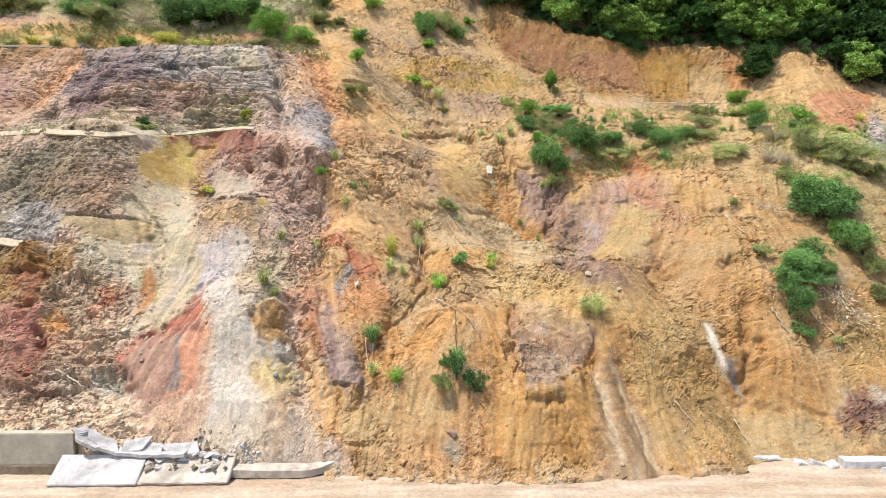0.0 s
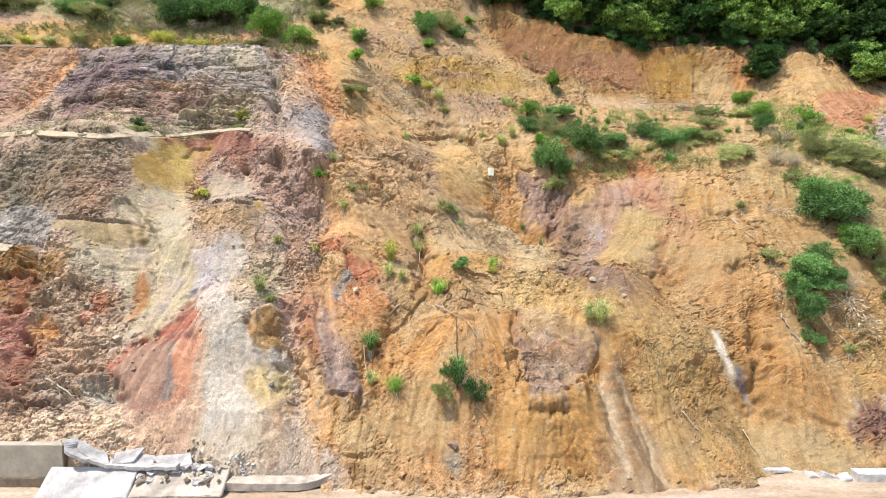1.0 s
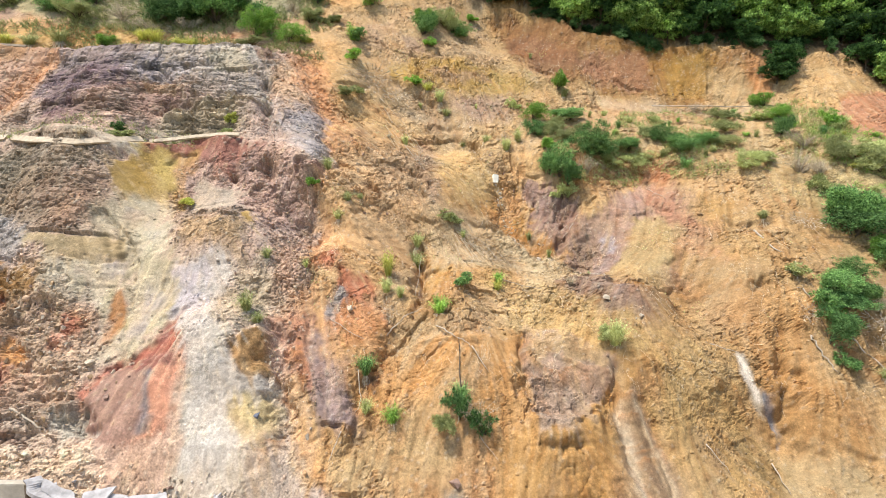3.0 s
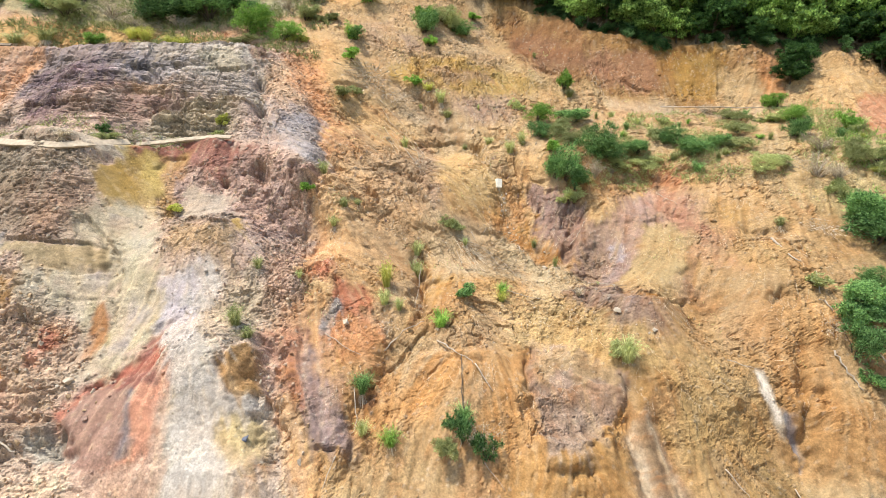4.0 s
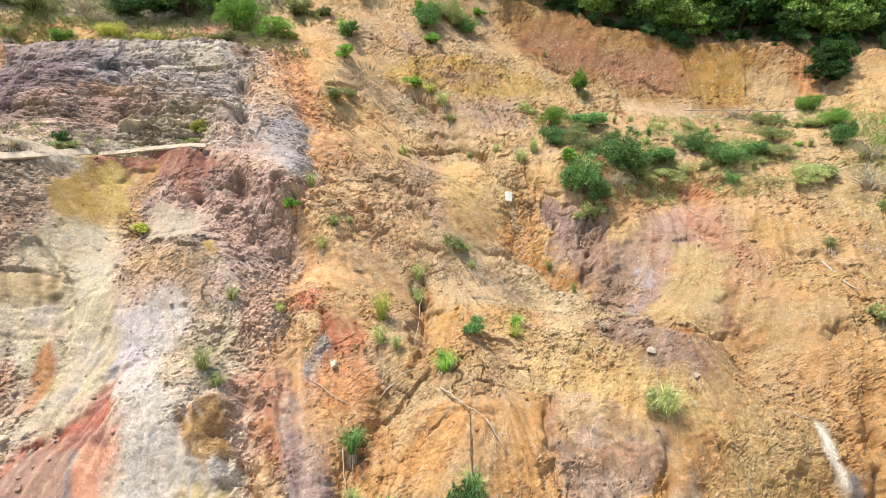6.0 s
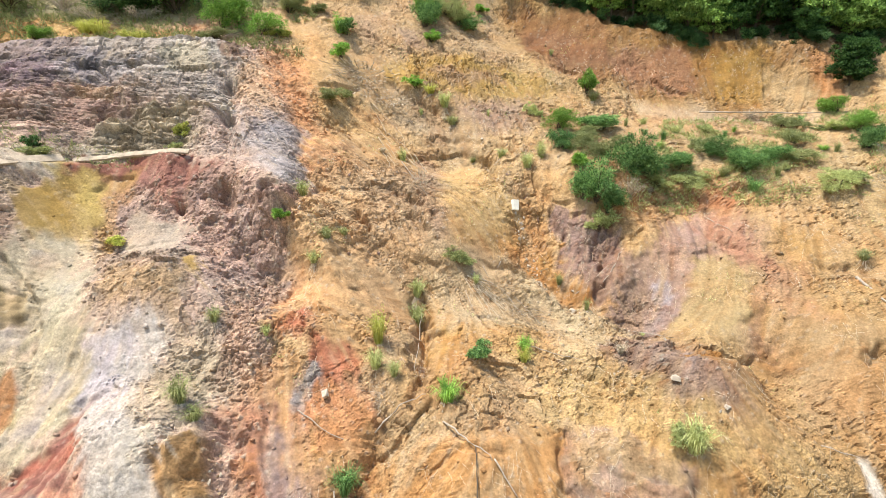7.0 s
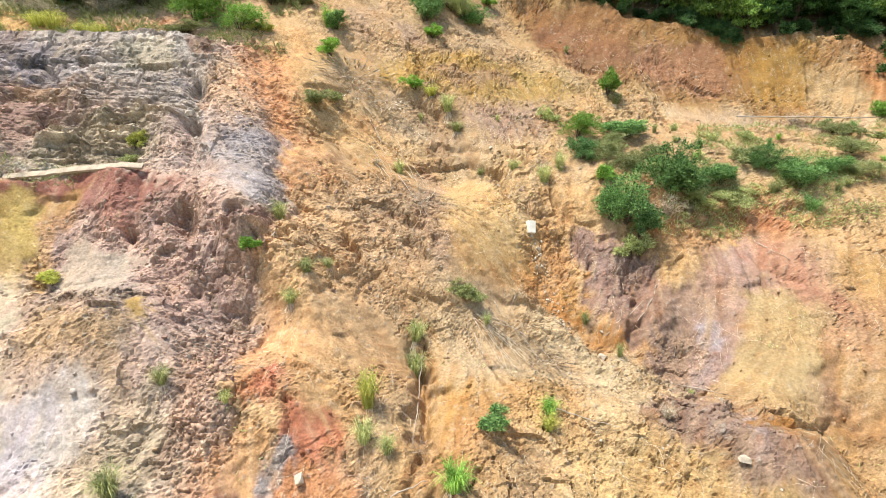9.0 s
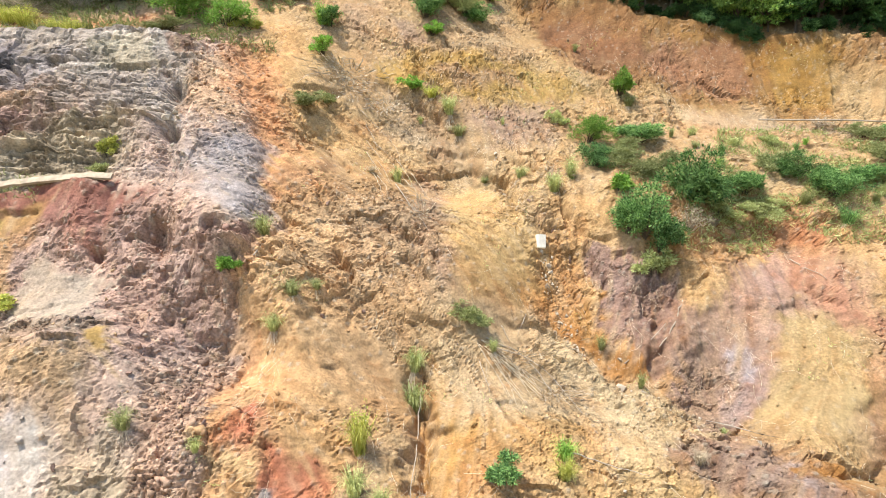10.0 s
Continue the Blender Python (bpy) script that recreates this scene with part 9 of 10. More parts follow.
plant("shrub", "olive", -15.1, 26.6, 1.12, 0.84)
plant("shrub", "dark", -21.1, 25.0, 0.99, 0.81)
plant("shrub", "yellow", -15.9, 20.0, 1.28, 0.60)
plant("shrub", "grey", -31.6, 25.8, 2.04, 0.93)
plant("shrub", "grey", -29.8, 25.5, 2.03, 0.83)
plant("shrub", "grey", -28.4, 25.7, 1.56, 0.83)
plant("shrub", "olive", -20.7, 24.1, 1.95, 0.80)
plant("shrub", "grey", -20.0, 25.0, 1.99, 0.82)
plant("tuft", "grey", -22.5, 23.0, 1.02, 0.51)
plant("shrub", "pale", 0.4, 21.3, 1.56, 0.92)
plant("shrub", "pale", 0.6, 21.3, 1.10, 0.73)
plant("tuft", "pale", -1.7, 19.2, 0.98, 1.06)
plant("tuft", "pale", -1.7, 17.8, 1.12, 1.47)
plant("tuft", "yellow", -3.2, 15.3, 1.05, 1.61)
plant("tuft", "pale", -3.2, 13.9, 0.94, 1.02)
plant("tuft", "pale", -2.4, 13.5, 0.70, 0.78)
plant("twigs", "grey", -2.8, 12.7, 1.53, 1.53)
plant("twigs", "grey", -1.4, 13.8, 1.01, 1.79)
plant("shrub", "green", 1.1, 14.5, 1.35, 0.79)
plant("tuft", "bright", 3.3, 15.4, 0.82, 0.74)
plant("tuft", "bright", -0.2, 12.2, 1.27, 1.05)
plant("tuft", "pale", -6.6, 19.5, 0.86, 0.69)
plant("tuft", "green", -4.0, 8.9, 1.21, 1.21)
plant("tuft", "pale", -3.8, 6.8, 0.81, 0.88)
plant("tuft", "bright", -2.4, 6.1, 1.07, 0.93)
plant("shrub", "dark", 0.8, 6.1, 1.19, 1.91)
plant("shrub", "dark", 1.9, 5.3, 1.11, 1.50)
plant("shrub", "olive", 0.0, 5.7, 1.18, 1.31)
plant("shrub", "grey", 1.6, 5.8, 1.64, 1.44)
plant("tuft", "green", 0.8, 6.9, 1.00, 1.00)
plant("tuft", "pale", 8.9, 10.1, 1.43, 1.43)
plant("shrub", "pale", 8.8, 10.3, 1.08, 0.93)
plant("tuft", "pale", -2.9, 30.1, 0.73, 1.05)
plant("tuft", "yellow", 3.2, 14.7, 0.78, 0.78)
plant("tuft", "olive", -6.1, 20.8, 0.91, 0.68)
plant("tuft", "olive", -5.4, 21.4, 0.71, 0.47)
plant("tuft", "pale", -7.7, 14.7, 0.43, 0.54)
plant("twigs", "grey", 2.4, 19.8, 4.66, 0.98, -30)
plant("twigs", "grey", 3.5, 18.3, 3.72, 0.93, -30)
plant("twigs", "grey", 5.0, 30.3, 1.90, 1.90)
plant("twigs", "grey", -1.7, 26.8, 1.70, 3.11, 0)
plant("twigs", "grey", -6.0, 38.0, 5.44, 2.90, 0)

scatter = random.Random(77)
for i in range(20):
    plant("tuft", ("olive", "pale", "green", "olive", "bright")[i % 5], scatter.uniform(12, 27), scatter.uniform(27, 35), scatter.uniform(0.4, 0.9), scatter.uniform(0.35, 0.8))
for i in range(26):
    plant("tuft", ("bright", "pale", "olive", "yellow")[i % 4], scatter.uniform(27, 38), scatter.uniform(21, 31), scatter.uniform(0.5, 1.1), scatter.uniform(0.4, 0.9))
for i in range(12):
    plant("tuft", ("olive", "pale", "grey")[i % 3], scatter.uniform(-8, 12), scatter.uniform(14, 46), scatter.uniform(0.3, 0.7), scatter.uniform(0.3, 0.7))

# ---- dead branches, roots and a log ----
def branch(line, r0, r1=None, wood=None, label="bare dry branch lying on the slope", lift=0.12, name="branch"):
    pts = bend(0, [spot(x, s, lift) for x, s in line], 5)
    sway = random.Random(len(bpy.data.objects))
    pts = [p + Vector((sway.uniform(-1, 1), -abs(sway.uniform(-1, 1)), sway.uniform(-1, 1))) * r0 * 1.0 for p in pts]
    r0, r1 = r0 * 0.65, (r1 or r0 * 0.4) * 0.65
    bm = bmesh.new()
    tube(bm, pts, r0, r1, 6)
    me = bpy.data.meshes.new(name)
    bm.to_mesh(me)
    bm.free()
    smooth(me)
    me.materials.append(wood or DRY_WOOD)
    return tagged(new(name, me), label, "branch", "dead branches")


branch([(19.9, 11.2), (20.2, 10.0), (20.5, 9.0)], 0.09)
branch([(20.3, 14.1), (20.6, 13.3)], 0.08)
branch([(22.0, 10.9), (22.9, 9.8), (23.9, 8.4)], 0.07)
branch([(22.4, 12.1), (23.6, 12.2)], 0.05)
branch([(23.0, 12.8), (24.8, 13.4), (25.6, 13.2)], 0.07)
branch([(23.2, 12.8), (23.6, 12.3)], 0.06)
branch([(24.4, 12.6), (24.6, 10.9)], 0.06)
branch([(19.8, 19.1), (20.2, 16.7)], 0.12, 0.05)
branch([(29.8, 30.0), (29.6, 27.1)], 0.06)
branch([(20.9, 16.0), (20.4, 14.3)], 0.05)
branch([(-0.4, 11.2), (0.6, 10.1), (1.4, 9.4)], 0.06)
branch([(1.4, 9.4), (2.2, 8.1)], 0.05)
branch([(-1.4, 18.4), (-1.5, 16.5), (-1.6, 13.8)], 0.045, 0.02, label="pale hanging root below a shrub", name="root")
branch([(-4.3, 8.7), (-4.1, 7.2), (-4.3, 6.6)], 0.045, 0.02, label="pale hanging root below a shrub", name="root")
branch([(0.8, 9.8), (0.8, 8.2), (0.9, 6.9)], 0.03, 0.05, BARK, "thin dark sapling trunk, bare", 0.25)
branch([(0.7, 6.4), (0.7, 5.7)], 0.06)
branch([(9.6, 22.7), (8.9, 21.5), (8.0, 20.4)], 0.05, 0.03, lift=0.05)
branch([(-3.1, 11.1), (-2.1, 12.0), (-1.0, 12.4)], 0.06)
branch([(-6.1, 11.8), (-4.7, 10.9), (-3.0, 10.6)], 0.04)
branch([(-4.8, 5.6), (-5.3, 4.2)], 0.05)
branch([(1.7, 5.1), (2.6, 4.0)], 0.03)
branch([(9.1, 17.4), (10.7, 16.2)], 0.05)
branch([(14.3, 10.6), (16.1, 10.0)], 0.04)
branch([(16.2, 4.9), (16.4, 3.3)], 0.05)
branch([(12.6, 5.3), (13.4, 3.9)], 0.05)
branch([(18.4, 36.5), (26.2, 35.2)], 0.08, 0.05, DRY_WOOD, "long straight grey-brown log lying on a shelf", 0.3, "log")
branch([(-20.6, 6.5), (-19.6, 6.0), (-18.7, 5.5)], 0.10, 0.06)
branch([(1.1, 20.6), (2.7, 19.9), (3.6, 17.7)], 0.04)
branch([(1.3, 20.2), (3.1, 19.7), (4.4, 17.2)], 0.04)
branch([(1.8, 21.3), (2.1, 20.6)], 0.03)
branch([(2.9, 22.0), (2.4, 20.9)], 0.03)
branch([(0.8, 19.6), (1.1, 18.0)], 0.03)
branch([(3.5, 15.5), (4.8, 15.1), (5.9, 14.7)], 0.04)
branch([(-5.2, 35.1), (-3.5, 33.5)], 0.03)
branch([(-4.4, 33.1), (-3.1, 31.6)], 0.03)
branch([(-2.9, 29.1), (-1.2, 25.3)], 0.04)
branch([(-7.5, 21.8), (-7.6, 23.8)], 0.05)
branch([(6.7, 19.9), (8.6, 21.5)], 0.04)
branch([(14.8, 24.6), (15.5, 23.1)], 0.04)

stalks = random.Random(63)
for i in range(22):
    k = stalks.random()
    a = (0.7 + 1.5 * k + stalks.uniform(-0.2, 0.2), 20.3 - 0.7 * k + stalks.uniform(-0.3, 0.3))
    b = (a[0] + stalks.uniform(0.7, 2.2), a[1] - stalks.uniform(1.2, 2.6))
    branch([a, ((a[0] + b[0]) / 2 + stalks.uniform(-0.15, 0.3), (a[1] + b[1]) / 2 + stalks.uniform(-0.1, 0.3)), b], stalks.uniform(0.018, 0.032), 0.008, STRAW, "long pale dry stalk combed down the brow", 0.10, "dry_stalk")
for i in range(12):
    a = (-4.6 + stalks.uniform(-0.6, 2.6), 33.0 + stalks.uniform(-3.5, 1.5))
    branch([a, (a[0] + 0.5, a[1] - 0.9), (a[0] + stalks.uniform(0.6, 1.3), a[1] - stalks.uniform(1.6, 2.6))], stalks.uniform(0.02, 0.035), 0.01, STRAW, "long pale dry stalk combed down the slope", 0.10, "dry_stalk")

# ---- straw and seedlings strewn over the slope ----
def strands(name, mat, n, size, seed, label, low, box):
    """Very many thin dry strands lying on the slope, bent, mostly drawn downhill, thicker in some patches."""
    r = np.random.default_rng(seed)
    x, s = r.uniform(box[0], box[1], n * 6), r.uniform(box[2], box[3], n * 6)
    keep = np.where((fbm(x, s, 3.0, 4, seed) > low) & (x > -9 + 0.08 * s))[0][:n]
    x, s = x[keep], s[keep]
    ang = r.normal(-1.4, 0.8, len(x))
    bow = r.normal(0, 0.35, len(x))
    reach = size * r.uniform(0.4, 1.4, len(x))
    rails = []
    for k in (0.0, 0.33, 0.67, 1.0):
        px, ps = x + reach * k * np.cos(ang + bow * k), s + reach * k * np.sin(ang + bow * k)
        i, j = nearest(px, ps)
        p = WORLD[i, j] + np.array([0, -0.03, 0.035])
        side = np.stack([-np.sin(ang), 0.5 * np.cos(ang), 0.7 * np.cos(ang)], 1) * (0.0045 * (1.1 - 0.6 * k))
        rails += [p - side, p + side]
    v = np.stack(rails, 1).reshape(-1, 3)
    k = np.arange(len(x), dtype=np.int32)[:, None] * 8
    f = np.concatenate([k + np.array([[0, 1, 3, 2]]), k + np.array([[2, 3, 5, 4]]), k + np.array([[4, 5, 7, 6]])], 0)
    me = mesh_from(name, v, f)
    me.materials.append(mat)
    tagged(new(name, me), label, "straw", kind="stuff")


def clods(name, n, small, large, seed, label, weight):
    """Loose broken clods in the colour of the bed they lie on."""
    r = np.random.default_rng(seed)
    x, s = r.uniform(-34, 30, n * 16), r.uniform(0.3, 46, n * 16)
    i, j = nearest(x, s)
    keep = np.where(r.random(len(x)) < weight[i, j])[0][:n]
    i, j = i[keep], j[keep]
    m = len(i)
    box = np.array([(a, c, d) for a in (-1, 1) for c in (-1, 1) for d in (-1, 1)], float)
    size = small + (large - small) * r.random(m) ** 4
    v = box[None] * (1 + r.uniform(-0.7, 0.35, (m, 8, 1))) * size[:, None, None] * 0.5 * r.uniform(0.45, 1.25, (m, 1, 3))
    a, c = r.uniform(0, 6.28, (2, m))
    ca, sa, cc, sc = np.cos(a), np.sin(a), np.cos(c), np.sin(c)
    turn = np.stack([np.stack([ca, -sa * cc, sa * sc], 1), np.stack([sa, ca * cc, -ca * sc], 1), np.stack([0 * ca, sc, cc], 1)], 1)
    v = np.einsum("mij,mkj->mki", turn, v) + WORLD[i, j][:, None] + np.array([0, 0.03, -0.03]) * size[:, None, None]
    q = np.array([(0, 1, 3, 2), (4, 6, 7, 5), (0, 4, 5, 1), (2, 3, 7, 6), (0, 2, 6, 4), (1, 5, 7, 3)])
    f = (np.arange(m)[:, None, None] * 8 + q[None]).reshape(-1, 4)
    me = mesh_from(name, v.reshape(-1, 3), f)
    tint = COL[i, j] * r.uniform(0.88, 1.14, (m, 1))
    layer = me.color_attributes.new("soil", "FLOAT_COLOR", "POINT")
    layer.data.foreach_set("color", np.repeat(np.concatenate([np.clip(tint, 0, 0.6), np.full((m, 1), 0.5)], 1), 8, 0).astype(np.float32).ravel())
    me.materials.append(EARTH)
    tagged(new(name, me), label, "rubble", kind="stuff")


clods("rubble", 13000, 0.045, 0.24, 4, "loose broken rock and clods on the rocky end", np.clip(LOOSE * 1.4 - 0.4, 0.02, 1) * (patchy * 0.85 + 0.15))
clods("toe_rubble", 1500, 0.07, 0.30, 12, "earth clods and stones along the foot of the slope", np.where((S < 2.2) & (X > -5.5), 0.5, 0.0) * np.clip(0.5 + fbm(X, S, 2.0, 3, 2), 0, 1))
clods("crumbs", 2200, 0.04, 0.11, 8, "small crumbled clods on the ochre earth", np.clip(0.6 * fbm(X, S, 3.0, 4, 1) + 0.1, 0, 0.7) * np.clip(GRIT - 0.3, 0, 1) * (X > -10))


def strew_straw(name, mat, n, size, seed, label, low, box, count=4):
    """Very many small dry or green sprigs inside a stretch of the slope, thicker in some patches."""
    r = np.random.default_rng(seed)
    x, s = r.uniform(box[0], box[1], n * 5), r.uniform(box[2], box[3], n * 5)
    keep = np.where((fbm(x, s, 4.0, 4, seed) > low) & ((x > -9 + 0.08 * s) | (s > 36.5) | ((s > 24) & (x < -16))))[0][:n]
    i, j = np.searchsorted(xs, x[keep]), np.searchsorted(ss, s[keep])
    spots = np.repeat(WORLD[i, j], count, 0) + r.normal(0, 0.07, (len(keep) * count, 3))
    ways = np.array([0, -0.45, 0.35]) + r.normal(0, 0.7, spots.shape)
    me = leaf_cloud(name, spots, ways, size, size * 0.10, 0.2, seed)
    me.materials.append(mat)
    tagged(new(name, me), label, "grass", kind="stuff")


strands("straw", STRAW, 1500, 0.75, 3, "pale dry straw strands strewn over the bare earth", 0.1, (-8, 24, 8, 48))
strew_straw("seedlings", LEAVES["pale"], 500, 0.2, 5, "small pale green seedlings on the bare earth", 0.4, (-8, 30, 10, 48))
strew_straw("dry_grass", LEAVES["olive"], 3200, 0.5, 6, "dull olive and straw grass on the upper shelf", -0.1, (-44, -10, 37, 52), 6)
strew_straw("grass", LEAVES["bright"], 420, 0.4, 7, "thin yellow-green grass among the shrubs", 0.0, (27.5, 38, 22, 30), 5)
strew_straw("grass", LEAVES["pale"], 3000, 0.34, 2, "thin pale green grass along the shelf", -0.05, (10, 31, 25, 35.5), 5)
strew_straw("grass", LEAVES["olive"], 500, 0.3, 4, "dry olive grass growing over the old drain", -0.6, (-34, -16.5, 24.2, 26.2), 4)

# ---- trees of the forest above the crown ----
def tree_parts(root, kind, seed, clumps=60, leaves=4400):
    """A low broad tree: forked trunk, limbs, and a ragged crown of leaf clumps. Metres."""
    r = np.random.default_rng(seed)
    c = r.normal(0, 1, (clumps, 3))
    c /= np.linalg.norm(c, axis=1, keepdims=True)
    c *= r.uniform(0.35, 1.2, (clumps, 1))
    c = c * np.array([2.2, 2.2, 1.8]) + np.array([0, 0, 3.1])
    which = r.integers(0, clumps, leaves)
    off = r.normal(0, 1, (leaves, 3))
    off /= np.linalg.norm(off, axis=1, keepdims=True)
    girth = r.uniform(0.3, 0.75, (clumps, 1))[which]
    spots = c[which] + off * girth * r.uniform(0.2, 1.0, (leaves, 1)) * np.array([1, 1, 0.55])
    ways = off * 0.9 + np.array([0, 0, -0.1])
    part("crown", leaf_cloud("crown", spots, ways, 0.34, 0.17, 0.6, seed), LEAVES[kind], root)
    bm = bmesh.new()
    tube(bm, [Vector((0, 0, -0.6)), Vector((0.1, 0, 0.8)), Vector((0.0, 0.1, 2.2)), Vector((0.1, 0.1, 3.4))], 0.16, 0.06, 7)
    for i in range(14):
        tip = Vector(c[i])
        tube(bm, [Vector((0, 0, 0.8 + 0.12 * i)), Vector((tip.x * 0.5, tip.y * 0.5, 1.2 + tip.z * 0.4)), tip], 0.06, 0.015, 5)
    part("trunk", bm, BARK, root)


forest = random.Random(9)
models = []


def tree(x, s, size, kind):
    m = Matrix.Translation(spot(x, s, -0.2)) @ Euler((radians(forest.uniform(-2, 12)), radians(forest.uniform(-8, 8)), 0)).to_matrix().to_4x4() \
        @ Matrix.Rotation(forest.uniform(0, 6.28), 4, "Z") @ Matrix.Diagonal((size, size, size * forest.uniform(0.8, 1.05), 1))
    alike = [t for t in models if t["label"].startswith("light") == (kind == "forest_light")]
    if len(alike) < 3:
        root = tagged(new("tree"), ("light green" if kind == "forest_light" else "dark green") + " broadleaf tree at the forest edge", "tree", "forest above the slide")
        tree_parts(root, kind, 40 + len(models))
        root.matrix_world = m
        models.append(root)
        return root
    return placed(alike[forest.randrange(3)], m)


CROWN_X = (-4, 3, 6, 12, 13.2, 21, 26, 29.6, 31, 34, 37.4, 39, 42, 60)
CROWN_S = (54, 52.4, 52.4, 48.9, 46.9, 43.8, 44.6, 42.6, 41.5, 42.8, 42.0, 38.8, 37, 35)
for row, (gap, back, size) in enumerate(((1.7, 1.3, 0.66), (2.0, 3.3, 0.9), (2.6, 6.0, 1.1), (4.0, 10.0, 1.25))):
    x = 2.0 + row
    while x < 50:
        s = np.interp(x, CROWN_X, CROWN_S) + back + forest.uniform(-0.6, 0.6)
        # the two leaf colours stand for sunlit and shaded foliage
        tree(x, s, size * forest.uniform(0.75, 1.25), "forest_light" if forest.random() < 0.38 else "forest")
        x += gap * forest.uniform(0.8, 1.25)
tree(*(29.53, 38.53), 0.55, "forest")
tree(*(30.48, 39.99), 0.6, "forest")
tree(*(38.21, 36.71), 0.7, "forest_light")
tree(*(40.41, 36.86), 0.8, "forest")
tree(*(37.41, 39.50), 0.6, "forest")
for i in range(14):
    tree(-42 + 2.6 * i + forest.uniform(-0.7, 0.7), 51 + forest.uniform(-1, 3) - (3 if i < 4 else 0), 0.6 * forest.uniform(0.8, 1.4), "forest")
# undergrowth at the crown, mostly with shade in its leaf colour
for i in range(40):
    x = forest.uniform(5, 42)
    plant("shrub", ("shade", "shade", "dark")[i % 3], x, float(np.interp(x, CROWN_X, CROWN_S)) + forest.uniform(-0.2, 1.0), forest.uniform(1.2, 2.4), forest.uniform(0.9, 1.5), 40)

# ---- loose stones ----
STONES = [[chunk_mesh("stone", 60 + i, 0.8, 2) for i in range(5)] for _ in range(3)]
for meshes, mat in zip(STONES, (STONE_PALE, STONE_TAN, STONE_BROWN)):
    for me in meshes:
        me.materials.append(mat)
strewn = random.Random(21)


def stone(x, s, size, tint):
    ob = new("stone", STONES[tint][strewn.randrange(5)])
    ob.parent = slope
    ob.matrix_world = Matrix.Translation(spot(x, s, size * 0.12)) @ Euler([strewn.uniform(0, 6.28) for _ in range(3)]).to_matrix().to_4x4() \
        @ Matrix.Diagonal((size * strewn.uniform(0.8, 1.3), size * strewn.uniform(0.7, 1.1), size * strewn.uniform(0.6, 1.0), 1))


def strew(points, n, spread, small, large, tint):
    """Stones scattered along a line."""
    for _ in range(n):
        i = strewn.randrange(len(points) - 1)
        k = strewn.random()
        (ax, ay), (bx, by) = points[i], points[i + 1]
        stone(ax + (bx - ax) * k + strewn.gauss(0, spread), ay + (by - ay) * k + strewn.gauss(0, spread), 0.75 * (small + (large - small) * strewn.random() ** 4), strewn.choice(tint))


for _ in range(2):
    STONES.append([m.copy() for m in STONES[0]])
for tint, mat in ((3, WHITEWASH), (4, CONCRETE_DARK)):
    for me in STONES[tint]:
        me.materials.clear()
        me.materials.append(mat)
strew([(-10.8, 2.6), (-9.8, 2.7), (-8.8, 2.4)], 26, 0.25, 0.12, 0.4, (3, 3, 0))
strew([(-12.5, 2.5), (-11.6, 2.2)], 20, 0.3, 0.12, 0.4, (4, 3))
strew([(-17.8, 3.1), (-16.7, 2.8), (-15.3, 2.7)], 30, 0.3, 0.12, 0.6, (3, 0))
strew([(16.5, 2.3), (18.8, 2.4), (21.1, 2.4)], 40, 0.3, 0.1, 0.35, (3, 1, 0))
strew([(-23.7, 12.8), (-21.6, 12.3), (-19.5, 9.7), (-19.7, 8.3)], 60, 0.8, 0.2, 0.55, (0, 1, 2))
strew([(-24.2, 9.6), (-21.7, 8.2), (-21.4, 5.7)], 40, 0.9, 0.2, 0.5, (2, 1))
strew([(4.1, 25.1), (4.4, 23.5), (4.6, 21.7), (5.2, 20.3)], 34, 0.18, 0.18, 0.42, (0, 1))
strew([(5.2, 20.1), (6.9, 18.4), (8.7, 17.1), (9.7, 15.5)], 30, 0.4, 0.12, 0.4, (0, 1))
strew([(3.3, 29.4), (4.5, 26.6), (6.0, 24.8)], 24, 0.35, 0.15, 0.4, (1, 2))
strew([(2.4, 32.9), (2.3, 29.1), (3.8, 26.1), (4.1, 24.5), (4.0, 23.3), (5.2, 20.6)], 90, 0.13, 0.24, 0.55, (1, 1, 0))
strew([(-9.0, 10.5), (-8.7, 9.3), (-8.4, 8.3)], 14, 0.2, 0.2, 0.5, (0, 1))
strew([(-22.3, 12.7), (-20.5, 11.0), (-18.7, 9.1), (-17.3, 7.0)], 46, 0.9, 0.2, 0.6, (0, 1, 2))
strew([(-21.8, 4.6), (-19.2, 4.3), (-16.9, 4.1)], 26, 0.7, 0.15, 0.5, (0, 1))
strew([(-14.0, 33.6), (-12.8, 29.4), (-11.8, 26.1)], 16, 0.5, 0.2, 0.55, (0, 2))
strew([(-13.3, 22.5), (-10.7, 19.4), (-8.6, 15.2), (-9.7, 13.2)], 46, 1.2, 0.15, 0.45, (2, 1))
strew([(-7.1, 27.3), (-3.4, 24.2), (-0.8, 20.5)], 26, 1.2, 0.12, 0.35, (1, 2))
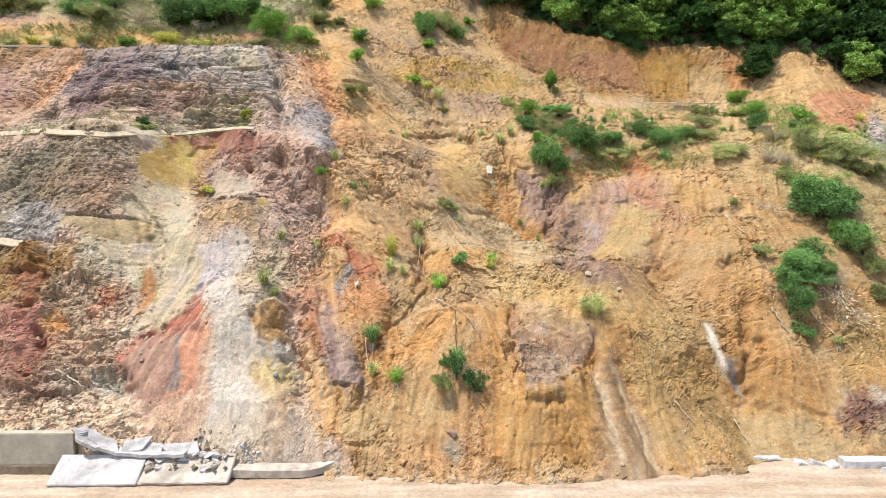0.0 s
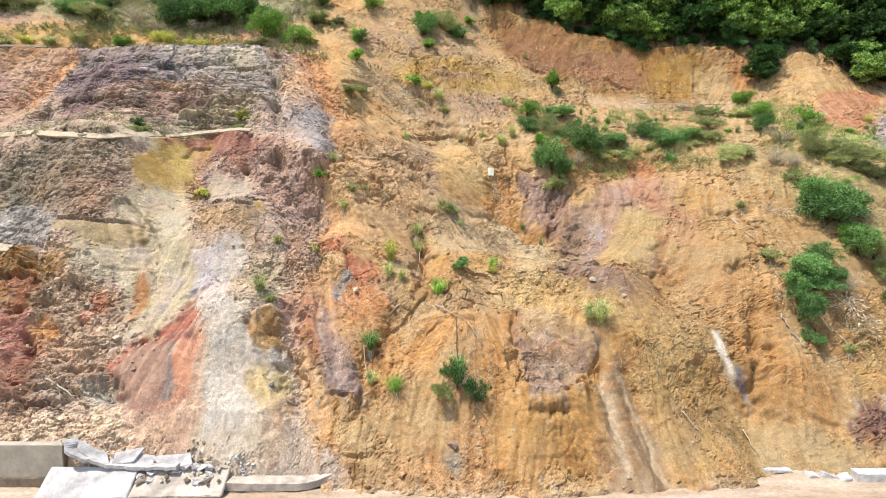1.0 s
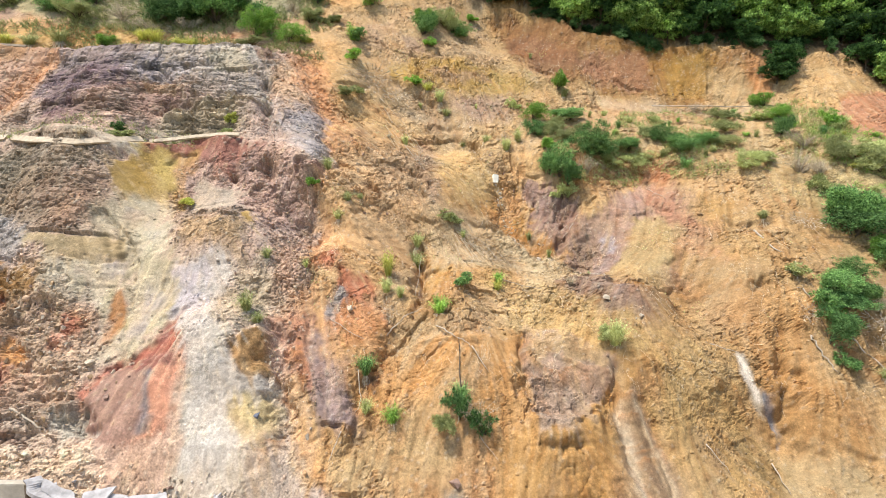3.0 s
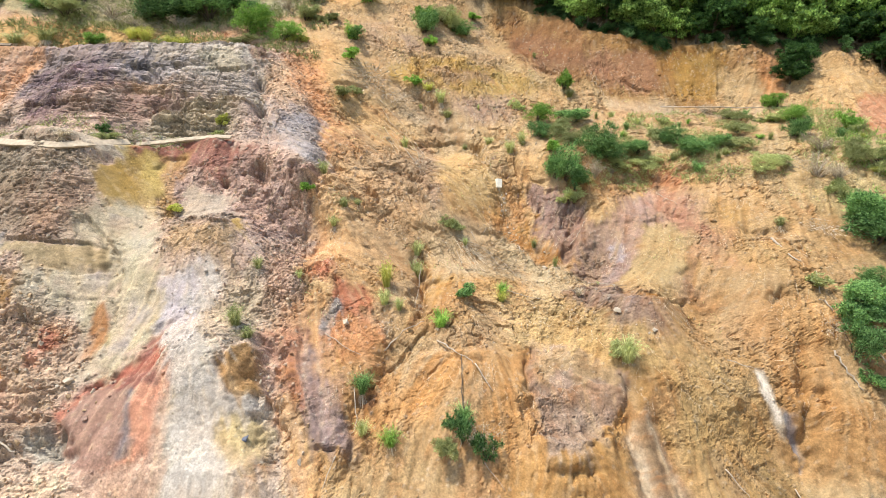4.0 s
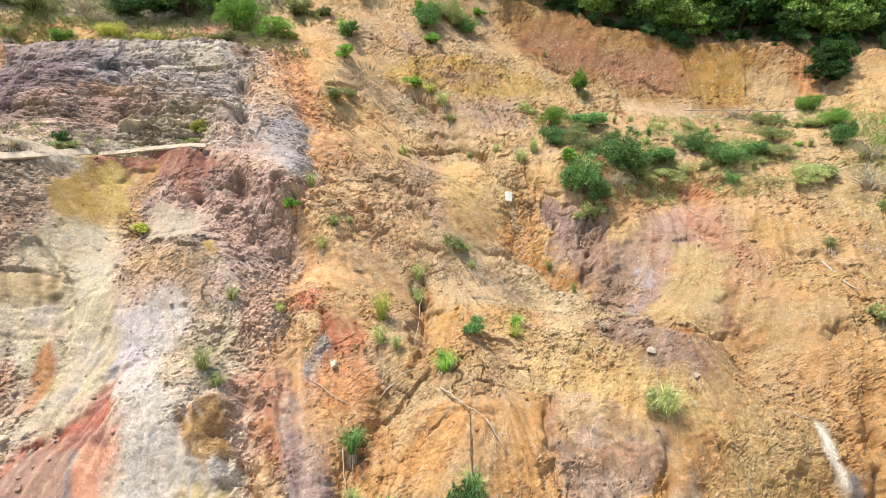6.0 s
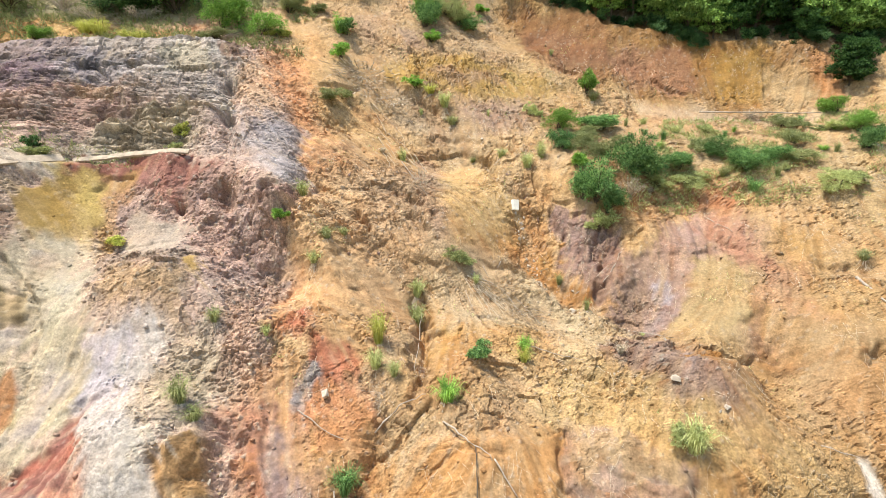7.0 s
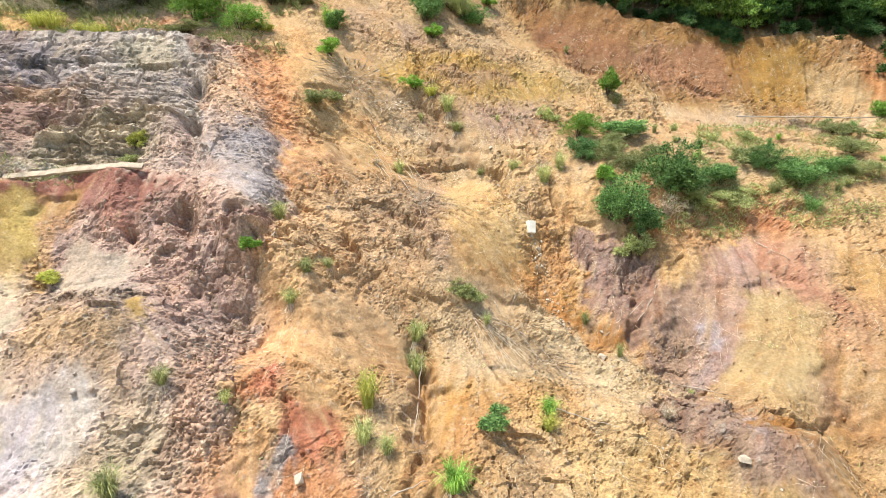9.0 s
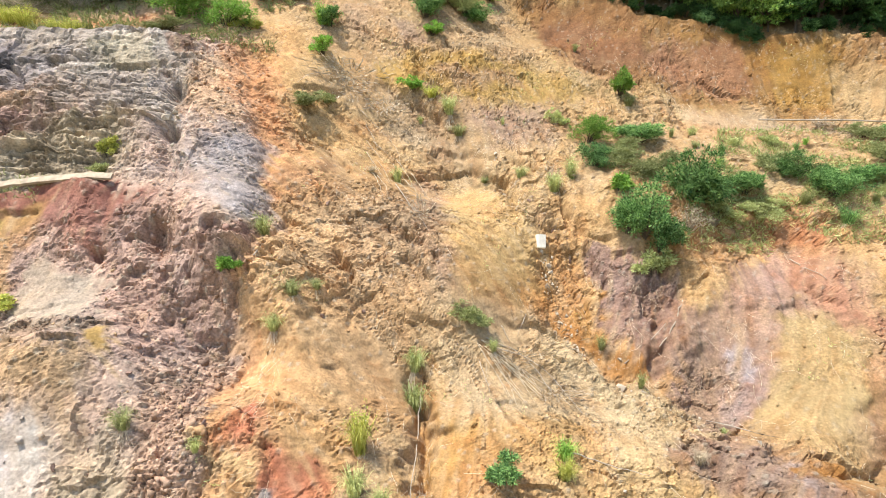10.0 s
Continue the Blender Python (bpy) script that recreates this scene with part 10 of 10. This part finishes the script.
strew([(3.7, 15.2), (7.8, 13.4), (10.7, 11.4)], 24, 0.6, 0.12, 0.4, (0, 1))
strew([(-6.9, 7.8), (-6.0, 5.3), (-5.3, 3.6)], 18, 0.4, 0.15, 0.4, (0, 1))


def lone_stone(x, s, size, mat, label, flat=0.8, seed=3, lift=0.15):
    ob = tagged(new("boulder", chunk_mesh("boulder", seed, flat)), label, "stone", "single stones")
    ob.data.materials.append(mat)
    ob.matrix_world = Matrix.Translation(spot(x, s, lift)) @ Euler((0.6, 0.2, seed)).to_matrix().to_4x4() @ Matrix.Diagonal((*size, 1))


white = tagged(new("boulder", slab_mesh("boulder", 0.42, 0.34, 0.64, 0.05, 31, 3)), "white angular boulder in the gully", "stone", "single stones")
white.data.materials.append(STONE_WHITE)
white.matrix_world = Matrix.Translation(spot(*(3.82, 25.47), -0.05)) @ Euler((-0.25, 0.12, 0.3)).to_matrix().to_4x4()
lone_stone(*(-5.12, 12.43), (0.75, 0.35, 0.4), STONE_PALE, "pale flat stone on red earth", 0.6, 5)
lone_stone(*(8.99, 12.84), (0.5, 0.4, 0.5), STONE_PALE, "small white stone on the spur", 0.8, 6)
lone_stone(*(10.54, 11.57), (0.35, 0.3, 0.35), STONE_PALE, "small white stone on the spur", 0.8, 7)
lone_stone(*(-8.81, 6.22), (0.4, 0.3, 0.75), STONE_BLUE, "blue-grey stone in a gold outcrop", 0.8, 8, 0.05)
lone_stone(*(-17.73, 8.81), (0.7, 0.5, 0.6), STONE_PALE, "white boulder among the rubble", 0.8, 9)
lone_stone(*(0.60, 3.20), (0.6, 0.5, 0.8), STONE_BROWN, "grey stone low on the spur", 0.8, 10)
lone_stone(*(-3.18, 16.12), (0.6, 0.4, 0.4), STONE_PALE, "pale stone by the seam", 0.7, 11)
lone_stone(*(6.39, 18.94), (0.5, 0.45, 0.4), STONE_PALE, "pale stone at the brow", 0.7, 12)
lone_stone(*(-12.91, 29.27), (0.5, 0.4, 0.5), STONE_PALE, "white stone on the rock face", 0.8, 13)
